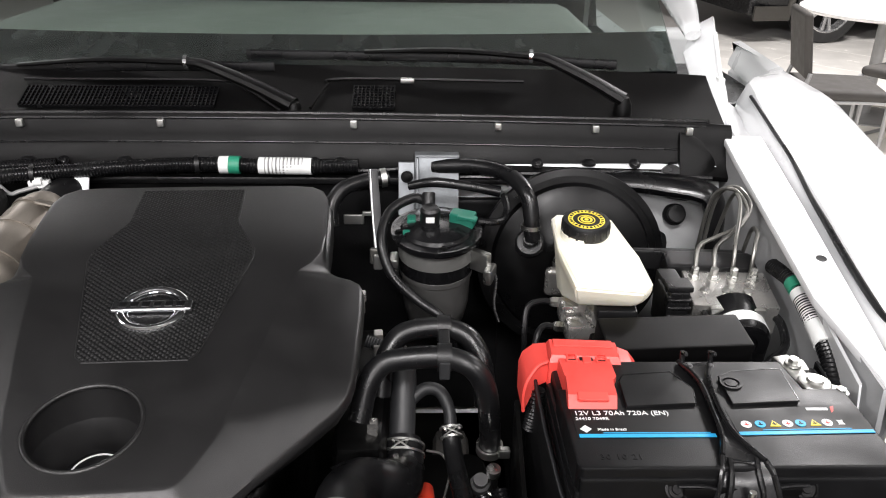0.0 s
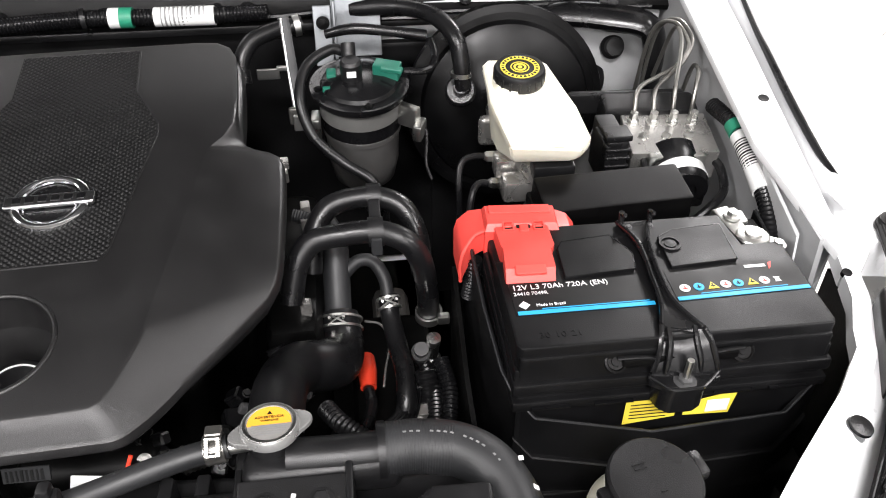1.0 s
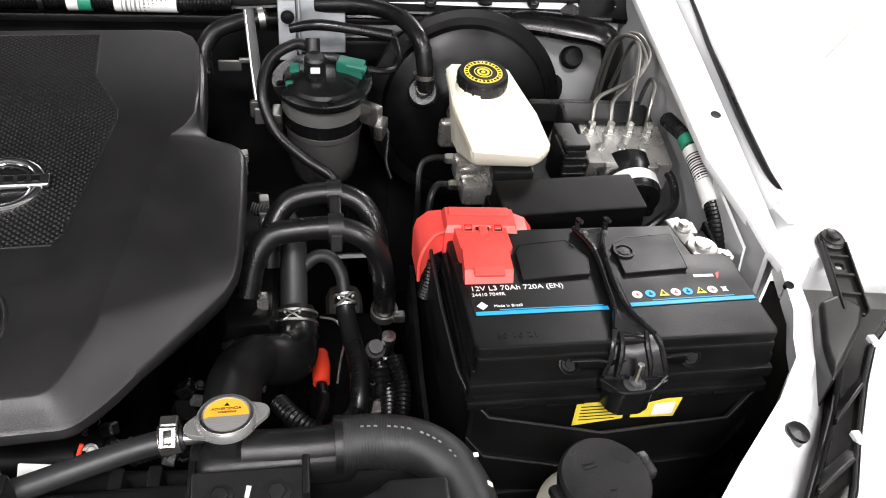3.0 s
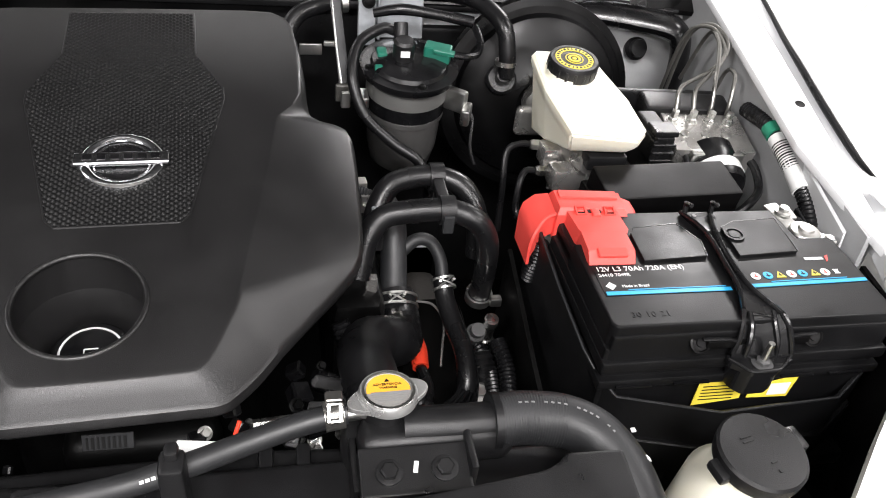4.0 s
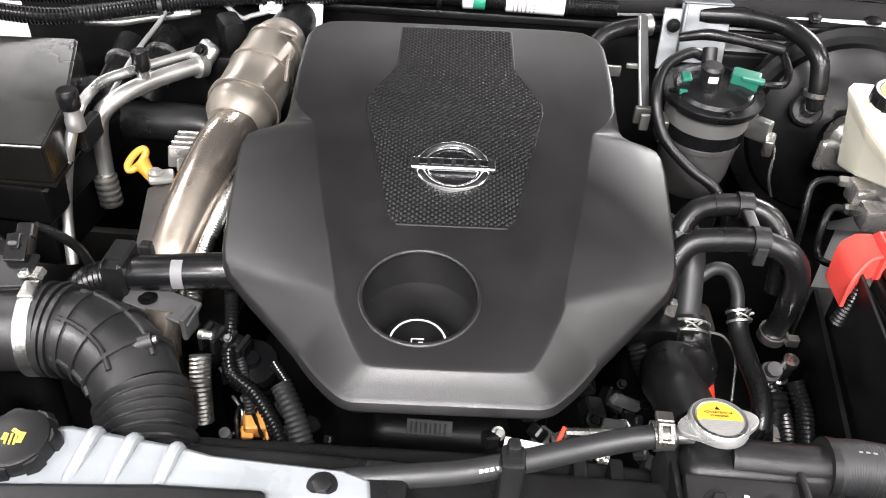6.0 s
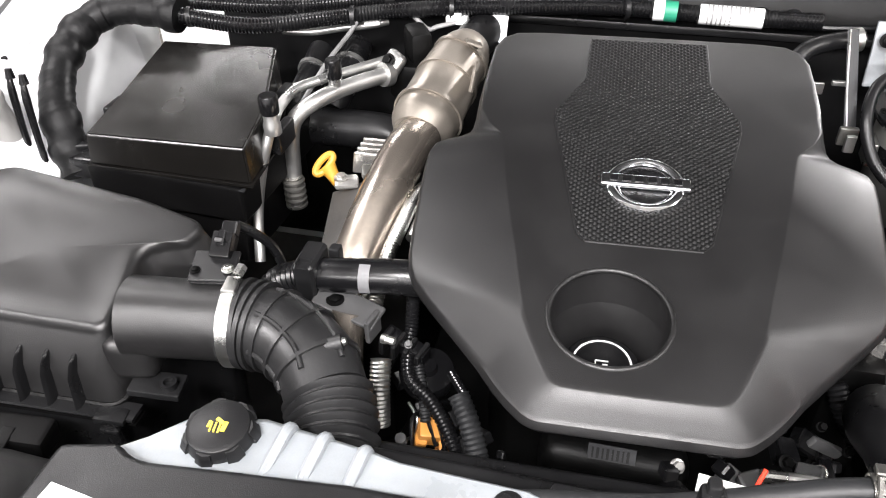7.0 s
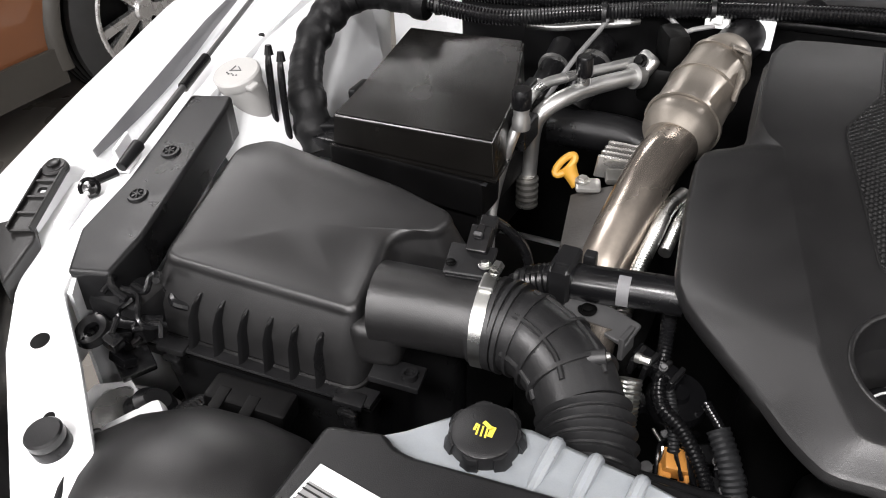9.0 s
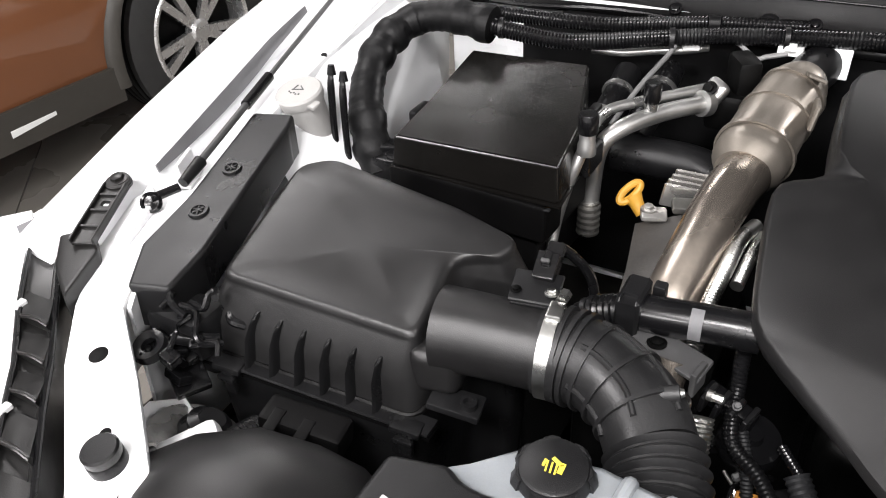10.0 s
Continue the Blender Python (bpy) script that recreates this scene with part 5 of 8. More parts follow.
part("shell", lathe([(0.13, -0.05), (0.136, -0.03), (0.137, -0.012), (0.1375, 0.0), (0.134, 0.003), (0.122, 0.004), (0.118, 0.014), (0.108, 0.020), (0.085, 0.028), (0.055, 0.034), (0.04, 0.045), (0, 0.045)], 56, BM), BOOST, booster)
part("rim", lathe_open([(0.131, -0.016), (0.142, -0.014), (0.1425, 0.002), (0.132, 0.004)], 56, BM), BOOST, booster)
part("valve", join(lathe([(0.021, 0), (0.021, 0.01), (0.018, 0.013), (0.010, 0.013), (0.009, 0.03), (0, 0.03)], 24, frame_of((0.449, 1.158, 1.035), (1, 0, 0), (-0.1, -0.75, 0.65)))), RUBBER, booster)
part("grommet_clip", rbox((0.4495, 1.137, 1.054), (0.016, 0.010, 0.014), 0.003, 2, (40, 0, 0)), STEEL, booster)
vac = thing("vacuum_hose", "thick black vacuum hose to the brake booster", "hose")
part("hose", tube([(0.4495, 1.138, 1.052), (0.447, 1.142, 1.085), (0.440, 1.158, 1.115), (0.415, 1.20, 1.128), (0.37, 1.232, 1.128), (0.31, 1.247, 1.122)], 0.0113, 16), RUBBER, vac)
part("clip", ring((0.447, 1.1415, 1.07), (0, 0.1, 1), 0.0125, 0.0015, 0.006), STEEL, vac)

master = thing("brake_master_cylinder", "cast aluminium brake master cylinder under its tank", "master cylinder")
part("barrel", lathe([(0.03, 0), (0.03, 0.02), (0.022, 0.03), (0.021, 0.16), (0.017, 0.175), (0.012, 0.2), (0, 0.2)], 24, frame_of((0.515, 1.16, 1.005), (1, 0, 0), (0, -1, 0.1))), ALLOY, master)
part("flange", rbox((0.505, 1.13, 0.99), (0.07, 0.016, 0.045), 0.008, 3), ALLOY, master)
part("port", join(rbox((0.492, 1.02, 1.005), (0.04, 0.03, 0.028), 0.005), rbox((0.498, 0.985, 0.995), (0.045, 0.03, 0.03), 0.006)), ALLOY, master)
for y, z in ((1.035, 1.008), (0.999, 0.992)):
    part("union_nut", lathe([(0.0075, 0), (0.0075, 0.016), (0.005, 0.02), (0, 0.02)], 6, frame_of((0.482, y, z), (0, 0, 1), (-1, -0.05, 0.1))), STEEL, master)
for pts in (
    [(0.470, 1.036, 1.008), (0.448, 1.035, 1.010), (0.432, 1.03, 1.0), (0.428, 1.01, 0.96), (0.428, 1.0, 0.90)],
    [(0.466, 0.999, 0.993), (0.450, 0.998, 0.994), (0.440, 0.985, 0.985), (0.436, 0.97, 0.955), (0.445, 0.955, 0.945), (0.49, 0.95, 0.945)],
):
    solo("brake_pipe", tube(pts, 0.0042, 10), RUBBER, "thin black coated brake pipe", "pipe", "brake pipes")

tank = thing("brake_fluid_reservoir", "creamy white brake fluid reservoir with a black cap", "reservoir", at=(-0.005, 0, 0))
low = [(0.482, 0.950), (0.560, 0.938), (0.572, 0.952), (0.572, 1.00), (0.558, 1.100), (0.548, 1.112), (0.488, 1.116), (0.478, 1.105), (0.474, 1.03)]
upp = [(0.479, 0.944), (0.560, 0.932), (0.574, 0.948), (0.572, 1.005), (0.556, 1.106), (0.546, 1.117), (0.482, 1.121), (0.473, 1.110), (0.470, 1.03)]
bot = [(0.488, 0.958), (0.552, 0.948), (0.56, 0.96), (0.56, 1.0), (0.55, 1.085), (0.54, 1.098), (0.494, 1.10), (0.486, 1.09), (0.482, 1.03)]


def tank_z(y):
    return 1.082 + 0.10 * (y - 0.94)


tank_bm = loft([[(x, y, 1.050 - 0.36 * (y - 0.95)) for x, y in bot], [(x, y, tank_z(y) - 0.020) for x, y in low], [(x, y, tank_z(y) - 0.006) for x, y in upp], [(0.52 + (x - 0.52) * 0.95, 1.02 + (y - 1.02) * 0.96, tank_z(y)) for x, y in upp]])
bmesh.ops.bevel(tank_bm, geom=[e for e in tank_bm.edges if e.calc_length() > 0.012], offset=0.0025, segments=2, affect="EDGES")
part("tank", tank_bm, MILKY, tank, angle=50)
part("neck", lathe([(0.03, 0), (0.03, 0.014), (0, 0.014)], 32, pose(0.5085, 1.058, tank_z(1.058) - 0.004, 6)), MILKY, tank)
CM = pose(0.510, 1.058, tank_z(1.058) + 0.004, 7, 0, 0) @ Matrix.Scale(0.94, 4)
cap = part("cap", lathe([(0.031, 0), (0.033, 0.003), (0.033, 0.019), (0.031, 0.0225), (0.0265, 0.0225), (0.0255, 0.0215), (0, 0.0215)], 48, CM), BLACK, tank, "black screw cap with yellow print")
for i in range(36):
    a = 2 * math.pi * i / 36
    if i % 2 == 0:
        part("knurl", moved(rbox((0.0330 * math.cos(a), 0.0330 * math.sin(a), 0.0115), (0.0010, 0.0035, 0.013), 0.0004, 1, (0, 0, math.degrees(a))), CM), BLACK, cap)
part("print_ring", lathe_open([(0.0185, 0.0216), (0.0185, 0.0222), (0.0250, 0.0222), (0.0250, 0.0216)], 48, CM), PRINTY, cap, "yellow printed ring")
part("print_text", join(*[moved(rbox((0.0218 * math.cos(2 * math.pi * i / 26), 0.0218 * math.sin(2 * math.pi * i / 26), 0.0224), (0.0035, 0.0016 + 0.0008 * (i % 3), 0.0005), 0, turn=(0, 0, 360 * i / 26)), CM) for i in range(26)]), PRINTK, cap)
part("symbol", join(lathe_open([(0.0055, 0.0216), (0.0055, 0.0224), (0.0082, 0.0224), (0.0082, 0.0216)], 28, CM), lathe([(0.0028, 0.0216), (0.0028, 0.0224), (0, 0.0224)], 20, CM), lathe_open([(0.0108, 0.0216), (0.0108, 0.0222), (0.012, 0.0222), (0.012, 0.0216)], 28, CM)), PRINTY, cap, "yellow brake symbol")
part("float_switch", rbox((0.535, 0.96, 1.035), (0.05, 0.025, 0.02), 0.004), BLACK, tank)
solo("level_wire", tube([(0.535, 0.955, 1.03), (0.515, 0.945, 1.015), (0.495, 0.935, 1.0), (0.492, 0.925, 0.97)], 0.0035, 8), RUBBER, "black sensor wire under the brake tank", "wire")

abs_unit = thing("abs_unit", "aluminium anti-lock brake block with black pump motor", "abs unit")
AM = pose(0.683, 1.012, 1.026, 9, 0, -4)
part("block", moved(rbox((0.003, -0.002, -0.002), (0.106, 0.074, 0.042), 0.0015), AM), ALLOY, abs_unit)
part("controller", moved(join(rbox((-0.01, 0.055, -0.01), (0.12, 0.04, 0.07), 0.006), rbox((0.0, 0.0, -0.045), (0.11, 0.09, 0.05), 0.006)), AM), BLACK, abs_unit)
motor = frame_of((0.686, 0.986, 1.010), (1, 0, 0), (0.0, -0.975, -0.22))
part("motor", lathe([(0.038, -0.01), (0.038, 0.012), (0.0355, 0.016), (0.0355, 0.040), (0.032, 0.046), (0.018, 0.047), (0.017, 0.044), (0, 0.044)], 36, motor), GLOSSY, abs_unit)
part("motor_label", lathe_open([(0.0356, 0.020), (0.0362, 0.020), (0.0362, 0.036), (0.0356, 0.036)], 36, motor), LABEL, abs_unit, "white label band")
part("motor_flange", moved(rbox((0.004, -0.04, 0.004), (0.07, 0.012, 0.03), 0.003), AM), STEEL, abs_unit)
for i in range(4):
    x = -0.038 + 0.025 * i
    part("union", moved(join(lathe([(0.0068, 0), (0.0068, 0.006), (0.0052, 0.0075), (0.0052, 0.016), (0, 0.016)], 6, pose(x, 0.020, 0.018)), lathe([(0.0085, 0), (0.0085, 0.002), (0, 0.002)], 16, pose(x, 0.020, 0.018))), AM), STEEL, abs_unit)
for i in range(3):
    part("plug", moved(lathe([(0.006, 0), (0.006, 0.003), (0, 0.0035)], 16, pose(-0.03 + 0.028 * i, -0.008, 0.018)), AM), STEEL, abs_unit)
PIPES = [
    [(0.646, 1.032, 1.050), (0.648, 1.034, 1.064), (0.655, 1.050, 1.084), (0.683, 1.065, 1.091), (0.712, 1.082, 1.096), (0.731, 1.10, 1.114), (0.722, 1.135, 1.130), (0.706, 1.165, 1.104), (0.700, 1.18, 1.0)],
    [(0.671, 1.032, 1.050), (0.672, 1.034, 1.064), (0.677, 1.050, 1.082), (0.702, 1.070, 1.092), (0.724, 1.088, 1.102), (0.737, 1.108, 1.120), (0.728, 1.145, 1.130), (0.714, 1.17, 1.10), (0.708, 1.18, 1.0)],
    [(0.696, 1.032, 1.052), (0.697, 1.035, 1.068), (0.702, 1.052, 1.090), (0.713, 1.078, 1.108), (0.722, 1.108, 1.124), (0.724, 1.14, 1.118), (0.718, 1.165, 1.04)],
    [(0.721, 1.033, 1.052), (0.722, 1.036, 1.070), (0.727, 1.048, 1.088), (0.735, 1.066, 1.096), (0.737, 1.09, 1.088), (0.735, 1.105, 1.03)],
]
for pts in PIPES:
    solo("brake_pipe", tube(pts, 0.0028, 10), PIPESTEEL, "bent steel brake pipe rising from the block", "pipe", "brake pipes")
solo("pump_cable", tube([(0.726, 0.985, 1.025), (0.738, 0.965, 1.02), (0.735, 0.935, 1.005), (0.71, 0.91, 1.0), (0.68, 0.90, 0.98)], 0.0055, 10), RUBBER, "black cable round the pump motor", "cable")
solo("pump_cable", tube([(0.648, 0.985, 1.03), (0.645, 0.965, 1.025), (0.65, 0.945, 1.005), (0.66, 0.935, 0.97)], 0.004, 10), RUBBER, "black cable round the pump motor", "cable")
plugs = thing("harness_connector", "black multi-pin connector beside the brake block", "connector")
part("shell", join(rbox((0.613, 1.01, 1.02), (0.026, 0.07, 0.07), 0.004), rbox((0.602, 1.0, 1.035), (0.01, 0.05, 0.03), 0.003)), BLACK, plugs)
part("lever", rbox((0.613, 0.99, 1.058), (0.032, 0.028, 0.008), 0.002), BLACK, plugs)
for i in range(5):
    part("rib", rbox((0.613, 0.976 + 0.0, 1.0 + 0.011 * i), (0.03, 0.006, 0.004), 0.001, 1), BLACK, plugs)
part("backplate", rbox((0.655, 1.09, 1.045), (0.15, 0.012, 0.03), 0.004, 2, (0, 0, -3)), BLACK, plugs)

# white firewall recess with plugs and dark harness
for x, y, z, r in ((0.678, 1.262, 1.096, 0.018), (0.692, 1.255, 1.035, 0.014), (0.650, 1.255, 0.985, 0.028)):
    solo("grommet", lathe([(r * 1.3, 0), (r * 1.3, 0.006), (r, 0.010), (r * 0.9, 0.018), (0, 0.018)], 24, frame_of((x, y + 0.02, z), (1, 0, 0), (0, -0.9, 0.4))), RUBBER, "round black rubber grommet", "grommet", "grommets")
solo("side_harness", tube([(0.56, 1.275, 1.09), (0.61, 1.265, 1.094), (0.67, 1.245, 1.094), (0.72, 1.225, 1.088), (0.732, 1.21, 1.06), (0.730, 1.20, 0.98)], [0.016, 0.020, 0.022, 0.021, 0.018, 0.016], 12, squash=(1.3, 0.8)), GLOSSY, "bundled black wiring harness by the firewall", "wiring")
solo("harness_tag", rbox((0.690, 1.224, 1.100), (0.045, 0.006, 0.009), 0.002, 2, (-30, 5, -18)), material("faded_red_tag", (0.22, 0.10, 0.10), 0.5), "small faded red tag on the harness", "tag")
# ---- fuel filter ----
fuel = thing("fuel_filter", "black and grey fuel filter canister with hoses", "fuel filter")
FM = pose(0.314, 1.118, 1.070, 7, 0, 0) @ Matrix.Scale(0.9, 4)
part("canister", lathe([(0.036, -0.16), (0.046, -0.15), (0.052, -0.12), (0.054, -0.068), (0.0565, -0.066), (0.0565, -0.058), (0.054, -0.056), (0.054, -0.02), (0.058, -0.016), (0.058, 0), (0, 0)], 44, FM), FILTERGREY, fuel)
part("band", lathe_open([(0.0558, -0.034), (0.0585, -0.034), (0.0585, -0.012), (0.0558, -0.012)], 44, FM), FILTERBAND, fuel, "pale clamping band")
part("band_dark", lathe_open([(0.0546, -0.056), (0.0572, -0.056), (0.0572, -0.034), (0.0546, -0.034)], 44, FM), GLOSSY, fuel)
part("head", lathe([(0.066, -0.004), (0.068, 0.0), (0.068, 0.005), (0.066, 0.008), (0.055, 0.009), (0.052, 0.014), (0.035, 0.018), (0.0, 0.018)], 48, FM), GLOSSY, fuel)
part("head_rim", lathe_open([(0.066, 0.004), (0.0695, 0.004), (0.0695, 0.008), (0.066, 0.008)], 48, FM), GLOSSY, fuel)
for a in (20, 100, 190, 280):
    part("screw", moved(hexbolt((0.058 * math.cos(radians(a)), 0.058 * math.sin(radians(a)), 0.008), 0.0045, 0.003), FM), DARK, fuel)
part("sensor_port", moved(join(lathe([(0.015, 0), (0.015, 0.03), (0.012, 0.034), (0, 0.034)], 20, pose(-0.01, 0.0, 0.012)), lathe([(0.010, 0), (0.010, 0.03), (0.0, 0.03)], 16, pose(-0.012, 0.012, 0.03, -40, 0, 0)), lathe([(0.007, 0), (0.007, 0.016), (0.0, 0.016)], 16, pose(0.03, 0.02, 0.014))), FM), BLACK, fuel)
part("white_tag", moved(rbox((-0.010, -0.0155, 0.032), (0.013, 0.002, 0.009), 0.0005), FM), LABEL, fuel)
part("green_seal", moved(join(rbox((-0.038, 0.012, 0.016), (0.014, 0.02, 0.012), 0.003), rbox((-0.045, -0.018, 0.012), (0.012, 0.008, 0.008), 0.002)), FM), GREENPLUG, fuel)
plug = part("connector", moved(join(rbox((0.040, 0.008, 0.022), (0.038, 0.022, 0.022), 0.003, 2, (0, 0, -20)), rbox((0.046, -0.004, 0.030), (0.03, 0.010, 0.006), 0.001, 1, (0, 0, -20))), FM), GREENPLUG, fuel, "dark green wiring connector")
part("bracket_arm", join(rbox((0.374, 1.094, 1.040), (0.03, 0.012, 0.03), 0.003, 2, (0, 0, -40)), rbox((0.386, 1.08, 1.027), (0.012, 0.03, 0.022), 0.003, 2, (0, 0, -20))), STEEL, fuel)
part("bracket_foot", rbox((0.256, 1.10, 1.03), (0.012, 0.03, 0.03), 0.003), STEEL, fuel)
solo("fuel_hose", tube([(0.298, 1.145, 1.108), (0.28, 1.142, 1.112), (0.25, 1.122, 1.10), (0.240, 1.088, 1.072), (0.254, 1.062, 1.035), (0.288, 1.045, 1.006), (0.318, 1.03, 0.99), (0.333, 1.018, 0.965), (0.334, 1.015, 0.93)], 0.0068, 12), RUBBER, "thin black fuel hose curling round the filter", "hose", "fuel hoses")
solo("fuel_hose", tube([(0.275, 1.19, 1.112), (0.31, 1.185, 1.120), (0.36, 1.18, 1.116), (0.405, 1.18, 1.108)], [0.006, 0.0075, 0.0065, 0.008], 12), GLOSSY, "black fuel line with quick couplings", "hose", "fuel hoses")
solo("fuel_hose", tube([(0.372, 1.135, 1.082), (0.392, 1.135, 1.080), (0.408, 1.145, 1.080), (0.415, 1.165, 1.088), (0.412, 1.19, 1.098)], 0.005, 10), RUBBER, "thin black wire loop beside the filter", "hose", "fuel hoses")
solo("vent_wire", tube([(0.388, 1.09, 1.03), (0.395, 1.08, 1.02), (0.392, 1.06, 0.99), (0.398, 1.05, 0.97)], 0.0022, 8), RUBBER, "thin black wire with a clip", "wire")
holder = thing("filter_bracket", "bare steel bracket plate behind the fuel filter", "bracket")
part("plate", join(rbox((0.316, 1.236, 1.100), (0.066, 0.004, 0.078), 0.001, 1, (-12, 0, 0)), rbox((0.316, 1.252, 1.139), (0.066, 0.030, 0.003), 0.001, 1, (-8, 0, 0)), rbox((0.271, 1.226, 1.094), (0.024, 0.004, 0.080), 0.001, 1, (-12, 0, 0)), rbox((0.287, 1.232, 1.100), (0.004, 0.018, 0.078), 0.001, 1, (-12, 0, 0))), ZINC, holder)
part("side_plate", loft([[(0.222 + dx, 1.190, 1.137), (0.222 + dx + 0.004, 1.190 + 0.002, 1.137), (0.233 + dx + 0.005, 1.115 + 0.002, 1.037), (0.233 + dx, 1.115, 1.037)] for dx in (-0.0045, 0.0045)]), RUBGREY, holder)
part("side_edge", tube([(0.2205, 1.1890, 1.137), (0.2250, 1.150, 1.085), (0.2315, 1.1145, 1.037)], 0.0012, 6, 4), STEEL, holder)
part("side_foot", rbox((0.233, 1.115, 1.037), (0.022, 0.008, 0.024), 0.003), PIPESTEEL, holder)
part("tab", rbox((0.222, 1.16, 1.082), (0.024, 0.006, 0.006), 0.001), STEEL, holder)
part("tab", rbox((0.234, 1.10, 1.035), (0.012, 0.006, 0.022), 0.002), STEEL, holder)
part("tab", rbox((0.195, 1.19, 1.06), (0.03, 0.004, 0.016), 0.002), STEEL, holder)
part("screw", hexbolt((0.272, 1.220, 1.115), 0.006, 0.004, (0, -1, 0.2)), DARK, holder)
solo("breather_hose", tube([(0.165, 1.165, 1.06), (0.165, 1.178, 1.085), (0.18, 1.195, 1.105), (0.21, 1.21, 1.112), (0.245, 1.218, 1.115)], 0.011, 14), RUBBER, "black breather hose arching behind the cover", "hose")
solo("hose_clip", ring((0.238, 1.216, 1.115), (1, 0.2, 0.1), 0.011, 0.003, 0.008), STEEL, "bright spring clip on the hose", "hose clip", "hose clips")
solo("steel_tab", rbox((-0.213, 1.222, 1.092), (0.040, 0.004, 0.036), 0.001, 1, (-30, 0, 0)), PRIMER, "white square tab behind the cover", "tab", "white tabs")
solo("steel_tab", rbox((0.036, 1.205, 1.088), (0.044, 0.004, 0.016), 0.001, 1, (-30, 0, 0)), PRIMER, "low white strip behind the cover", "tab", "white tabs")
for i, (dx, dz) in enumerate(((0, 0), (0.004, -0.008), (0.010, -0.016))):
    solo("pressure_line", tube([(0.32 + dx, 1.255, 1.118 + dz), (0.36 + dx, 1.252, 1.12 + dz), (0.40 + dx, 1.245, 1.122 + dz)], 0.004, 8), GLOSSY, "black pressure line along the firewall", "hose", "pressure lines")

# ---- coolant pipes between engine and battery ----
hh = thing("heater_hose", "black heater hose arching over the pipes", "hose", "heater hoses")
part("hose", tube([(0.246, 0.884, 0.968), (0.250, 0.902, 1.000), (0.264, 0.920, 1.022), (0.284, 0.928, 1.030), (0.320, 0.930, 1.032), (0.350, 0.919, 1.024), (0.365, 0.901, 0.998), (0.369, 0.890, 0.95)], 0.0125, 16), RUBBER, hh)
part("size_mark", ring((0.290, 0.9285, 1.0312), (1, 0.1, 0.05), 0.0125, 0.0003, 0.007), RUBBER, hh)
hh = thing("heater_hose", "black heater hose looping down to a clamp", "hose", "heater hoses")
part("hose", tube([(0.226, 0.828, 0.975), (0.234, 0.846, 1.008), (0.250, 0.858, 1.028), (0.275, 0.861, 1.034), (0.318, 0.861, 1.036), (0.348, 0.851, 1.030), (0.364, 0.848, 1.005), (0.371, 0.856, 0.96), (0.374, 0.868, 0.92), (0.3745, 0.873, 0.898)], 0.0125, 16), RUBBER, hh)
part("size_mark", ring((0.285, 0.8612, 1.0350), (1, 0.0, 0.04), 0.0125, 0.0003, 0.007), RUBBER, hh)
clipt = thing("hose_clip", "black plastic clip joining two heater hoses", "hose clip", "hose clips")
part("band", ring((0.320, 0.930, 1.032), (1, 0, 0), 0.0125, 0.003, 0.016), BLACK, clipt)
part("band", ring((0.319, 0.861, 1.036), (1, 0, 0), 0.0125, 0.003, 0.016), BLACK, clipt)
part("bridge", rbox((0.3195, 0.895, 1.036), (0.013, 0.05, 0.006), 0.002), BLACK, clipt)
part("tail", rbox((0.319, 0.8465, 1.028), (0.012, 0.006, 0.022), 0.002), RUBGREY, clipt)
part("clamp_ring", ring((0.3745, 0.8725, 0.902), (0, 0.2, -1), 0.0135, 0.0025, 0.011), STEEL, hh)
part("clamp_ear", rbox((0.390, 0.856, 0.908), (0.014, 0.01, 0.012), 0.002), STEEL, hh)
wpipe = thing("coolant_pipe", "grey cast coolant pipe running down beside the engine", "pipe")
part("pipe", tube([(0.262, 0.93, 1.0), (0.272, 0.912, 0.982), (0.272, 0.885, 0.95), (0.271, 0.862, 0.92), (0.270, 0.845, 0.90)], 0.0152, 18), RUBGREY, wpipe)
part("branch", tube([(0.280, 0.892, 0.955), (0.298, 0.898, 0.968), (0.315, 0.897, 0.965), (0.326, 0.886, 0.948), (0.328, 0.872, 0.928)], 0.0075, 14), RUBGREY, wpipe)
elbow_hose = thing("radiator_hose", "thick matt black coolant hose elbow beside the engine", "hose", "radiator hoses")
part("hose", tube([(0.270, 0.862, 0.920), (0.272, 0.835, 0.907), (0.268, 0.80, 0.912), (0.252, 0.778, 0.930), (0.232, 0.76, 0.948), (0.221, 0.725, 0.968), (0.220, 0.68, 0.992), (0.221, 0.63, 1.005)], [0.0235, 0.0255, 0.0275, 0.0275, 0.0265, 0.0255, 0.025, 0.0245], 20), RUBBER, elbow_hose)
part("clamp", wire_clamp((0.2702, 0.853, 0.913), (0, -0.85, -0.50), 0.0258), STEEL, elbow_hose, "wire spring clamp")
thin_hose = thing("bypass_hose", "black bypass hose with a spring clamp", "hose", "radiator hoses")
part("hose", tube([(0.328, 0.876, 0.933), (0.330, 0.855, 0.915), (0.335, 0.82, 0.905), (0.340, 0.785, 0.898), (0.338, 0.755, 0.885), (0.33, 0.73, 0.85)], 0.0110, 16), RUBBER, thin_hose)
part("clamp", wire_clamp((0.3290, 0.868, 0.927), (0.1, -0.78, -0.60), 0.0114), STEEL, thin_hose)
starter = thing("starter_cable", "black starter cable with a bright orange terminal sleeve", "cable")
part("orange_sleeve", tube([(0.298, 0.850, 0.858), (0.299, 0.828, 0.861), (0.299, 0.806, 0.857)], [0.0105, 0.0110, 0.0095], 14), ORANGE, starter, "bright orange sleeve")
part("cable", tube([(0.299, 0.806, 0.857), (0.301, 0.77, 0.862), (0.285, 0.71, 0.88), (0.27, 0.70, 0.87)], 0.0065, 10), RUBBER, starter)
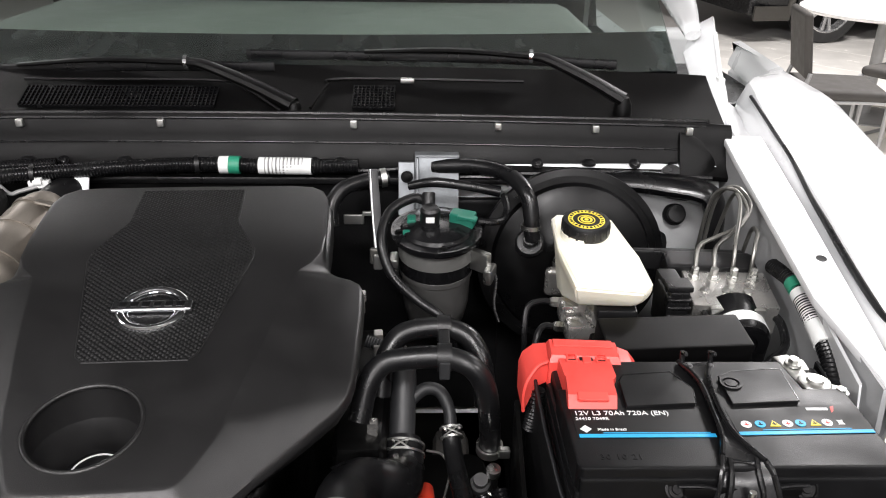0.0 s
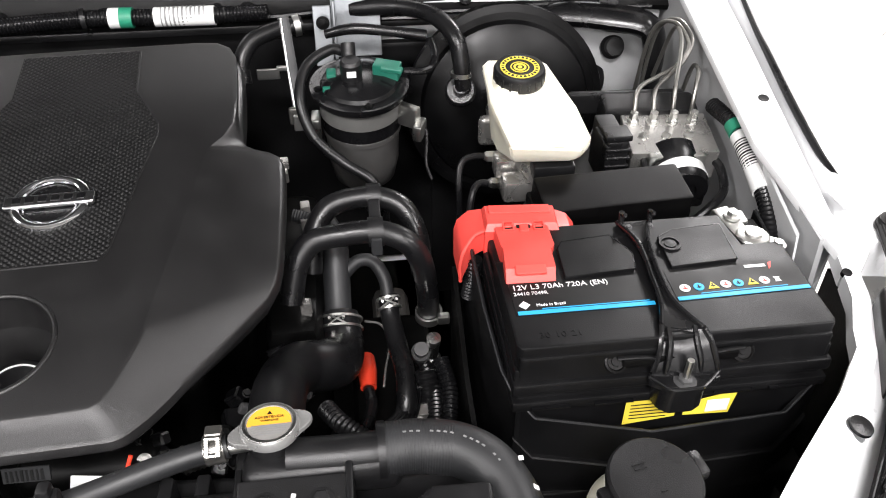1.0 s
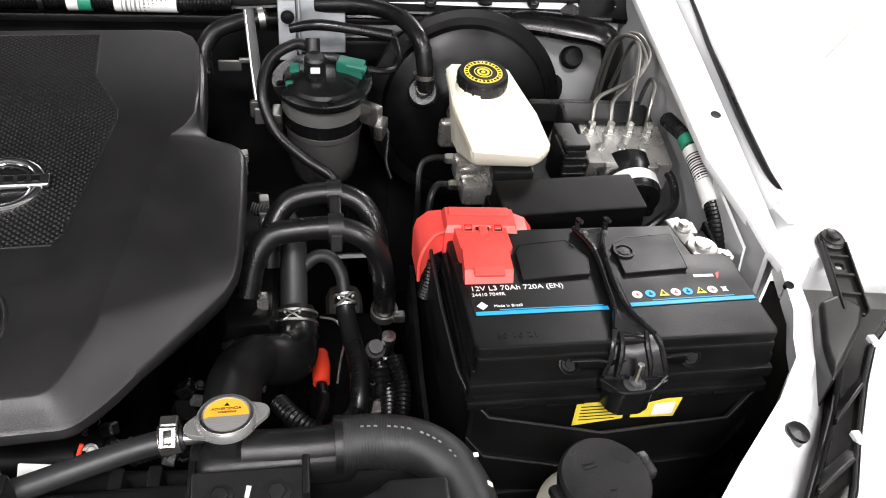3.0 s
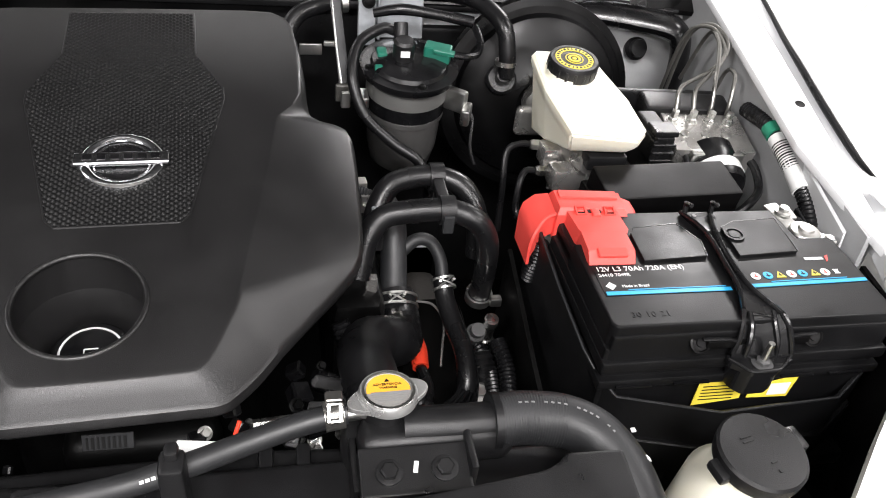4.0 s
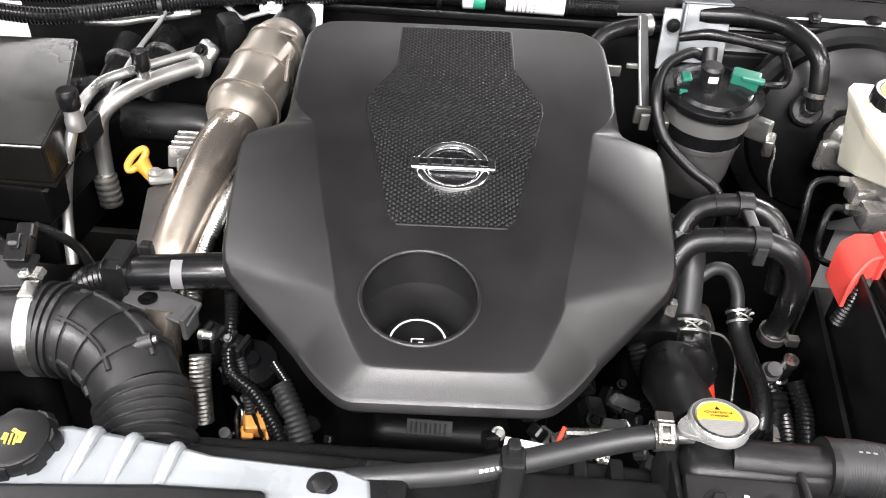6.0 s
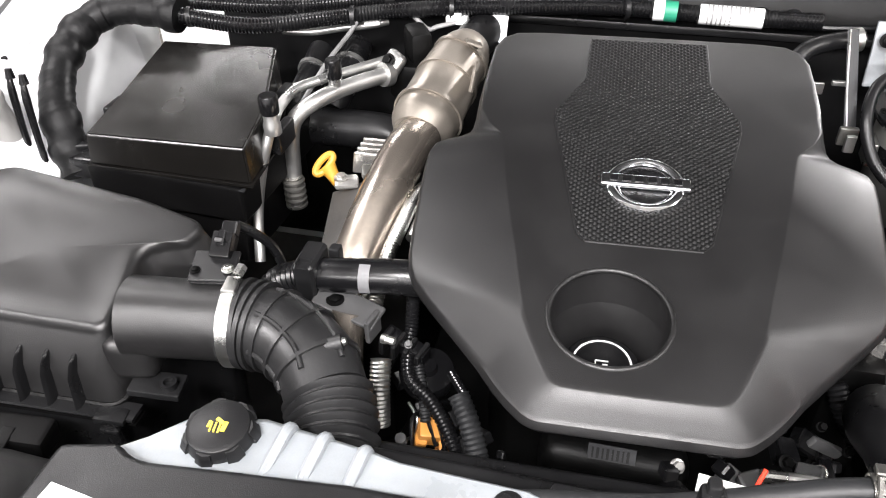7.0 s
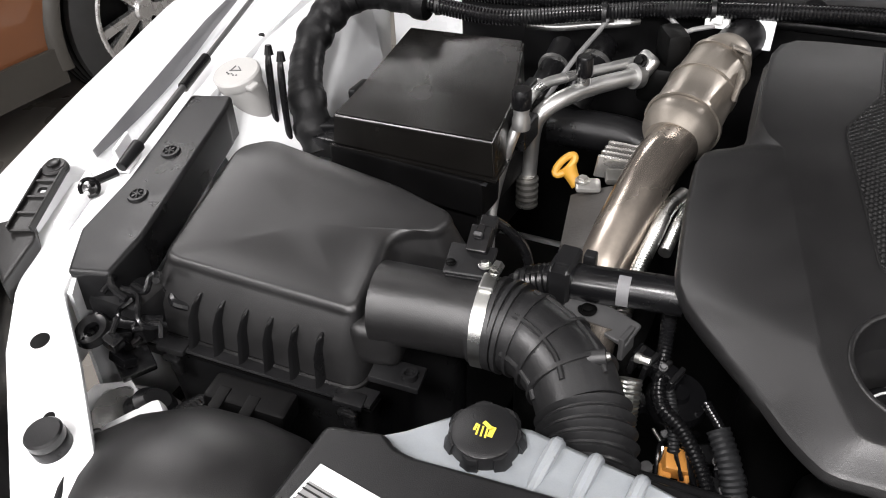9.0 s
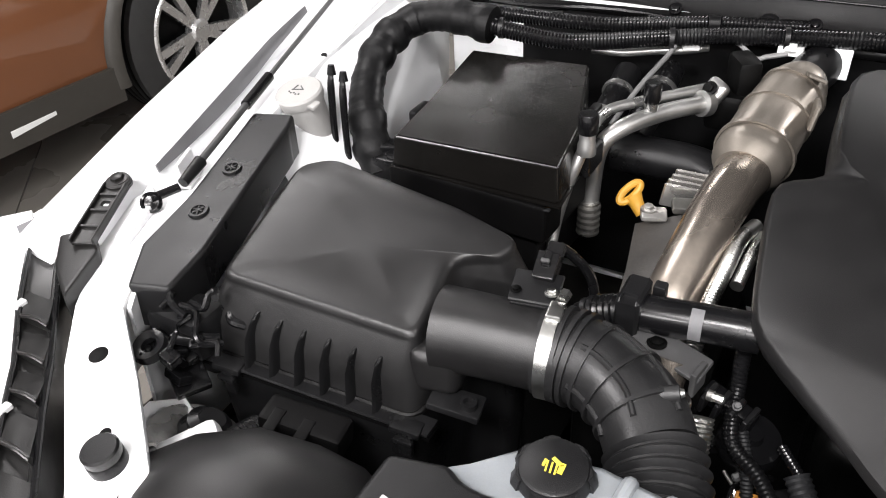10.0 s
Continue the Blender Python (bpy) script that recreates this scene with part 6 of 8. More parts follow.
for pts in ([(0.255, 0.745, 0.90), (0.27, 0.72, 0.905), (0.295, 0.70, 0.90)], [(0.36, 0.83, 0.88), (0.372, 0.78, 0.87), (0.365, 0.72, 0.86), (0.355, 0.68, 0.84)], [(0.205, 0.80, 0.94), (0.215, 0.785, 0.92), (0.235, 0.77, 0.89)]):
    solo("wire_loom", ribbed(pts, 0.0105, 0.005, 0.0015), RUBBER, "black corrugated wiring loom", "wiring", "looms")
solo("loom_wire", tube([(0.335, 0.765, 0.89), (0.325, 0.74, 0.885), (0.30, 0.72, 0.885), (0.28, 0.71, 0.88)], 0.003, 8), GLOSSY, "thin black loom wires", "wire", "loom wires")
solo("loom_wire", tube([(0.340, 0.76, 0.885), (0.332, 0.735, 0.88), (0.31, 0.713, 0.88), (0.288, 0.70, 0.875)], 0.003, 8), GLOSSY, "thin black loom wires", "wire", "loom wires")
side = thing("engine_brackets", "small bright brackets and studs on the engine's side", "bracket")
for c, s, t in (((0.262, 0.926, 0.998), (0.046, 0.005, 0.004), 4), ((0.24, 0.83, 0.965), (0.012, 0.01, 0.02), 0), ((0.35, 0.76, 0.86), (0.025, 0.02, 0.02), 0)):
    part("bracket", rbox(c, s, 0.002, 2, (0, 0, t)), ALLOY, side)
for c in ((0.182, 0.735, 0.945), (0.205, 0.72, 0.935), (0.365, 0.88, 0.985), (0.372, 0.80, 0.87)):
    part("stud", hexbolt(c, 0.0038, 0.008, (0.2, -0.5, 0.8), 1.25), DARK, side)
plug_row = [((0.241, 0.958, 1.004), (0.011, 0.012, 0.012)), ((0.242, 0.931, 0.998), (0.011, 0.010, 0.026)), ((0.216, 1.030, 1.020), (0.012, 0.014, 0.010)), ((0.217, 1.012, 1.014), (0.009, 0.010, 0.016))]
for c, size in plug_row:
    part("plug_body", rbox(c, size, 0.0016, 2, (8, 0, 6)), ALLOY, side)
part("bright_stud", lathe([(0.0085, 0), (0.0085, 0.016), (0.0062, 0.018), (0.0062, 0.040), (0.0080, 0.042), (0.0080, 0.052), (0, 0.053)], 18, pose(0.374, 0.822, 0.870, 10)), STEEL, side, "bright steel stud")
for k in range(3):
    part("thin_wire", tube([(0.350 + 0.004 * k, 0.800, 0.885), (0.346 + 0.003 * k, 0.760, 0.884 - 0.003 * k), (0.332 + 0.002 * k, 0.728 - 0.006 * k, 0.882), (0.310, 0.712 - 0.008 * k, 0.874)], 0.0022, 8), GLOSSY, side)
part("wire_tie", rbox((0.350, 0.772, 0.887), (0.014, 0.004, 0.006), 0.001, 1, (-10, 0, 8)), GLOSSY, side)
part("loop_wire", tube([(0.300, 0.870, 0.900), (0.318, 0.860, 0.902), (0.326, 0.835, 0.898), (0.320, 0.805, 0.890), (0.316, 0.785, 0.880)], 0.0014, 8), ALLOY, side)
part("woven_sleeve", ribbed([(0.228, 0.936, 1.010), (0.246, 0.932, 1.006), (0.262, 0.928, 0.996)], 0.0078, 0.003, 0.0012), RUBGREY, side)
part("support_arm", join(rbox((0.268, 0.885, 1.006), (0.034, 0.008, 0.003), 0.001, 1, (10, 0, 6)), rbox((0.250, 0.893, 0.998), (0.010, 0.014, 0.034), 0.002, 2)), ZINC, side)
part("flange", rbox((0.19, 0.728, 0.928), (0.040, 0.008, 0.012), 0.003, 2, (0, 35, 20)), GREYCAST, side)
# dark castings whose near-black stands in for shade beside the engine
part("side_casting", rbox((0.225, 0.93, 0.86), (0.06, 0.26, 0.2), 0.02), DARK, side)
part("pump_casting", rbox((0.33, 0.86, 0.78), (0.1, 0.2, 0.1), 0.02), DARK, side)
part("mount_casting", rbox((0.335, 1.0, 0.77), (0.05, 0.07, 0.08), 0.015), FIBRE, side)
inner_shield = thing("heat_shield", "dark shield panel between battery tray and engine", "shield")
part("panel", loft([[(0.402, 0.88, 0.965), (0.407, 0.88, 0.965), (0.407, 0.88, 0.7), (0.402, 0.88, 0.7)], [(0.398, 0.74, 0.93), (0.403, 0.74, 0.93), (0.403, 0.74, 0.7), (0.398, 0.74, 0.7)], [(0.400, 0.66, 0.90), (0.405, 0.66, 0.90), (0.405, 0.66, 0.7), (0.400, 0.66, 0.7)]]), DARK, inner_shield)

# black boots, a stud and studs' nuts low beside the battery
stack = thing("ribbed_boot", "black ribbed rubber boot on a bright fitting", "boot")
part("boot", ribbed([(0.362, 0.80, 0.885), (0.364, 0.78, 0.865), (0.365, 0.76, 0.85)], 0.017, 0.007, 0.003, 18), RUBBER, stack)
part("fitting", lathe([(0.011, 0), (0.011, 0.012), (0.008, 0.014), (0.008, 0.024), (0, 0.024)], 18, pose(0.360, 0.822, 0.888, 30)), GREYCAST, stack)
part("nut", hexbolt((0.350, 0.735, 0.872), 0.006, 0.008, (0, -0.4, 0.9)), STEEL, stack)
solo("wire_loom", ribbed([(0.380, 0.80, 0.90), (0.386, 0.77, 0.885), (0.380, 0.73, 0.87), (0.372, 0.69, 0.85)], 0.010, 0.005, 0.0015), GLOSSY, "black corrugated wiring loom", "wiring", "looms")
for k in range(3):
    solo("loom_wire", tube([(0.352 - 0.004 * k, 0.79, 0.888), (0.345 - 0.004 * k, 0.755, 0.886), (0.322 - 0.006 * k, 0.725, 0.884), (0.298 - 0.006 * k, 0.70, 0.876)], 0.0024, 8), GLOSSY, "thin black loom wires", "wire", "loom wires")

# ---- radiator top ----
neck = thing("filler_neck", "black radiator filler neck with a silver pressure cap", "filler neck")
part("housing", join(rbox((0.262, 0.590, 1.012), (0.125, 0.036, 0.036), 0.012, 3), lathe([(0.019, 0), (0.019, 0.038), (0, 0.038)], 28, pose(0.223, 0.606, 1.005, -4)), rbox((0.215, 0.603, 0.985), (0.05, 0.05, 0.05), 0.01)), BLACK, neck)
part("pipe", tube([(0.235, 0.594, 1.022), (0.28, 0.593, 1.022), (0.325, 0.594, 1.022)], 0.0165, 18), BLACK, neck)
RC = pose(0.224, 0.606, 1.044, -4, 0, 1) @ Matrix.Scale(0.85, 4)
cap_outline = []
for i in range(72):
    a = 2 * math.pi * i / 72
    wing = max(0.0, math.cos(2 * (a - 0.26))) ** 3
    cap_outline.append(((0.0268 + 0.0125 * wing) * math.cos(a), (0.0268 + 0.0125 * wing) * math.sin(a)))
cap = part("cap", join(prism(cap_outline, 0.0005, 0.0055, 0.0018, 2, m=RC), lathe([(0.0275, 0.004), (0.027, 0.008), (0.0255, 0.0105), (0.022, 0.0105), (0.0215, 0.0095), (0, 0.0095)], 40, RC)), CAPMETAL, neck, "silver pressure cap")
RL = RC @ Matrix.Diagonal((0.99, 0.99, 1, 1))
disc = lathe([(0.0205, 0.0095), (0.0205, 0.0101), (0, 0.0101)], 40, RL)
part("rim_bead", ring(RC @ Vector((0, 0, 0.0104)), RC.to_3x3() @ Vector((0, 0, 1)), 0.0184, 0.0022, 0.0016, 40), STEEL, cap, "bright rolled rim")
part("grey_half", disc, PRINTM, cap)
half_disc = prism([(0.0203 * math.cos(radians(a)), 0.0203 * math.sin(radians(a))) for a in range(-4, 190, 12)], 0.0099, 0.0105, 0, m=RL)
part("amber_half", half_disc, material("amber_label", (0.74, 0.36, 0.035), 0.5, vary=0.1, spec=0.25), cap, "amber warning label")
part("warning_text", words("ADVERTENCIA", 0.0040, RL @ pose(-0.0135, 0.0058, 0.0106)), PRINTK, cap)
part("warning_text", words("WARNING", 0.0034, RL @ pose(-0.0080, 0.0018, 0.0106)), PRINTK, cap)
part("triangle", prism([(-0.0024, 0.0106), (0.0024, 0.0106), (0.0, 0.0146)], 0.0104, 0.0109, 0, m=RL), PRINTK, cap)
part("fine_print", bars([(-0.0165, -0.0025, 0.033, 0.0010), (-0.0165, -0.0052, 0.033, 0.0010), (-0.016, -0.0079, 0.032, 0.0010), (-0.014, -0.0106, 0.028, 0.0010), (-0.0115, -0.0133, 0.023, 0.0010)], RL @ pose(0, 0, 0.0102)), PRINTG, cap)
part("spout", tube([(0.206, 0.600, 1.038), (0.186, 0.598, 1.038)], 0.006, 12), STEEL, neck)
overflow = thing("overflow_hose", "dusty grey overflow hose to the coolant tank", "hose")
part("hose", tube([(0.192, 0.598, 1.040), (0.160, 0.594, 1.036), (0.123, 0.586, 1.030), (0.075, 0.572, 1.025), (0.03, 0.562, 1.02), (-0.04, 0.553, 1.015), (-0.09, 0.545, 1.01)], 0.0092, 16), RUBGREY, overflow)
part("printed_mark", bars([(0, 0, 0.003, 0.0025), (0.004, 0, 0.003, 0.0025), (0.008, 0, 0.003, 0.0025), (0.013, 0, 0.003, 0.0025), (0.017, 0, 0.003, 0.0025)], frame_of((0.046, 0.5575, 1.0295), (1, 0.25, 0.1), (0, -0.55, 0.83))), PRINTW, overflow)
part("spring_clip", join(ring((0.182, 0.597, 1.0395), (1, 0.1, 0.1), 0.0097, 0.0020, 0.015), cut(rbox((0.182, 0.590, 1.0500), (0.013, 0.016, 0.003), 0.0008, 1, (35, 0, 0)), rbox((0.182, 0.590, 1.0500), (0.006, 0.011, 0.02), 0, turn=(35, 0, 0))), rbox((0.182, 0.603, 1.0520), (0.013, 0.010, 0.006), 0.001, 1)), PIPESTEEL, overflow, "dull spring clip")
upper = thing("radiator_hose", "ribbed dusty rubber radiator hose bending forwards", "hose", "radiator hoses")
hose_path = [(0.306, 0.594, 1.022), (0.335, 0.595, 1.022), (0.366, 0.590, 1.021), (0.390, 0.575, 1.018), (0.405, 0.552, 1.010), (0.412, 0.525, 1.0), (0.415, 0.49, 0.985)]
part("hose", tube(hose_path, 0.0215, 26), RUBGREY, upper)
part("ribbed_cuff", ribbed(hose_path[:3], 0.0219, 0.0022, 0.0003, 26), RUBGREY, upper)
part("collar", ring((0.309, 0.594, 1.022), (1, 0, 0), 0.0216, 0.0016, 0.006), RUBBER, upper)
marks = []
for i, p in enumerate(resample(spline(hose_path, 8), 0.0052)[4:20]):
    if i % 5 != 3:
        marks.append(rbox(p + Vector((0.0, -0.002, 0.0216)), (0.0028, 0.0015, 0.0006), 0, turn=(0, 0, -i * 4)))
part("printed_mark", join(*marks), PRINTG, upper)
part("paint_dot", join(rbox((0.4145, 0.565, 1.0345), (0.004, 0.004, 0.001), 0.0003), rbox((0.4235, 0.546, 1.0225), (0.006, 0.004, 0.001), 0.0003, 1, (0, 45, 0))), PRINTW, upper)
mount = thing("radiator_bracket", "black bracket with two flange bolts on the radiator", "bracket")
part("plate", rbox((0.240, 0.556, 1.018), (0.085, 0.04, 0.010), 0.003, 2, (14, 0, 0)), BLACK, mount)
part("gusset", rbox((0.283, 0.575, 1.012), (0.006, 0.06, 0.04), 0.002), BLACK, mount)
part("gusset", rbox((0.196, 0.57, 1.0), (0.006, 0.05, 0.03), 0.002), BLACK, mount)
for x in (0.2195, 0.2615):
    part("bolt", hexbolt((x, 0.553, 1.0225), 0.0068, 0.007, (0, -0.25, 1)), BLACK, mount)
part("paint_mark", rbox((0.2400, 0.5555, 1.0240), (0.0035, 0.009, 0.0008), 0, turn=(14, 0, -12)), PRINTW, mount)
rad = thing("radiator", "black radiator top and fan shroud along the front", "radiator")
part("top_tank", rbox((0.08, 0.565, 0.965), (0.66, 0.06, 0.05), 0.008, 3), BLACK, rad)
part("front_cover", prism([(0.130, 0.30), (0.375, 0.30), (0.382, 0.46), (0.384, 0.527), (0.341, 0.528), (0.330, 0.519), (0.318, 0.515), (0.246, 0.506), (0.187, 0.501), (0.130, 0.497)], 1.030, 1.066, 0.004, 2, 0.05, 0.52), BLACK, rad)
part("front_cover", prism([(-0.10, 0.40), (0.125, 0.40), (0.125, 0.540), (0.085, 0.550), (-0.10, 0.55)], 0.965, 0.985, 0.005, 2, 0.12, 0.5), BLACK, rad)
part("shroud", prism([(-0.34, 0.55), (0.42, 0.56), (0.40, 0.62), (0.12, 0.64), (-0.2, 0.63), (-0.34, 0.6)], 0.86, 0.955, 0.01, 3), BLACK, rad)
for x in (0.13, 0.16):
    part("rib", rbox((x, 0.59, 0.965), (0.012, 0.06, 0.03), 0.003), BLACK, rad)
part("upright", join(rbox((0.069, 0.557, 1.015), (0.018, 0.022, 0.075), 0.004), rbox((0.0690, 0.562, 1.053), (0.010, 0.012, 0.014), 0.003)), BLACK, rad)
solo("white_tag", rbox((0.083, 0.598, 1.008), (0.036, 0.003, 0.014), 0.0006, 1, (-42, 0, -8)), LABEL, "white paper tag behind the overflow hose", "tag")
solo("red_wire", tube([(0.107, 0.604, 1.010), (0.112, 0.612, 1.022)], 0.0018, 8), ORANGE, "short red wire end by the white tag", "wire")
sticker = thing("engine_sticker", "grey coded sticker below the cover", "sticker")
part("paper", rbox((0.004, 0.650, 0.962), (0.040, 0.002, 0.014), 0.0003, 1, (-25, 0, 0)), RUBGREY, sticker)
part("code", join(*[rbox((-0.012 + 0.0042 * i, 0.6488, 0.9622), (0.0016 + 0.0008 * (i % 2), 0.001, 0.010), 0, turn=(-25, 0, 0)) for i in range(8)]), PRINTK, sticker)

# washer tank at the corner
washer = thing("washer_reservoir", "white washer reservoir with a broad black cap", "reservoir")
part("neck", lathe([(0.05, -0.2), (0.045, -0.05), (0.034, -0.035), (0.033, -0.006), (0, -0.006)], 36, pose(0.510, 0.533, 1.032, 4)), MILKY, washer)
part("tank", rbox((0.53, 0.50, 0.86), (0.16, 0.11, 0.16), 0.02, 3), MILKY, washer)
WC = pose(0.510, 0.533, 1.030, 4, 0, 12)
part("cap", join(lathe([(0.0355, -0.006), (0.0365, 0.0), (0.0365, 0.007), (0.0345, 0.0095), (0.0, 0.0105)], 48, WC), moved(rbox((0.0385, 0.004, 0.0), (0.014, 0.022, 0.012), 0.003), WC), moved(rbox((-0.0385, 0.0, -0.003), (0.010, 0.020, 0.010), 0.003), WC)), BLACK, washer, "black snap cap")
part("cap_marks", moved(join(rbox((-0.008, 0.014, 0.0106), (0.010, 0.0012, 0.0006), 0), rbox((-0.008, 0.010, 0.0106), (0.010, 0.0012, 0.0006), 0), rbox((0.0, -0.012, 0.0108), (0.005, 0.0012, 0.0006), 0), rbox((0.0, -0.02, 0.0106), (0.002, 0.003, 0.0006), 0)), WC), BLACK, washer)
part("front_panel", rbox((0.50, 0.44, 0.88), (0.2, 0.02, 0.22), 0.006), PRIMER, truck)


# ---- coolant tank ----
cool = thing("coolant_reservoir", "milky coolant reservoir with a ribbed black cap", "reservoir")
CT = [(-0.375, 0.47), (-0.03, 0.47), (-0.022, 0.50), (-0.03, 0.548), (-0.05, 0.556), (-0.15, 0.560), (-0.175, 0.566), (-0.265, 0.578), (-0.325, 0.566), (-0.352, 0.535), (-0.372, 0.515)]
part("tank", loft([[(x, y, 0.86) for x, y in CT], [(x, y, 1.012) for x, y in CT], [(-0.2 + (x + 0.2) * 0.985, 0.53 + (y - 0.53) * 0.90, 1.0225) for x, y in CT], [(-0.2 + (x + 0.2) * 0.96, 0.53 + (y - 0.53) * 0.75, 1.026) for x, y in CT]]), COOLTANK, cool, angle=60)
part("seam", sweep([Vector((x, y, 1.004)) for x, y in CT[3:]], [0.003] * len(CT[3:]), 8, (1, 0.6)), COOLTANK, cool)
for x, y in ((-0.242, 0.566), (-0.212, 0.563), (-0.178, 0.558)):
    part("moulded_rib", tube([(x - 0.006, y - 0.06, 1.018), (x - 0.002, y - 0.02, 1.026), (x, y, 1.026), (x + 0.001, y + 0.004, 1.005)], 0.0055, 10), COOLTANK, cool)
CC = pose(-0.291, 0.549, 1.016, 6) @ Matrix.Scale(1.2, 4)
knob = part("cap", lathe([(0.0215, -0.006), (0.0225, 0.0), (0.0225, 0.014), (0.020, 0.019), (0.017, 0.0205), (0.0, 0.0205)], 40, CC), BLACK, cool, "black ribbed screw cap")
for i in range(7):
    a = 2 * math.pi * i / 7 + 0.2
    part("lobe", moved(loft([[(r0 * math.cos(a + da), r0 * math.sin(a + da), z) for r0, da in ((0.018, -0.3), (0.0245, -0.24), (0.0258, 0.0), (0.0245, 0.24), (0.018, 0.3))] for z in (-0.006, 0.012)] + [[(r0 * math.cos(a + da), r0 * math.sin(a + da), 0.018) for r0, da in ((0.016, -0.3), (0.0215, -0.22), (0.0225, 0.0), (0.0215, 0.22), (0.016, 0.3))]]), CC), BLACK, knob)
mark = [rbox((-0.004 + 0.0035 * i, -0.003, 0.0208), (0.0014, 0.009, 0.0006), 0, turn=(0, 0, 8)) for i in range(3)]
mark += [rbox((0.0022, 0.003, 0.0208), (0.010, 0.003, 0.0006), 0, turn=(0, 0, -25)), rbox((0.0065, -0.001, 0.0208), (0.004, 0.009, 0.0006), 0), rbox((-0.0065, -0.001, 0.0208), (0.002, 0.006, 0.0006), 0)]
part("hot_symbol", moved(join(*mark), CC @ Matrix.Diagonal((0.8, 0.8, 1, 1))), PRINTY, knob, "yellow hot-water symbol")
part("bolt", hexbolt((-0.0655, 0.537, 1.0245), 0.0075, 0.006, (0, -0.1, 1)), BLACK, cool)
part("mount_end", rbox((-0.022, 0.545, 1.005), (0.035, 0.045, 0.035), 0.005), BLACK, cool)

panel = thing("front_shroud_panel", "black plastic shroud panel with a white warning sticker", "shroud panel")
part("plate", prism([(-0.415, 0.30), (-0.10, 0.30), (-0.10, 0.522), (-0.176, 0.520), (-0.255, 0.513), (-0.328, 0.506), (-0.341, 0.508), (-0.356, 0.516), (-0.400, 0.506), (-0.403, 0.43)], 1.0, 1.038, 0.006, 3, 0.05, 0.48), BLACK, panel)
SK = frame_of((-0.380, 0.474, 1.0395), (0.99, -0.14, 0), (0, -0.05, 1))
part("sticker", moved(rbox((0.07, -0.037, 0.0), (0.145, 0.07, 0.0008), 0), SK), LABEL, panel, "white warning sticker")
part("sticker_field", moved(rbox((0.07, -0.043, 0.0008), (0.139, 0.052, 0.0006), 0), SK), PRINTG, panel, "grey field of the sticker")
part("sticker_print", bars([(0.0, -0.0195, 0.13, 0.0012), (0.0, -0.0235, 0.12, 0.0014), (0.0, -0.0285, 0.13, 0.0014), (0.0, -0.033, 0.10, 0.0014), (0.0, -0.041, 0.13, 0.0014), (0.0, -0.047, 0.12, 0.0014)], SK @ pose(0, 0, 0.0014)), PRINTK, panel)

duct = thing("intake_duct", "smooth black intake duct curving in from the front", "air duct")
rings = []
for (x, y, z, w, h) in [(-0.605, 0.395, 0.925, 0.06, 0.03), (-0.585, 0.410, 0.945, 0.075, 0.042), (-0.545, 0.43, 0.958, 0.08, 0.052), (-0.50, 0.455, 0.962, 0.08, 0.054), (-0.455, 0.475, 0.955, 0.07, 0.050), (-0.425, 0.495, 0.94, 0.055, 0.045), (-0.41, 0.505, 0.92, 0.045, 0.03)]:
    d = Vector((0.85, 0.5, 0)).normalized()
    nrm = Vector((-d.y, d.x, 0))
    rings.append([Vector((x, y, z)) + nrm * (w * math.cos(a)) + Vector((0, 0, 1)) * (h * math.sin(a)) for a in [2 * math.pi * k / 28 for k in range(28)]])
part("shell", loft(rings), COVER, duct)
part("flange", sweep([p + Vector((0, 0, 0.001)) for p in rings[1][2:14]], [0.004] * 12, 8), BLACK, duct)
part("lug", join(rbox((-0.614, 0.432, 0.952), (0.042, 0.024, 0.008), 0.005, 2, (0, 0, 32)), hexbolt((-0.620, 0.428, 0.956), 0.0055, 0.005)), BLACK, duct)
part("mount_lip", sweep([Vector(p) for p in ((-0.614, 0.432, 0.955), (-0.611, 0.457, 0.955), (-0.603, 0.485, 0.955))], [0.0035] * 3, 8), BLACK, duct)

# ---- air cleaner ----
airbox = thing("air_filter_box", "black plastic air filter box with ribbed sides", "air filter box")
TOP = [(-0.676, 0.630, 1.034), (-0.462, 0.648, 1.004), (-0.466, 0.70, 1.020), (-0.472, 0.738, 1.034), (-0.452, 0.753, 1.036), (-0.430, 0.760, 1.038), (-0.424, 0.788, 1.047), (-0.50, 0.802, 1.056), (-0.66, 0.808, 1.066), (-0.69, 0.785, 1.064)]
MID = [(-0.684, 0.606, 0.985), (-0.462, 0.634, 0.962), (-0.456, 0.67, 0.972), (-0.456, 0.73, 0.982), (-0.436, 0.746, 0.985), (-0.412, 0.756, 0.99), (-0.408, 0.79, 1.0), (-0.49, 0.815, 1.0), (-0.66, 0.822, 1.0), (-0.702, 0.79, 1.0)]
LOW = [(x - 0.004 * (1 if x < -0.55 else -1), y - 0.006, z - 0.035) for x, y, z in MID]


def rounded(ring, r=0.02, n=4):
    """Rounds the corners of a closed outline."""
    out = []
    k = len(ring)
    for i in range(k):
        a, b, c = Vector(ring[i - 1]), Vector(ring[i]), Vector(ring[(i + 1) % k])
        ra = min(r, (a - b).length * 0.45)
        rc = min(r, (c - b).length * 0.45)
        p, q = b + (a - b).normalized() * ra, b + (c - b).normalized() * rc
        for j in range(n + 1):
            t = j / n
            out.append((1 - t) ** 2 * p + 2 * t * (1 - t) * b + t * t * q)
    return out


cen = Vector((-0.555, 0.715, 1.04))
r_top, r_mid, r_low = rounded(TOP, 0.014), rounded(MID, 0.016), rounded(LOW, 0.016)
lid_plane = np.linalg.lstsq(np.array([(x, y, 1.0) for x, y, z in TOP]), np.array([z for x, y, z in TOP]), rcond=None)[0]
r_top = [Vector((p.x, p.y, float(lid_plane @ np.array((p.x, p.y, 1.0))))) for p in r_top]
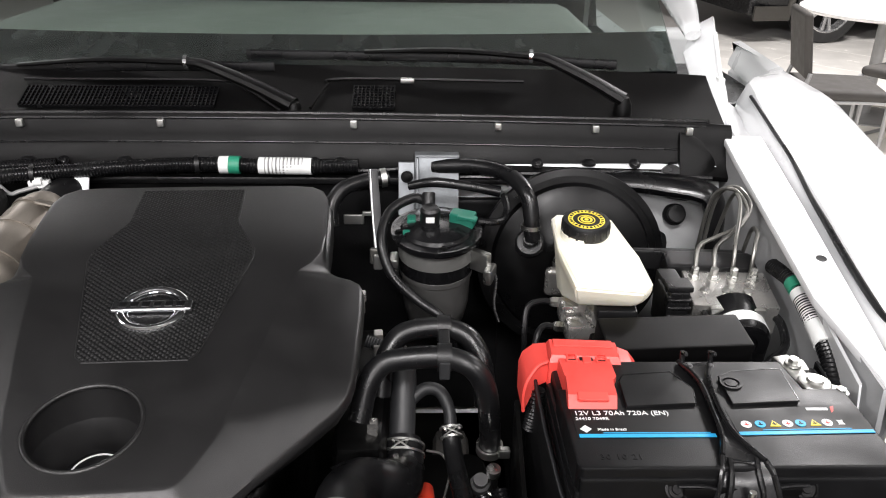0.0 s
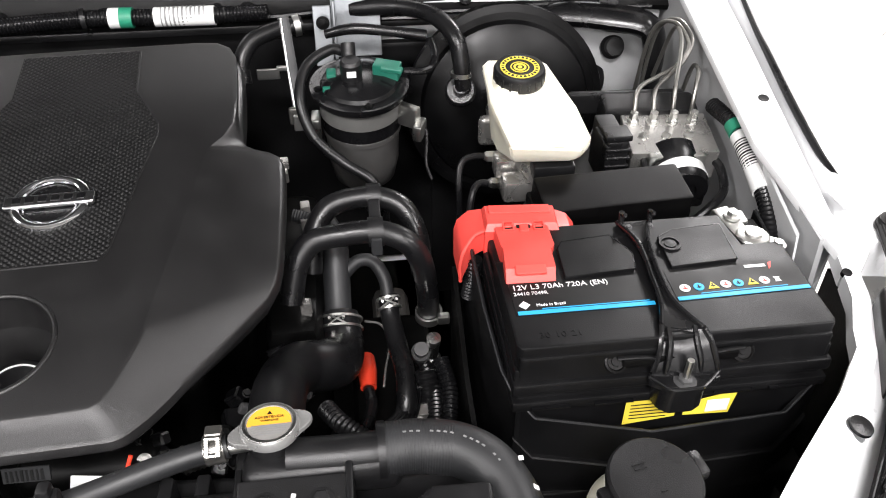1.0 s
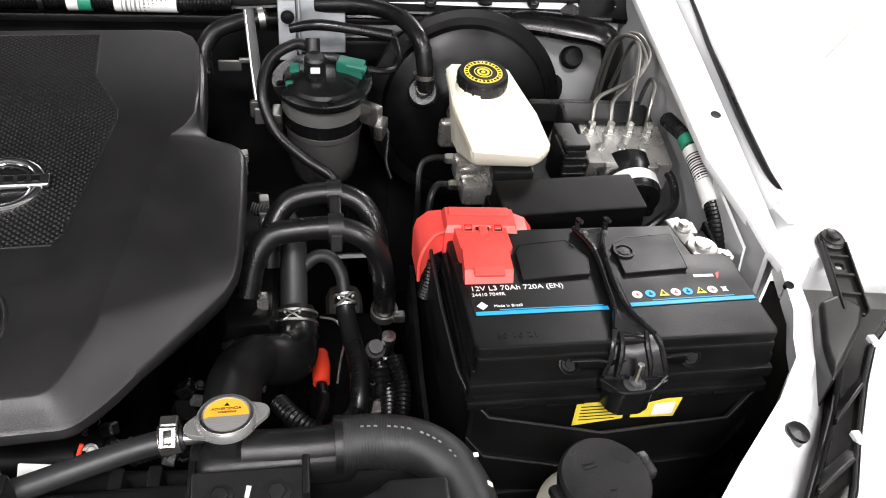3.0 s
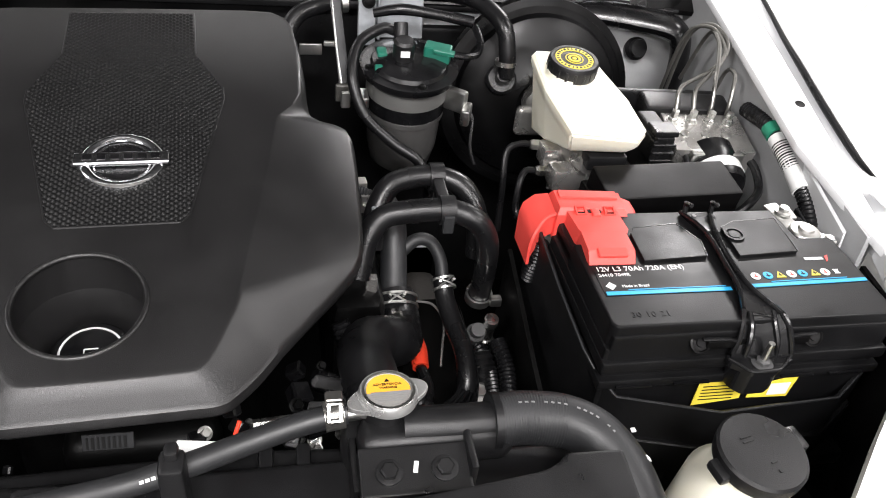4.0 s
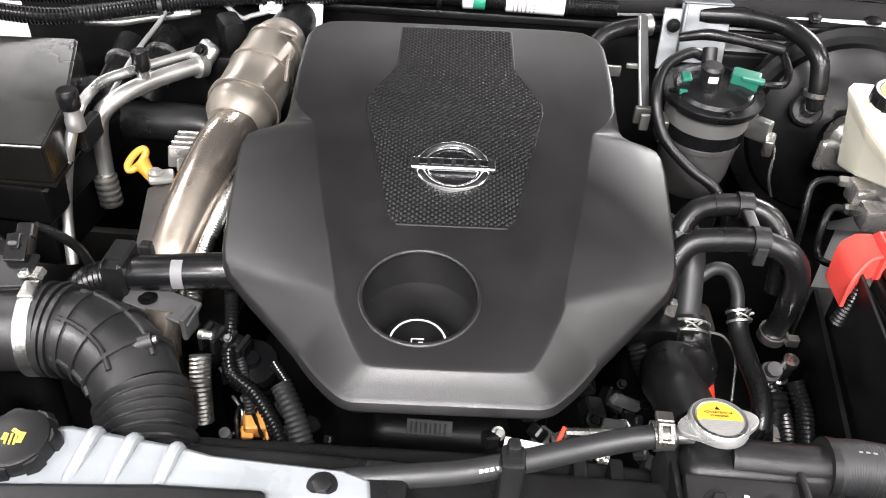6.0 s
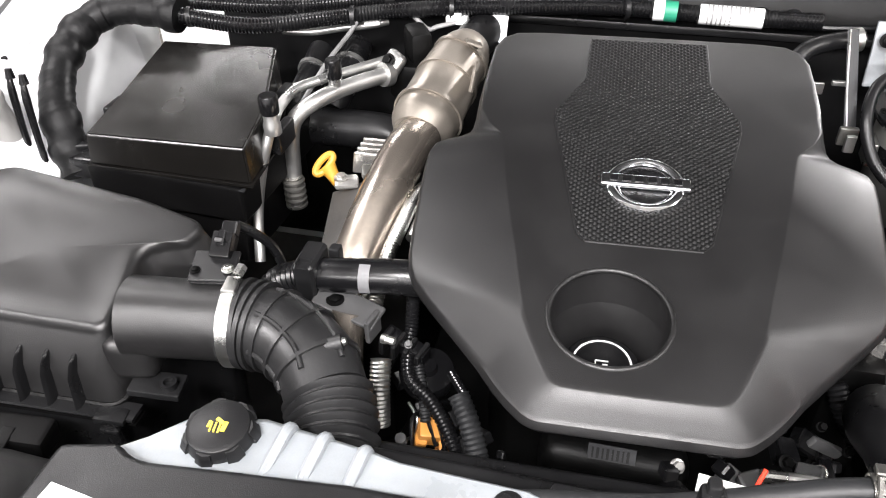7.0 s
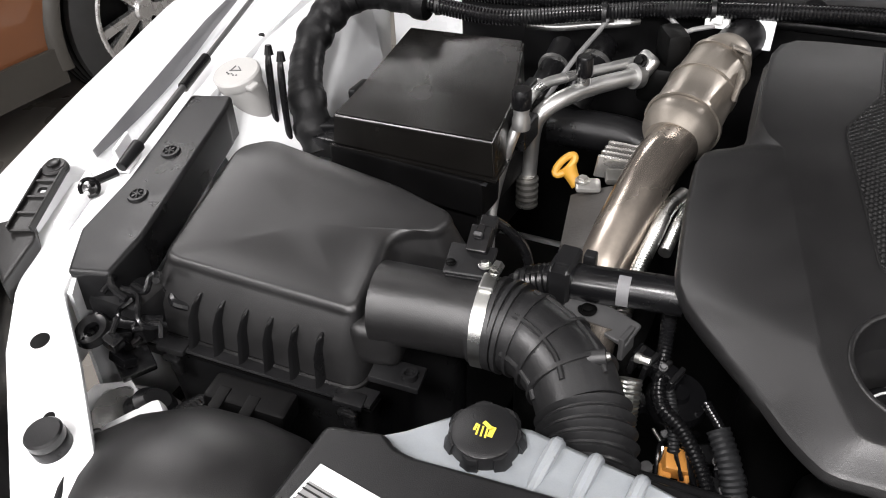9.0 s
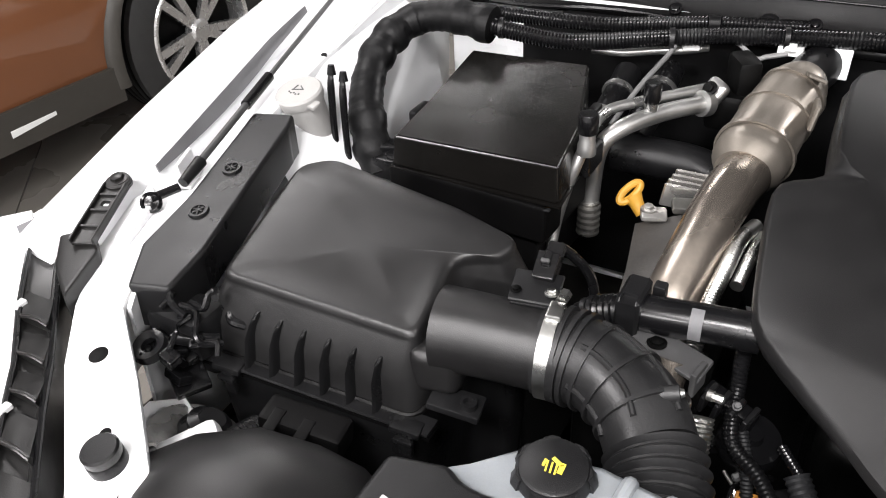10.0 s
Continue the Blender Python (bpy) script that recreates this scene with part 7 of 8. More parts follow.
shell = [r_low, r_mid]
for inset, dz in ((0.0, -0.013), (0.001, -0.0075), (0.003, -0.0035), (0.006, -0.0012), (0.010, 0.0)):
    row = []
    for p in r_top:
        away = Vector((cen.x - p.x, cen.y - p.y, 0))
        row.append(p + away.normalized() * inset + Vector((0, 0, dz)))
    shell.append(row)
rim = shell[-1]
for s, flat in ((0.1, 0.05), (0.2, 0.15), (0.35, 0.4), (0.5, 0.7), (0.65, 0.9), (0.8, 1.0), (0.92, 1.0)):
    row = []
    for p in rim:
        q = p.lerp(cen, s)
        row.append(Vector((q.x, q.y, p.z * (1 - flat) + flat * float(lid_plane @ np.array((q.x, q.y, 1.0))) + 0.003 * math.sin(s * 1.57))))
    shell.append(row)
part("lid", loft(shell), COVER, airbox, angle=40)
part("lid_rim", sweep([p + Vector((0, 0, 0)) for p in r_low + r_low[:1]], [0.0035] * (len(r_low) + 1), 8), COWL, airbox)
part("lower_box", loft([[Vector((-0.55 + (p.x + 0.55) * 0.92, 0.7 + (p.y - 0.7) * 0.9, 0.72)) for p in r_low], [p + Vector((0, 0, -0.005)) for p in r_low]]), BLACK, airbox)
for i in range(6):
    t = 0.25 + 0.119 * i
    a = Vector(TOP[0]).lerp(Vector(TOP[1]), t)
    m = Vector(MID[0]).lerp(Vector(MID[1]), t)
    b = Vector(LOW[0]).lerp(Vector(LOW[1]), t)
    fin = []
    for p, reach, half in ((a.lerp(m, 0.60), 0.0, 0.0012), (a.lerp(m, 0.64), 0.0055, 0.0019), (a.lerp(m, 0.72), 0.0085, 0.0021), (m, 0.0105, 0.0022), (b, 0.0120, 0.0024)):
        fin.append([p + Vector((-half, 0.010, 0)), p + Vector((-half, 0.0005 - reach * 0.75, 0)), p + Vector((0, -0.0015 - reach, 0)), p + Vector((half, 0.0005 - reach * 0.75, 0)), p + Vector((half, 0.010, 0))])
    part("rib", loft(fin), BLACK, airbox)
ledge = [Vector(LOW[0]).lerp(Vector(LOW[1]), k / 12) for k in range(-1, 14)]
part("ledge", loft([[p + Vector((0, 0.006, 0.002)), p + Vector((0, -0.0145, 0.0015)), p + Vector((0, -0.0155, -0.0005)), p + Vector((0, -0.0145, -0.0025)), p + Vector((0, 0.006, -0.003))] for p in ledge]), BLACK, airbox)
part("lower_ledge", loft([[p + Vector((0, 0.006, -0.0075)), p + Vector((0, -0.0120, -0.0075)), p + Vector((0, -0.0120, -0.0105)), p + Vector((0, 0.006, -0.0105))] for p in ledge]), COWL, airbox)
for t in (0.17, 0.99):
    b = Vector(LOW[0]).lerp(Vector(LOW[1]), t)
    latch = part("latch", join(rbox(b + Vector((0, -0.012, 0.0)), (0.03, 0.018, 0.008), 0.002, 2, (0, 8, 10)), rbox(b + Vector((0, -0.016, -0.018)), (0.014, 0.006, 0.03), 0.002), rbox(b + Vector((0, -0.02, -0.012)), (0.02, 0.006, 0.006), 0.0015)), BLACK, airbox)
part("side_clip", join(rbox((-0.425, 0.648, 0.945), (0.05, 0.03, 0.008), 0.002, 2, (0, 8, 10)), ring((-0.412, 0.648, 0.947), (0, 0, 1), 0.005, 0.003, 0.012)), BLACK, airbox)
part("step_plate", join(rbox((-0.545, 0.575, 0.925), (0.085, 0.035, 0.03), 0.006, 2, (0, 7, 9)), rbox((-0.565, 0.558, 0.942), (0.012, 0.026, 0.003), 0.0014, 2, (4, 7, 9)), rbox((-0.535, 0.562, 0.938), (0.012, 0.026, 0.003), 0.0014, 2, (4, 7, 9))), COWL, airbox)
part("outlet_tube", tube([(-0.455, 0.680, 1.0), (-0.42, 0.685, 1.001), (-0.358, 0.692, 1.001)], [0.040, 0.0385, 0.0375], 32), COVER, airbox)
part("outlet_root", rbox((-0.452, 0.668, 0.972), (0.05, 0.05, 0.05), 0.012, 3, (0, 0, 12)), COVER, airbox)
maf = thing("air_flow_sensor", "black air flow sensor with its plug", "sensor")
part("base", join(rbox((-0.378, 0.716, 1.034), (0.040, 0.032, 0.022), 0.002, 2, (15, 0, 10)), rbox((-0.378, 0.716, 1.0465), (0.044, 0.035, 0.004), 0.0012, 1, (15, 0, 10))), BLACK, maf)
part("plug", join(rbox((-0.376, 0.735, 1.056), (0.020, 0.026, 0.018), 0.002, 2, (35, 0, 5)), rbox((-0.374, 0.750, 1.066), (0.015, 0.014, 0.012), 0.0015, 1, (35, 0, 5)), rbox((-0.376, 0.734, 1.0665), (0.007, 0.016, 0.004), 0.001, 1, (35, 0, 5))), GLOSSY, maf)
part("latch", rbox((-0.3755, 0.7285, 1.0685), (0.008, 0.004, 0.004), 0.0008, 1, (35, 0, 5)), GREYCAST, maf)
part("screw", hexbolt((-0.362, 0.712, 1.0480), 0.0040, 0.005), STEEL, maf)
part("screw", hexbolt((-0.393, 0.706, 1.0470), 0.0034, 0.003), DARK, maf)
solo("sensor_wire", tube([(-0.376, 0.765, 1.06), (-0.365, 0.775, 1.045), (-0.352, 0.785, 1.02), (-0.345, 0.79, 0.98)], 0.005, 10), RUBBER, "black wire behind the air flow sensor", "wire")
boot_axis = Vector((0.985, 0.13, 0.0))
band = thing("hose_clamp", "steel worm-drive clamp on the intake boot", "hose clamp", "hose clamps")
part("band", ring((-0.352, 0.692, 1.001), boot_axis, 0.0405, 0.0016, 0.012, 40), STEEL, band)
part("screw_housing", join(rbox((-0.351, 0.695, 1.0445), (0.014, 0.022, 0.007), 0.002, 2, (0, 0, 8)), lathe([(0.0055, 0), (0.0055, 0.012), (0, 0.012)], 6, frame_of((-0.351, 0.707, 1.0465), (1, 0, 0), (0, 1, 0.1)))), STEEL, band)
boot = thing("intake_boot", "black ribbed rubber intake boot", "intake hose")
bp = [(-0.362, 0.691, 1.001), (-0.335, 0.694, 1.001), (-0.300, 0.688, 0.999), (-0.266, 0.668, 0.992), (-0.244, 0.640, 0.982), (-0.230, 0.612, 0.972), (-0.222, 0.585, 0.962)]
part("hose", tube(bp[:5], [0.0395, 0.0395, 0.0385, 0.0385, 0.0375], 32), BOOTRUB, boot)
path = resample(spline(bp, 10), 0.002)
n0 = int(len(path) * 0.70)
bell = path[n0:]
part("bellows", sweep(bell, [0.0385 + 0.0028 * math.cos(2 * math.pi * i / 5) for i in range(len(bell))], 30), BOOTRUB, boot)
for i in (10, 14, 18):
    part("ring_rib", ring(path[i], path[i + 1] - path[i], 0.039, 0.0042, 0.0042, 40), BOOTRUB, boot)
for k in range(3):
    i = int(len(path) * (0.26 + 0.14 * k))
    part("ring_rib", ring(path[i], path[i + 1] - path[i], 0.0380, 0.0034, 0.0036, 40), BOOTRUB, boot)
for ang in (8, 62, 118):
    line = []
    for i in range(int(len(path) * 0.22), int(len(path) * 0.62)):
        d = (path[i + 1] - path[i - 1]).normalized()
        sideways = d.cross(Vector((0, 0, 1))).normalized()
        upw = sideways.cross(d)
        line.append(path[i] + (sideways * math.cos(radians(ang)) + upw * math.sin(radians(ang))) * 0.0388)
    part("long_rib", sweep(line, [0.0026] * len(line), 8), BOOTRUB, boot)
part("nipple", tube([(-0.268, 0.655, 1.014), (-0.251, 0.662, 1.021), (-0.2355, 0.667, 1.025)], 0.0072, 12), BOOTRUB, boot)
part("nipple_plug", lathe([(0.004, 0), (0.003, 0.003), (0, 0.003)], 14, frame_of((-0.2350, 0.6672, 1.0252), (0, 0, 1), (0.9, 0.3, 0.25))), STEEL, boot)

# ---- fuse box ----
fuse = thing("fuse_box", "black fuse box with a stepped glossy lid", "fuse box")
LID_ROWS = [((-0.6500, 0.914, 1.0480), (-0.4340, 0.902, 1.0600)), ((-0.6400, 0.978, 1.0665), (-0.4410, 0.980, 1.0720)), ((-0.6380, 1.100, 1.0915), (-0.4770, 1.104, 1.0935))]
lid_bm = loft([[(a[0] - 0.003, a[1] - (0.003 if k == 0 else 0.0), 1.0110), (b[0] + 0.003, b[1] - (0.003 if k == 0 else 0.0), 1.0170), b, a] for k, (a, b) in enumerate(LID_ROWS)])
bmesh.ops.bevel(lid_bm, geom=[e for e in lid_bm.edges if max(v.co.z for v in e.verts) > 1.03], offset=0.0028, segments=3, affect="EDGES")
part("lid", lid_bm, FUSELID, fuse, angle=20)
part("lid_flange", loft([[(a[0] - 0.006, a[1] - (0.006 if k == 0 else 0.0), 1.0060), (b[0] + 0.006, b[1] - (0.006 if k == 0 else 0.0), 1.0120), (b[0] + 0.006, b[1] - (0.006 if k == 0 else 0.0), 1.0150), (a[0] - 0.006, a[1] - (0.006 if k == 0 else 0.0), 1.0090)] for k, (a, b) in enumerate(LID_ROWS)]), FUSELID, fuse)
part("base", join(rbox((-0.545, 1.0, 0.985), (0.215, 0.2, 0.05), 0.006, 2, (0, 0, -3.5)), rbox((-0.545, 1.0, 0.93), (0.19, 0.18, 0.08), 0.006, 2, (0, 0, -3.5))), COWL, fuse)
for i in range(5):
    part("clip", rbox((-0.63 + 0.045 * i, 0.9105 - 0.0030 * i, 1.006), (0.020, 0.006, 0.0022), 0.0006), RUBGREY, fuse)
part("side_latch", rbox((-0.428, 0.99, 1.03), (0.014, 0.05, 0.03), 0.004), BLACK, fuse)
part("side_latch", rbox((-0.452, 1.06, 1.05), (0.012, 0.03, 0.02), 0.003), BLACK, fuse)
part("side_latch", rbox((-0.664, 1.0, 1.035), (0.012, 0.04, 0.025), 0.004), BLACK, fuse)

# ---- left rail: cover, strut, washer cap, harness ----
rail_cover = thing("sensor_cover", "long black plastic cover along the white rail", "cover")
xp = [(-0.806, 0.850), (-0.753, 0.862), (-0.744, 0.838), (-0.700, 0.640), (-0.698, 0.585), (-0.742, 0.574), (-0.772, 0.625), (-0.776, 0.70)]
part("shell", prism(xp[::-1], rail_z(0) - 0.045, rail_z(0) + 0.004, 0.005, 3, 0.185, 0.0), BLACK, rail_cover)
for x, y in ((-0.757, 0.752), (-0.745, 0.683)):
    m = pose(x, y, rail_z(y) + 0.004, 10.5)
    pin = part("push_pin", lathe([(0.0115, 0), (0.0105, 0.003), (0.0078, 0.003), (0.0075, 0.0012), (0, 0.0012)], 20, m), BLACK, rail_cover)
    for i in range(3):
        part("spoke", moved(rbox((0, 0, 0.002), (0.013, 0.002, 0.003), 0.0005, 1, (0, 0, 60 * i)), m), BLACK, pin)
part("underside", join(rbox((-0.70, 0.60, 0.975), (0.07, 0.05, 0.05), 0.01), rbox((-0.69, 0.64, 0.95), (0.05, 0.1, 0.06), 0.01)), BLACK, rail_cover)
sensor = thing("wiring_cluster", "dark clips and wiring crowded beside the air box", "wiring")
random.seed(5)
for i in range(14):
    x, y, z = random.uniform(-0.715, -0.665), random.uniform(0.545, 0.62), random.uniform(0.93, 0.985)
    part("clip", rbox((x, y, z), (random.uniform(0.012, 0.035), random.uniform(0.01, 0.03), random.uniform(0.006, 0.02)), 0.002, 2, (random.uniform(-25, 25), random.uniform(-25, 25), random.uniform(0, 90))), GLOSSY if i % 2 else BLACK, sensor)
part("grommet", lathe_open([(0.008, 0), (0.008, 0.006), (0.016, 0.008), (0.018, 0)], 24, pose(-0.695, 0.548, 0.985, 20)), RUBBER, sensor)
part("bracket", cut(prism([(-0.69, 0.40), (-0.635, 0.43), (-0.61, 0.47), (-0.63, 0.53), (-0.67, 0.55), (-0.70, 0.53)], 0.925, 0.93, 0.001, 1), lathe([(0.009, 0.9), (0.009, 0.95)], 18, pose(-0.65, 0.49, 0)), lathe([(0.008, 0.9), (0.008, 0.95)], 18, pose(-0.675, 0.525, 0))), PRIMER, sensor)
part("bracket_white", rbox((-0.612, 0.50, 0.93), (0.035, 0.06, 0.04), 0.008, 2, (10, 10, -35)), PRIMER, sensor)

bulb = thing("headlight", "silver back of the headlight behind the white rail", "headlight")
part("bowl", lathe([(0.030, -0.05), (0.046, -0.02), (0.050, 0.0), (0.047, 0.010), (0.040, 0.012), (0, 0.010)], 32, frame_of((-0.630, 0.515, 0.915), (1, 0, 0), (0.35, 0.35, 0.87))), CAPMETAL, bulb)
part("boot", lathe([(0.024, 0), (0.026, 0.006), (0.020, 0.012), (0.021, 0.018), (0.013, 0.024), (0, 0.024)], 24, frame_of((-0.622, 0.522, 0.927), (1, 0, 0), (0.35, 0.35, 0.87))), RUBBER, bulb)
# ribbed rubber seal of the lamp
part("seal", ribbed([(-0.600, 0.500, 0.930), (-0.592, 0.530, 0.930), (-0.590, 0.560, 0.920)], 0.012, 0.005, 0.0018), RUBBER, bulb)
crumple = thing("sensor_wiring", "shiny wrapped wires and plugs under the black rail cover", "wiring")
for i in range(9):
    x0, y0, z0 = -0.700 + random.uniform(-0.012, 0.02), 0.592 + random.uniform(-0.03, 0.02), 0.998 + random.uniform(-0.02, 0.012)
    pts = [(x0, y0, z0)]
    for k in range(4):
        pts.append((pts[-1][0] + random.uniform(-0.004, 0.018), pts[-1][1] + random.uniform(-0.02, 0.016), pts[-1][2] + random.uniform(-0.012, 0.010)))
    part("wire", tube(pts, random.uniform(0.0022, 0.0048), 8, 5), GLOSSY, crumple)
for i in range(5):
    part("plug", rbox((-0.690 + random.uniform(-0.02, 0.025), 0.575 + random.uniform(-0.025, 0.025), 0.980 + random.uniform(-0.02, 0.015)), (random.uniform(0.014, 0.026), random.uniform(0.010, 0.020), 0.010), 0.002, 2, (random.uniform(-30, 30), random.uniform(-30, 30), random.uniform(0, 90))), GLOSSY, crumple)

strut = thing("gas_strut", "black gas strut lying in the white gutter", "gas strut")
s0, s1 = Vector((-0.786, 0.700, 1.057)), Vector((-0.843, 1.03, 1.124))
part("tube", tube([s0.lerp(s1, 0.12), s0.lerp(s1, 0.55)], 0.0042, 16), GREYCAST, strut)
part("rod", tube([s0.lerp(s1, 0.55), s0.lerp(s1, 1.25)], 0.0032, 14), GREYCAST, strut)
part("sleeve", tube([s0.lerp(s1, 0.44), s0.lerp(s1, 0.62)], 0.0066, 16), GLOSSY, strut)
part("end", tube([s0.lerp(s1, 0.02), s0.lerp(s1, 0.13)], [0.006, 0.0075], 14), BLACK, strut)
part("ball_joint", join(lathe([(0.0095, -0.006), (0.0115, 0.0), (0.0115, 0.004), (0.0085, 0.006), (0.0075, 0.003), (0, 0.004)], 24, frame_of((-0.800, 0.671, 1.050), (1, 0, 0), (0.6, -0.6, 0.5))), tube([(-0.800, 0.672, 1.054), s0], 0.005, 10)), GLOSSY, strut)
part("bracket", join(rbox((-0.800, 0.722, 1.054), (0.03, 0.035, 0.006), 0.002, 1, (10, 0, 15)), rbox((-0.806, 0.732, 1.064), (0.004, 0.034, 0.022), 0.001, 1, (10, 0, 15))), WHITE, truck)
part("rail_fold", plate([(-0.80, 0.615), (-0.785, 0.62), (-0.80, 0.68), (-0.83, 0.70)], 0.012, 0.010), WHITE, truck)

wash = thing("washer_filler", "white round filler cap with embossed symbol", "filler cap")
WM = pose(-0.776, 0.904, 1.080, 14, 0, -8)
part("neck", lathe([(0.026, -0.10), (0.027, -0.01), (0.028, 0.0), (0, 0.0)], 36, WM), WASHCAP, wash)
part("cap", join(lathe([(0.029, -0.004), (0.030, 0.0), (0.030, 0.007), (0.028, 0.0095), (0, 0.010)], 44, WM), moved(rbox((0.030, -0.008, 0.0), (0.014, 0.014, 0.006), 0.002), WM)), WASHCAP, wash)
part("symbol", moved(join(rbox((0, 0, 0.0102), (0.016, 0.0014, 0.001), 0, turn=(0, 0, 20)), rbox((0.003, 0.005, 0.0102), (0.010, 0.0014, 0.001), 0, turn=(0, 0, -30)), rbox((-0.006, 0.003, 0.0102), (0.0014, 0.009, 0.001), 0), *[rbox((-0.008 + 0.004 * i, -0.007 - 0.0015 * (i % 2), 0.0102), (0.0018, 0.0018, 0.001), 0) for i in range(5)]), WM), GREYCAST, wash)

for dx, dz in ((-0.014, 0.0), (0.003, -0.006)):
    solo("test_lead", join(tube([(-0.737 + dx, 0.938, 1.103 + dz), (-0.735 + dx, 0.932, 1.083 + dz), (-0.730 + dx, 0.922, 1.03 + dz), (-0.720 + dx, 0.91, 0.98)], [0.003, 0.0048, 0.0042, 0.0048], 10), tube([(-0.737 + dx, 0.939, 1.099 + dz), (-0.7375 + dx, 0.941, 1.111 + dz)], [0.006, 0.004], 10)), GLOSSY, "slim black wire plug hanging on the apron", "wire plug", "wire plugs")
loom = thing("main_harness", "thick taped wiring harness bending over the strut tower", "wiring harness")
bend = resample(spline([(-0.62, 1.125, 1.118), (-0.68, 1.122, 1.124), (-0.728, 1.108, 1.118), (-0.750, 1.070, 1.100), (-0.748, 1.020, 1.076), (-0.730, 0.975, 1.046), (-0.706, 0.945, 1.015), (-0.685, 0.925, 0.98)], 10), 0.004)
part("taped_hose", sweep(bend, [0.0225 + 0.0012 * math.sin(i * 0.55) + (0.0016 if i % 9 < 5 else 0.0) + 0.0014 * math.sin(i * 0.17 + 1.0) for i in range(len(bend))], 22, (1.05, 0.95)), TAPE, loom)
part("plug", rbox((-0.680, 0.940, 1.012), (0.036, 0.026, 0.018), 0.004, 2, (0, 0, 20)), GLOSSY, loom)
part("plug", rbox((-0.672, 0.93, 0.995), (0.04, 0.03, 0.03), 0.006), GLOSSY, loom)
main_loom = thing("upper_loom", "glossy black corrugated loom along the firewall", "wiring loom", "looms")
part("sleeve", ribbed([(-0.66, 1.128, 1.122), (-0.60, 1.128, 1.113), (-0.52, 1.14, 1.105), (-0.42, 1.185, 1.107), (-0.33, 1.215, 1.112), (-0.2, 1.235, 1.118), (-0.05, 1.25, 1.122), (0.08, 1.25, 1.120), (0.2, 1.246, 1.122)], 0.0115, 0.0045, 0.0013, 14), GLOSSY, main_loom)
back_loom = thing("upper_loom", "thinner black corrugated loom along the firewall", "wiring loom", "looms")
part("sleeve", ribbed([(-0.66, 1.165, 1.120), (-0.5, 1.18, 1.118), (-0.36, 1.235, 1.118), (-0.25, 1.26, 1.118)], 0.010, 0.0045, 0.0013, 14), GLOSSY, back_loom)
for x, y in ((-0.55, 1.176), (-0.36, 1.235)):
    part("tape", ring((x, y, 1.118), (1, 0.25, 0), 0.0102, 0.0012, 0.014), TAPE, back_loom)
for x, y, z in ((-0.61, 1.13, 1.114), (-0.40, 1.19, 1.108), (-0.27, 1.224, 1.115), (-0.04, 1.25, 1.122)):
    part("cable_tie", ring((x, y, z), (1, 0.25, 0), 0.0118, 0.002, 0.006), BLACK, main_loom)
wrapped = part("loom_label", tube([(0.052, 1.2505, 1.1205), (0.13, 1.2495, 1.1200)], 0.0128, 16), LABEL, main_loom, "white printed label")
part("label_print", join(*[ring((0.062 + 0.0055 * i, 1.2505, 1.1205), (1, 0, 0), 0.0129, 0.0003, 0.0015 + 0.001 * (i % 2)) for i in range(11)]), PRINTG, wrapped)
part("marking_tape", tube([(0.008, 1.2505, 1.1215), (0.024, 1.2505, 1.121)], 0.0135, 16), GREENTAPE, main_loom, "green marking tape")
part("marking_tape", tube([(-0.006, 1.2505, 1.1215), (0.008, 1.2505, 1.1215)], 0.0133, 16), LABEL, main_loom, "white marking tape")

# ---- air-conditioning pipes ----
ac = thing("air_conditioning_pipe", "thick bare aluminium air-conditioning pipe", "pipe", "air conditioning pipes")
part("pipe", tube([(-0.338, 1.128, 1.056), (-0.372, 1.088, 1.056), (-0.402, 1.045, 1.053), (-0.422, 1.022, 1.040), (-0.430, 1.015, 1.015), (-0.432, 1.010, 0.96), (-0.432, 1.005, 0.92)], 0.0105, 18), ALPIPE, ac)
part("flange", join(rbox((-0.332, 1.140, 1.064), (0.030, 0.016, 0.040), 0.007, 3, (-35, 15, -35)), lathe([(0.016, 0), (0.016, 0.012), (0, 0.012)], 24, frame_of((-0.334, 1.134, 1.055), (1, 0, 0), (-0.5, -0.8, 0.2)))), ALPIPE, ac)
part("bolt", hexbolt((-0.334, 1.134, 1.074), 0.006, 0.006, (-0.3, -0.7, 0.65)), DARK, ac)
part("coupling", lathe([(0.011, 0)] + [(r, 0.009 * k + dz) for k in range(5) for r, dz in ((0.0105, 0.0), (0.0145, 0.002), (0.0145, 0.0048), (0.0105, 0.0066))] + [(0.012, 0.046), (0, 0.046)], 24, pose(-0.432, 1.006, 0.915)), PIPESTEEL, ac, "dark ribbed steel coupling")
valve = part("service_port", lathe([(0.008, 0), (0.008, 0.014), (0.006, 0.016), (0, 0.016)], 18, pose(-0.386, 1.070, 1.062)), ALPIPE, ac)
part("port_cap", lathe([(0.0095, 0.012), (0.0105, 0.015), (0.0105, 0.034), (0.009, 0.037), (0, 0.037)], 12, pose(-0.386, 1.070, 1.062)), GLOSSY, valve)
ac2 = thing("air_conditioning_pipe", "thin bare aluminium air-conditioning pipe", "pipe", "air conditioning pipes")
part("pipe", tube([(-0.335, 1.155, 1.068), (-0.37, 1.12, 1.066), (-0.405, 1.08, 1.066), (-0.430, 1.050, 1.064), (-0.434, 1.01, 1.062), (-0.428, 0.975, 1.062), (-0.432, 0.955, 1.04), (-0.442, 0.945, 1.0), (-0.448, 0.93, 0.95), (-0.44, 0.90, 0.90)], 0.0066, 14), ALPIPE, ac2)
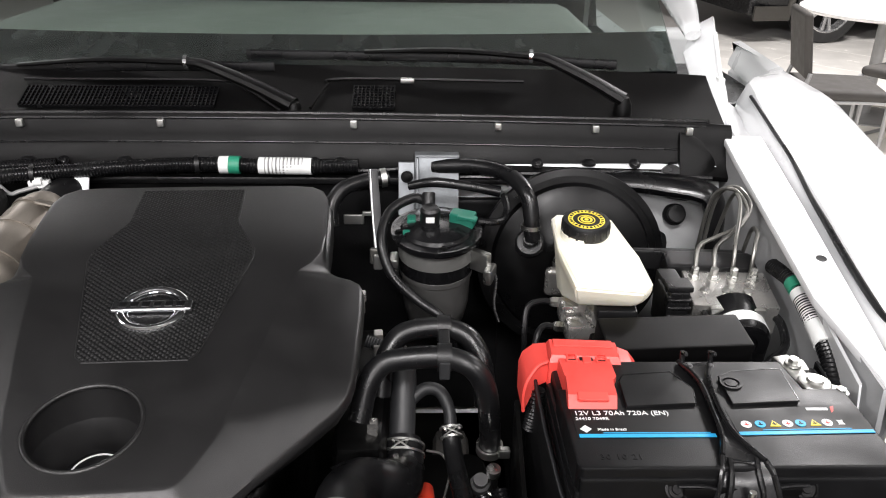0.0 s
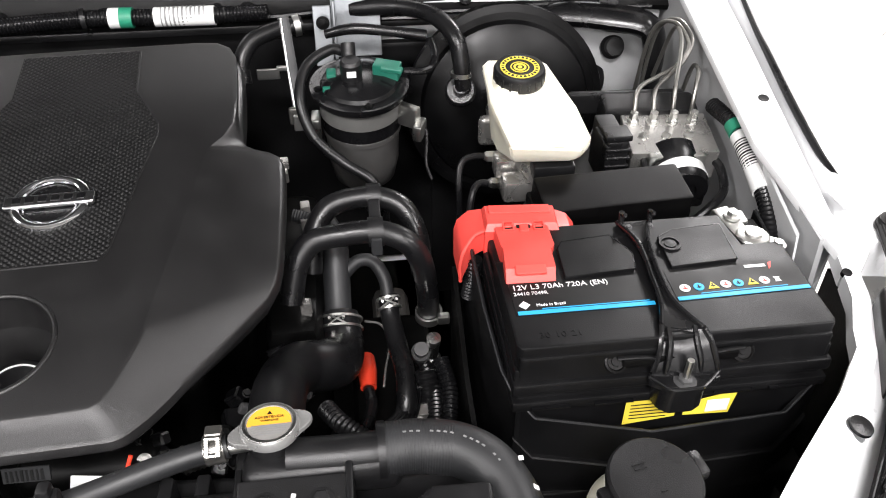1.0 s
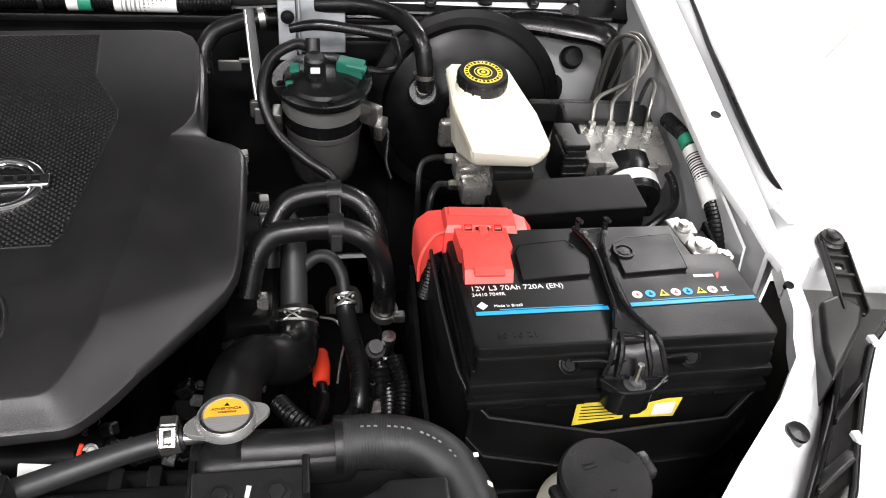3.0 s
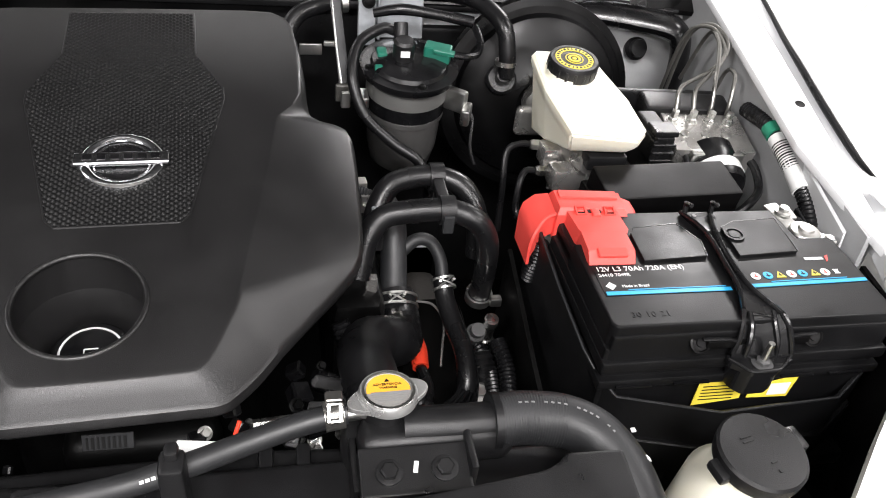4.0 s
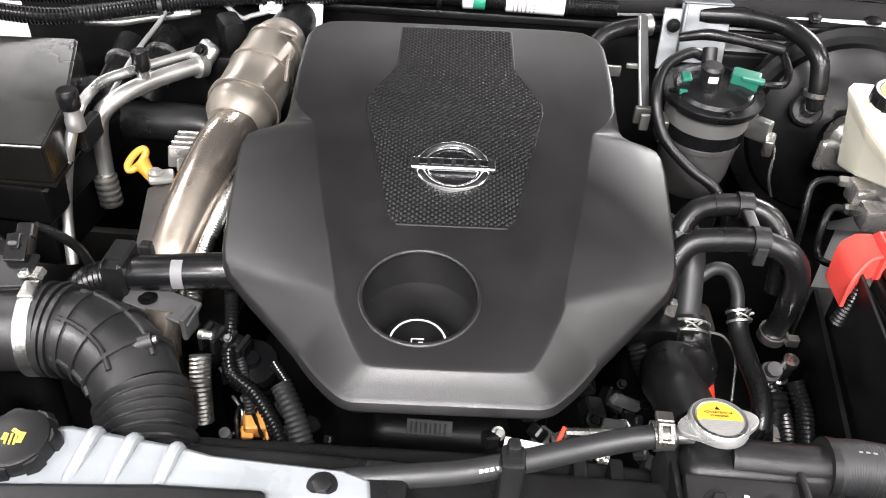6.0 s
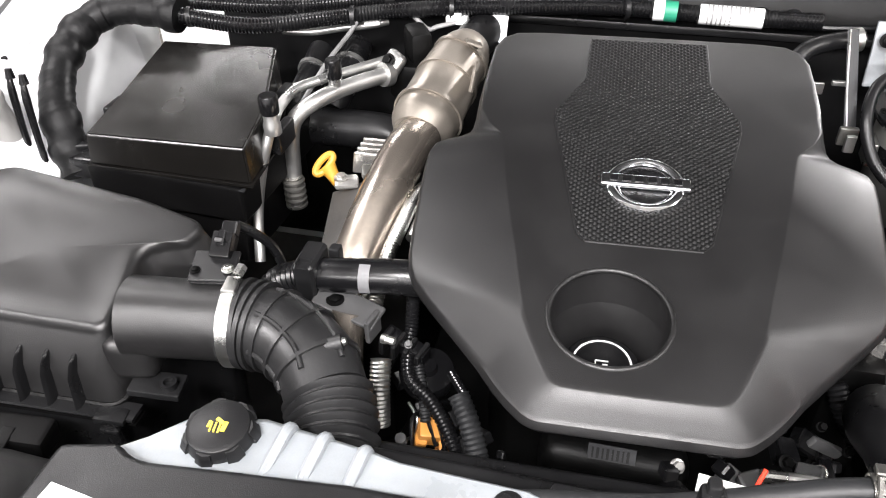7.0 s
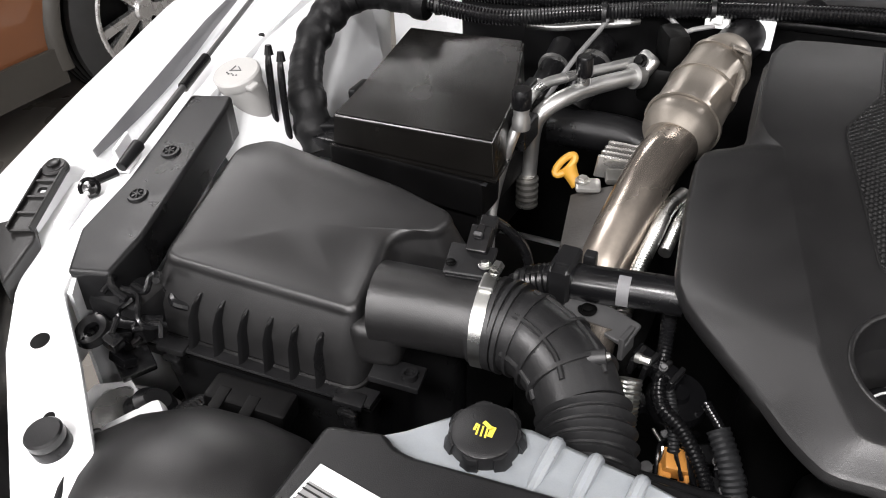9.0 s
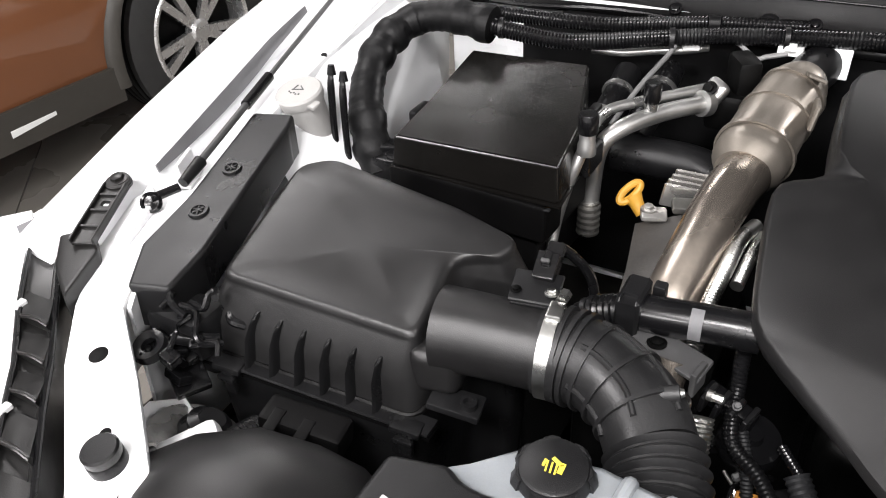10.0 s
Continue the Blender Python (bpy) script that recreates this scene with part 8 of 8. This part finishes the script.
valve = part("service_port", lathe([(0.0105, 0), (0.0105, 0.012), (0.009, 0.016), (0.009, 0.03), (0, 0.03)], 20, pose(-0.423, 0.957, 1.052)), ALPIPE, ac2)
part("port_cap", lathe([(0.0105, 0.026), (0.0115, 0.029), (0.0115, 0.046), (0.010, 0.049), (0, 0.049)], 24, pose(-0.423, 0.957, 1.052)), GLOSSY, valve)
solo("thin_pipe", tube([(-0.50, 1.175, 1.085), (-0.46, 1.185, 1.083), (-0.42, 1.20, 1.086), (-0.385, 1.205, 1.090), (-0.36, 1.22, 1.092)], 0.0055, 12), ALPIPE, "bare aluminium pipe along the firewall", "pipe")
solo("fine_pipe", tube([(-0.43, 1.06, 1.04), (-0.415, 1.12, 1.07), (-0.40, 1.17, 1.09), (-0.39, 1.20, 1.106), (-0.37, 1.215, 1.108), (-0.33, 1.22, 1.105), (-0.30, 1.205, 1.092), (-0.285, 1.21, 1.094), (-0.25, 1.225, 1.10)], 0.0032, 10), FRAMEGREY, "thin olive pipe with white clips", "pipe")
solo("pipe_clip", rbox((-0.379, 1.206, 1.103), (0.022, 0.012, 0.024), 0.002, 2, (0, 0, 20)), LABEL, "white plastic pipe clip", "clip", "pipe clips")
solo("pipe_clip", join(rbox((-0.262, 1.222, 1.101), (0.030, 0.012, 0.012), 0.002), rbox((-0.262, 1.218, 1.107), (0.014, 0.012, 0.010), 0.002)), LABEL, "white plastic pipe clip", "clip", "pipe clips")
for x, y, z, r in ((-0.405, 1.155, 1.035, 0.02), (-0.455, 1.14, 1.03, 0.018)):
    hs = thing("heater_connection", "black heater hose end with a steel ring", "hose", "heater ends")
    part("hose", tube([(x, y + 0.06, z + 0.02), (x, y, z), (x - 0.01, y - 0.04, z - 0.03)], r, 18), RUBBER, hs)
    part("ring", ring((x, y + 0.02, z + 0.007), (0, 1, 0.3), r, 0.003, 0.007), ALPIPE, hs)
    part("spring_clamp", ring((x - 0.004, y - 0.015, z - 0.01), (0, 1, 0.6), r, 0.002, 0.004), STEEL, hs)
solo("corner_bracket", join(rbox((-0.305, 1.175, 1.075), (0.03, 0.05, 0.06), 0.008, 2, (0, 0, 30)), rbox((-0.315, 1.16, 1.04), (0.05, 0.04, 0.05), 0.01)), DARK, "dark bracket behind the pipe flange", "bracket")
solo("black_duct", tube([(-0.50, 1.09, 0.99), (-0.42, 1.10, 0.985), (-0.34, 1.10, 0.985), (-0.30, 1.09, 0.98)], 0.026, 18), RUBBER, "fat black hose below the aluminium pipes", "hose")

# ---- exhaust side ----
dip = thing("oil_dipstick", "yellow looped oil dipstick handle", "dipstick")
DM = frame_of((-0.3795, 0.992, 0.994), (0.806, -0.126, -0.56), (0.301, -0.739, 0.6))
loop = [DM @ Vector((0.0058 * math.cos(a), 0.0155 * math.sin(a), 0.0)) for a in [2 * math.pi * i / 28 for i in range(29)]]
part("loop", sweep(loop, [0.0045] * 29, 10), YELLOW, dip)
part("stem", tube([DM @ Vector((0.005, 0, -0.003)), DM @ Vector((0.015, -0.003, -0.003)), DM @ Vector((0.028, -0.007, -0.003))], [0.0115, 0.0085, 0.007], 14), YELLOW, dip)
part("blade", tube([(-0.350, 1.0, 0.975), (-0.349, 1.0, 0.93)], 0.0022, 8), STEEL, dip)
egr = thing("turbo_pipe", "heat-tinted stainless pipe with a beige shield", "exhaust pipe")
part("pipe", tube([(-0.262, 1.02, 1.030), (-0.268, 0.985, 1.030), (-0.274, 0.945, 1.020), (-0.280, 0.905, 1.004), (-0.284, 0.865, 0.985), (-0.288, 0.83, 0.955), (-0.29, 0.81, 0.90)], [0.0285, 0.0285, 0.0280, 0.0275, 0.028, 0.029, 0.03], 28), HEATED, egr)
sh = [(-0.236, 1.195, 1.078), (-0.240, 1.180, 1.074), (-0.245, 1.165, 1.068), (-0.249, 1.15, 1.063), (-0.254, 1.12, 1.054), (-0.258, 1.09, 1.046), (-0.262, 1.06, 1.038), (-0.264, 1.04, 1.034), (-0.266, 1.022, 1.030)]
part("shield", tube(sh, [0.026, 0.034, 0.037, 0.039, 0.0405, 0.041, 0.042, 0.041, 0.031], 30, 4), SHIELD, egr, "beige stamped heat shield")
for t in (2, 4, 6):
    a, b = Vector(sh[t]), Vector(sh[t + 1])
    part("bead", ring(a, b - a, 0.037 + 0.0018 * (t - 2) / 1.3, 0.0028, 0.006, 36), SHIELD, egr)
part("tab", join(rbox((-0.222, 1.145, 1.102), (0.022, 0.03, 0.004), 0.001, 1, (-15, 20, 10)), rbox((-0.213, 1.105, 1.075), (0.006, 0.05, 0.03), 0.002, 1, (-12, 10, 5))), SHIELD, egr)
part("sleeve", tube([(-0.222, 1.235, 1.082), (-0.230, 1.215, 1.082), (-0.238, 1.19, 1.077)], 0.027, 22), RUBBER, egr)
part("pipe_flange", ring((-0.289, 0.825, 0.95), (0, 0.4, 1), 0.028, 0.012, 0.01), ALLOY, egr)
mani = thing("exhaust_manifold", "cast metal manifold with an aluminium heat shield", "manifold")
part("cover", loft([[(-0.365, 0.975, 0.965), (-0.315, 0.985, 0.985), (-0.30, 0.98, 0.90), (-0.37, 0.97, 0.88)], [(-0.350, 0.90, 0.955), (-0.310, 0.905, 0.975), (-0.30, 0.90, 0.90), (-0.36, 0.90, 0.87)], [(-0.340, 0.82, 0.935), (-0.305, 0.82, 0.95), (-0.29, 0.82, 0.88), (-0.345, 0.82, 0.86)]]), FIBRE, mani)
for i in range(4):
    part("fin", rbox((-0.322 + 0.002 * i, 1.012 + 0.007 * i, 0.99 + 0.003 * i), (0.05, 0.004, 0.03), 0.0015, 1, (0, 8, 15)), ALLOY, mani)
part("ear", join(rbox((-0.345, 0.975, 0.983), (0.03, 0.022, 0.008), 0.004, 2, (10, 0, 20)), hexbolt((-0.352, 0.976, 0.987), 0.006, 0.006)), ALLOY, mani)
part("ear", rbox((-0.315, 0.992, 0.992), (0.030, 0.022, 0.010), 0.004, 2, (10, 0, 20)), PIPESTEEL, mani)
part("downpipe", tube([(-0.262, 0.75, 0.985), (-0.265, 0.73, 0.95), (-0.26, 0.715, 0.90)], 0.02, 18), HEATED, mani)
part("side_block", rbox((-0.30, 0.92, 0.80), (0.14, 0.28, 0.14), 0.03), DARK, mani)
for pts, r in (([(-0.236, 0.97, 1.0), (-0.243, 0.93, 1.005), (-0.246, 0.88, 1.0), (-0.25, 0.83, 0.985), (-0.25, 0.79, 0.96)], 0.0085), ([(-0.225, 0.96, 0.995), (-0.228, 0.92, 1.0), (-0.232, 0.87, 0.99)], 0.007)):
    solo("metal_hose", ribbed(pts, r, 0.0035, 0.001), STEEL, "silver corrugated metal hose beside the cover", "hose", "metal hoses")
crank = thing("breather_hose", "grey breather hose with corrugated end and holder", "hose")
part("hose", tube([(-0.195, 0.776, 1.016), (-0.225, 0.772, 1.016), (-0.278, 0.768, 1.012), (-0.300, 0.7675, 1.010)], 0.0178, 24), GLOSSY, crank)
part("corrugated_end", ribbed([(-0.288, 0.768, 1.012), (-0.315, 0.767, 1.006), (-0.345, 0.768, 0.99), (-0.36, 0.76, 0.96)], 0.0165, 0.006, 0.002, 18), RUBBER, crank)
part("tape", prism([(0.0186 * math.cos(radians(a)), 0.0186 * math.sin(radians(a))) for a in range(-40, 61, 10)] + [(0.0170 * math.cos(radians(a)), 0.0170 * math.sin(radians(a))) for a in range(60, -41, -10)], -0.0055, 0.0055, 0, m=frame_of((-0.247, 0.7702, 1.0143), (0, -0.8, 0.6), (1, 0.07, 0.03))), MIDGREY, crank, "pale tape mark")
part("holder", cut(rbox((-0.305, 0.768, 1.012), (0.022, 0.044, 0.046), 0.003, 1), rbox((-0.305, 0.748, 1.036), (0.014, 0.020, 0.008), 0)), BLACK, crank, "black plastic hose holder")
part("holder_tab", rbox((-0.287, 0.79, 1.02), (0.012, 0.012, 0.02), 0.002), BLACK, crank)
low = thing("engine_front_wiring", "dark wiring, brackets and plugs below the cover", "wiring")
part("bracket", join(rbox((-0.262, 0.748, 0.992), (0.07, 0.03, 0.006), 0.003, 2, (12, 10, -12)), rbox((-0.234, 0.737, 0.980), (0.006, 0.024, 0.026), 0.002, 2, (0, 0, -12))), GREYCAST, low)
part("bolt", hexbolt((-0.275, 0.748, 0.997), 0.006, 0.004), DARK, low)
part("bolt", hexbolt((-0.222, 0.728, 0.975), 0.004, 0.014, (1, -0.2, 0.1), 1.2), STEEL, low)
part("spring_sleeve", ribbed([(-0.222, 0.72, 0.955), (-0.219, 0.70, 0.93), (-0.216, 0.685, 0.90)], 0.011, 0.004, 0.0014), STEEL, low)
part("loom", ribbed([(-0.207, 0.790, 0.992), (-0.203, 0.765, 0.965), (-0.195, 0.72, 0.94), (-0.165, 0.70, 0.925), (-0.14, 0.675, 0.905), (-0.125, 0.65, 0.88)], 0.0075, 0.004, 0.001), GLOSSY, low)
part("loom", ribbed([(-0.14, 0.70, 0.945), (-0.125, 0.68, 0.93), (-0.11, 0.655, 0.90), (-0.105, 0.635, 0.87)], 0.011, 0.005, 0.0015), RUBGREY, low)
part("valve_body", lathe([(0.026, -0.012), (0.029, 0.0), (0.026, 0.008), (0.010, 0.010), (0.008, 0.016), (0, 0.016)], 28, pose(-0.182, 0.742, 0.922, 12, 8)), GLOSSY, low)
part("connector_grip", rbox((-0.205, 0.748, 0.950), (0.05, 0.016, 0.020), 0.003, 2, (10, 12, -18)), GLOSSY, low)
for i in range(4):
    part("grip_rib", rbox((-0.224 + 0.0125 * i, 0.7455 + 0.004 * i * -0.5, 0.955 - 0.0025 * i), (0.005, 0.022, 0.024), 0.001, 1, (10, 12, -18)), BLACK, low)
part("loom", ribbed([(-0.205, 0.755, 0.955), (-0.19, 0.735, 0.94), (-0.178, 0.71, 0.925), (-0.172, 0.695, 0.905)], 0.0058, 0.0035, 0.001), RUBGREY, low)
part("loom", ribbed([(-0.155, 0.735, 0.935), (-0.128, 0.70, 0.928), (-0.113, 0.665, 0.905), (-0.10, 0.645, 0.875)], 0.0052, 0.0035, 0.0009), GLOSSY, low)
part("bare_wire", tube([(-0.195, 0.715, 0.905), (-0.182, 0.70, 0.90), (-0.186, 0.69, 0.885), (-0.20, 0.682, 0.882)], 0.0018, 8), STEEL, low)
for x, y, z in ((-0.115, 0.652, 0.905), (-0.198, 0.735, 0.965), (-0.135, 0.70, 0.905), (-0.085, 0.655, 0.91)):
    part("stud", hexbolt((x, y, z), 0.0032, 0.006, (0.1, -0.5, 0.8), 1.3), GREYCAST, low)
random.seed(11)
for i in range(46):
    t = random.random()
    x = -0.20 + 0.14 * t + random.uniform(-0.02, 0.02)
    y = 0.735 - 0.10 * t + random.uniform(-0.02, 0.02)
    z = 0.895 - 0.02 * t + random.uniform(-0.035, 0.02)
    s = random.uniform(0.006, 0.018)
    if i % 3:
        part("plug", rbox((x, y, z), (s, s * random.uniform(0.6, 1.6), s * 0.7), 0.0015, 1, (random.uniform(-40, 40), random.uniform(-40, 40), random.uniform(0, 180))), (BLACK, GLOSSY, DARK, GREYCAST)[i % 4], low)
    else:
        part("wire", tube([(x, y, z), (x + random.uniform(-0.02, 0.03), y - 0.02, z + random.uniform(-0.01, 0.012)), (x + random.uniform(0.0, 0.05), y - 0.045, z - 0.02)], random.uniform(0.0018, 0.0035), 8, 5), GLOSSY, low)
plugo = thing("orange_connector", "dusty orange electrical connector low at the front", "connector")
part("body", join(rbox((-0.168, 0.700, 0.886), (0.030, 0.022, 0.024), 0.003, 2, (20, 15, 20)), rbox((-0.152, 0.694, 0.874), (0.02, 0.016, 0.018), 0.003, 2, (20, 15, 20)), rbox((-0.176, 0.688, 0.885), (0.012, 0.012, 0.006), 0.001, 1, (20, 15, 20))), AMBER, plugo)
part("window", rbox((-0.171, 0.6885, 0.890), (0.008, 0.003, 0.010), 0.001, 1, (20, 15, 20)), DARK, plugo)
solo("threaded_stub", lathe([(0.009, 0), (0.009, 0.004), (0.0075, 0.005), (0.009, 0.009), (0.0075, 0.012), (0.009, 0.016), (0, 0.017)], 18, pose(-0.190, 0.672, 0.898, 20) @ Matrix.Scale(0.6, 4)), GREYCAST, "bright threaded stub near the orange connector", "fitting")
front = thing("alternator_parts", "dark clamps and studs below the cover's front", "engine part")
random.seed(23)
for i in range(40):
    x, y, z = random.uniform(0.05, 0.24), random.uniform(0.66, 0.78), random.uniform(0.86, 0.925)
    s = random.uniform(0.008, 0.024)
    if i % 4:
        part("lug", rbox((x, y, z), (s, s * random.uniform(0.5, 1.5), s * 0.8), 0.002, 1, (random.uniform(-40, 40), random.uniform(-40, 40), random.uniform(0, 180))), (DARK, BLACK, GREYCAST, GLOSSY)[i % 4], front)
    else:
        part("stud", hexbolt((x, y, z), 0.005, 0.008, (random.uniform(-0.5, 0.5), -0.5, 0.8)), ALLOY if i % 8 else DARK, front)
part("rail", tube([(0.12, 0.645, 0.975), (0.155, 0.65, 0.972), (0.18, 0.655, 0.965)], 0.005, 10), STEEL, front)
part("clamp", ribbed([(0.135, 0.648, 0.955), (0.165, 0.655, 0.958)], 0.008, 0.004, 0.0012), STEEL, front)

# ---- other things in the showroom ----
def parked_car(name, label, place, turn, paint, length=4.4):
    """A parked car, nose along its own +y; x=0 is the flank towards us."""
    car = thing(name, label, "car")
    m = Matrix.Translation(place) @ pose(0, 0, 0, 0, 0, turn)
    wheels = (0.85, length - 0.85)

    def flank(z, y):
        arch = 0.0
        for wy in wheels:
            d = math.hypot(y - wy, z - 0.37)
            if d < 0.44:
                arch = 1.0
        return arch

    rings = []
    for k in range(61):
        y = length * k / 60
        rows = []
        for z, inset in ((0.28, 0.03), (0.36, 0.012), (0.50, 0.004), (0.62, 0.0), (0.80, 0.012), (0.95, 0.035), (1.02, 0.06)):
            taper_end = 0.10 * max(0, (abs(y - length / 2) - length * 0.42) / (length * 0.08)) ** 2
            cut_up = 0.0
            for wy in wheels:
                if abs(y - wy) < 0.43 and z < 0.37 + math.sqrt(max(0.43 ** 2 - (y - wy) ** 2, 0)):
                    cut_up = max(cut_up, 0.37 + math.sqrt(0.43 ** 2 - (y - wy) ** 2))
            rows.append((-(inset + taper_end), y, max(z, cut_up)))
        rows += [(-0.3, y, 1.04), (-0.9, y, 1.05), (-1.5, y, 1.04), (-1.78, y, 0.9), (-1.8, y, 0.3)]
        rings.append(rows)
    part("body", moved(loft(rings), m), paint, car)
    clad_rows = []
    for y0, y1 in ((0.0, 0.40), (1.30, length - 1.30), (length - 0.40, length)):
        clad_rows.append(loft([[(0.006, y0, 0.24), (0.008, y0, 0.38), (-0.02, y0, 0.38), (-0.02, y0, 0.25)], [(0.006, y1, 0.24), (0.008, y1, 0.38), (-0.02, y1, 0.38), (-0.02, y1, 0.25)]]))
    for strip in clad_rows:
        part("cladding", moved(strip, m), CLAD, car, "grey sill cladding")
    for wy in wheels:
        arc = [Vector((0.004, wy + 0.46 * math.cos(radians(a)), 0.37 + 0.46 * math.sin(radians(a)))) for a in range(-10, 191, 8)]
        part("arch_trim", moved(sweep(arc, [0.035] * len(arc), 8, (0.35, 1)), m), CLAD, car)
        w = part("wheel", moved(lathe([(0.1, -0.1), (0.1, 0.0), (0, 0.0)], 12, frame_of((-0.12, wy, 0.368), (0, 1, 0), (1, 0, 0))), m), DARK, car)
        car_wheel(m @ frame_of((-0.11, wy, 0.368), (0, 1, 0), (1, 0, 0)), w)
    # short pale strip low on the cladding
    part("sill_badge", moved(loft([[(0.010, 2.62, 0.290), (0.013, 2.62, 0.290), (0.013, 2.62, 0.315), (0.010, 2.62, 0.315)], [(0.010, 2.80, 0.305), (0.013, 2.80, 0.305), (0.013, 2.80, 0.318), (0.010, 2.80, 0.318)]]), m), LABEL, car, "pale strip low on the sill")
    for y in (1.45, 2.45):
        part("door_gap", moved(rbox((0.002, y, 0.72), (0.006, 0.008, 0.5), 0), m), DARK, car)
    part("cabin", moved(loft([[(-0.12, 1.0, 1.02), (-1.68, 1.0, 1.02), (-1.5, 1.6, 1.45), (-0.3, 1.6, 1.45)], [(-0.12, length - 0.3, 1.02), (-1.68, length - 0.3, 1.02), (-1.5, length - 0.8, 1.45), (-0.3, length - 0.8, 1.45)]]), m), GLOSSY, car)
    return car


parked_car("parked_car", "metallic brown car with grey lower cladding", (-2.87, -1.0, 0.0), -3.2, BRONZE)
parked_car("parked_car", "dark car standing far behind on the tiles", (3.6, 8.2, 0.0), -80, GLOSSY)


def chair():
    c = thing("visitor_chair", "grey upholstered cantilever visitor chair", "chair", "visitor chairs")
    seat = rbox((0, 0, 0.45), (0.46, 0.46, 0.06), 0.025, 3)
    part("seat", seat, SEATGREY, c)
    part("backrest", rbox((0, 0.23, 0.70), (0.40, 0.045, 0.36), 0.022, 3, (-10, 0, 0)), SEATGREY, c)
    for s in (-1, 1):
        part("leg", tube([(s * 0.21, 0.20, 0.56), (s * 0.21, 0.19, 0.42), (s * 0.21, -0.20, 0.42), (s * 0.22, -0.23, 0.38), (s * 0.22, -0.22, 0.05), (s * 0.22, -0.18, 0.014), (s * 0.22, 0.22, 0.014)], 0.012, 10, 6), FRAMEGREY, c)
    part("rail", tube([(-0.22, 0.22, 0.014), (0.22, 0.22, 0.014)], 0.012, 10), FRAMEGREY, c)
    return c


seat_a = chair()
seat_a.matrix_basis = pose(2.66, 4.58, 0, 0, 0, 78)
copy_thing(seat_a, pose(3.35, 4.95, 0, 0, 0, -60))
table = thing("round_table", "round white table beside the visitor chairs", "table")
part("tabletop", lathe([(0.55, 0.715), (0.56, 0.725), (0.56, 0.738), (0.55, 0.745), (0, 0.745)], 48, pose(3.45, 5.6, 0)), TABLETOP, table)
part("column", lathe([(0.04, 0.02), (0.04, 0.715), (0, 0.715)], 20, pose(3.45, 5.6, 0)), FRAMEGREY, table)
part("foot", lathe([(0.28, 0.0), (0.28, 0.012), (0.05, 0.03), (0, 0.03)], 32, pose(3.45, 5.6, 0)), FRAMEGREY, table)


# ---- floor tiles ----
step = 0.8
for variant in range(1):
    bm = rbox((0, 0, -0.005), (step - 0.004, step - 0.004, 0.01), 0.0015, 1)
    me = bpy.data.meshes.new("tile")
    bm.to_mesh(me)
    bm.free()
    me.materials.append(TILE)
# darker tile copy: the left floor's dimness is put into its colour
dim_tile = me.copy()
dim_tile.materials[0] = TILE_DIM
turn_tiles = Matrix.Rotation(radians(43.4), 4, "Z")
for i in range(-12, 13):
    for j in range(-10, 15):
        p = Vector((2.385, 3.082, 0)) + turn_tiles @ Vector(((i + 0.5) * step, (j + 0.5) * step, 0))
        if -6.5 < p.x < 7.0 and -3.0 < p.y < 9.0:
            t = new("tile", dim_tile if p.x < -1.3 else me)
            t.matrix_basis = Matrix.Translation(p) @ turn_tiles
            t.parent = floor
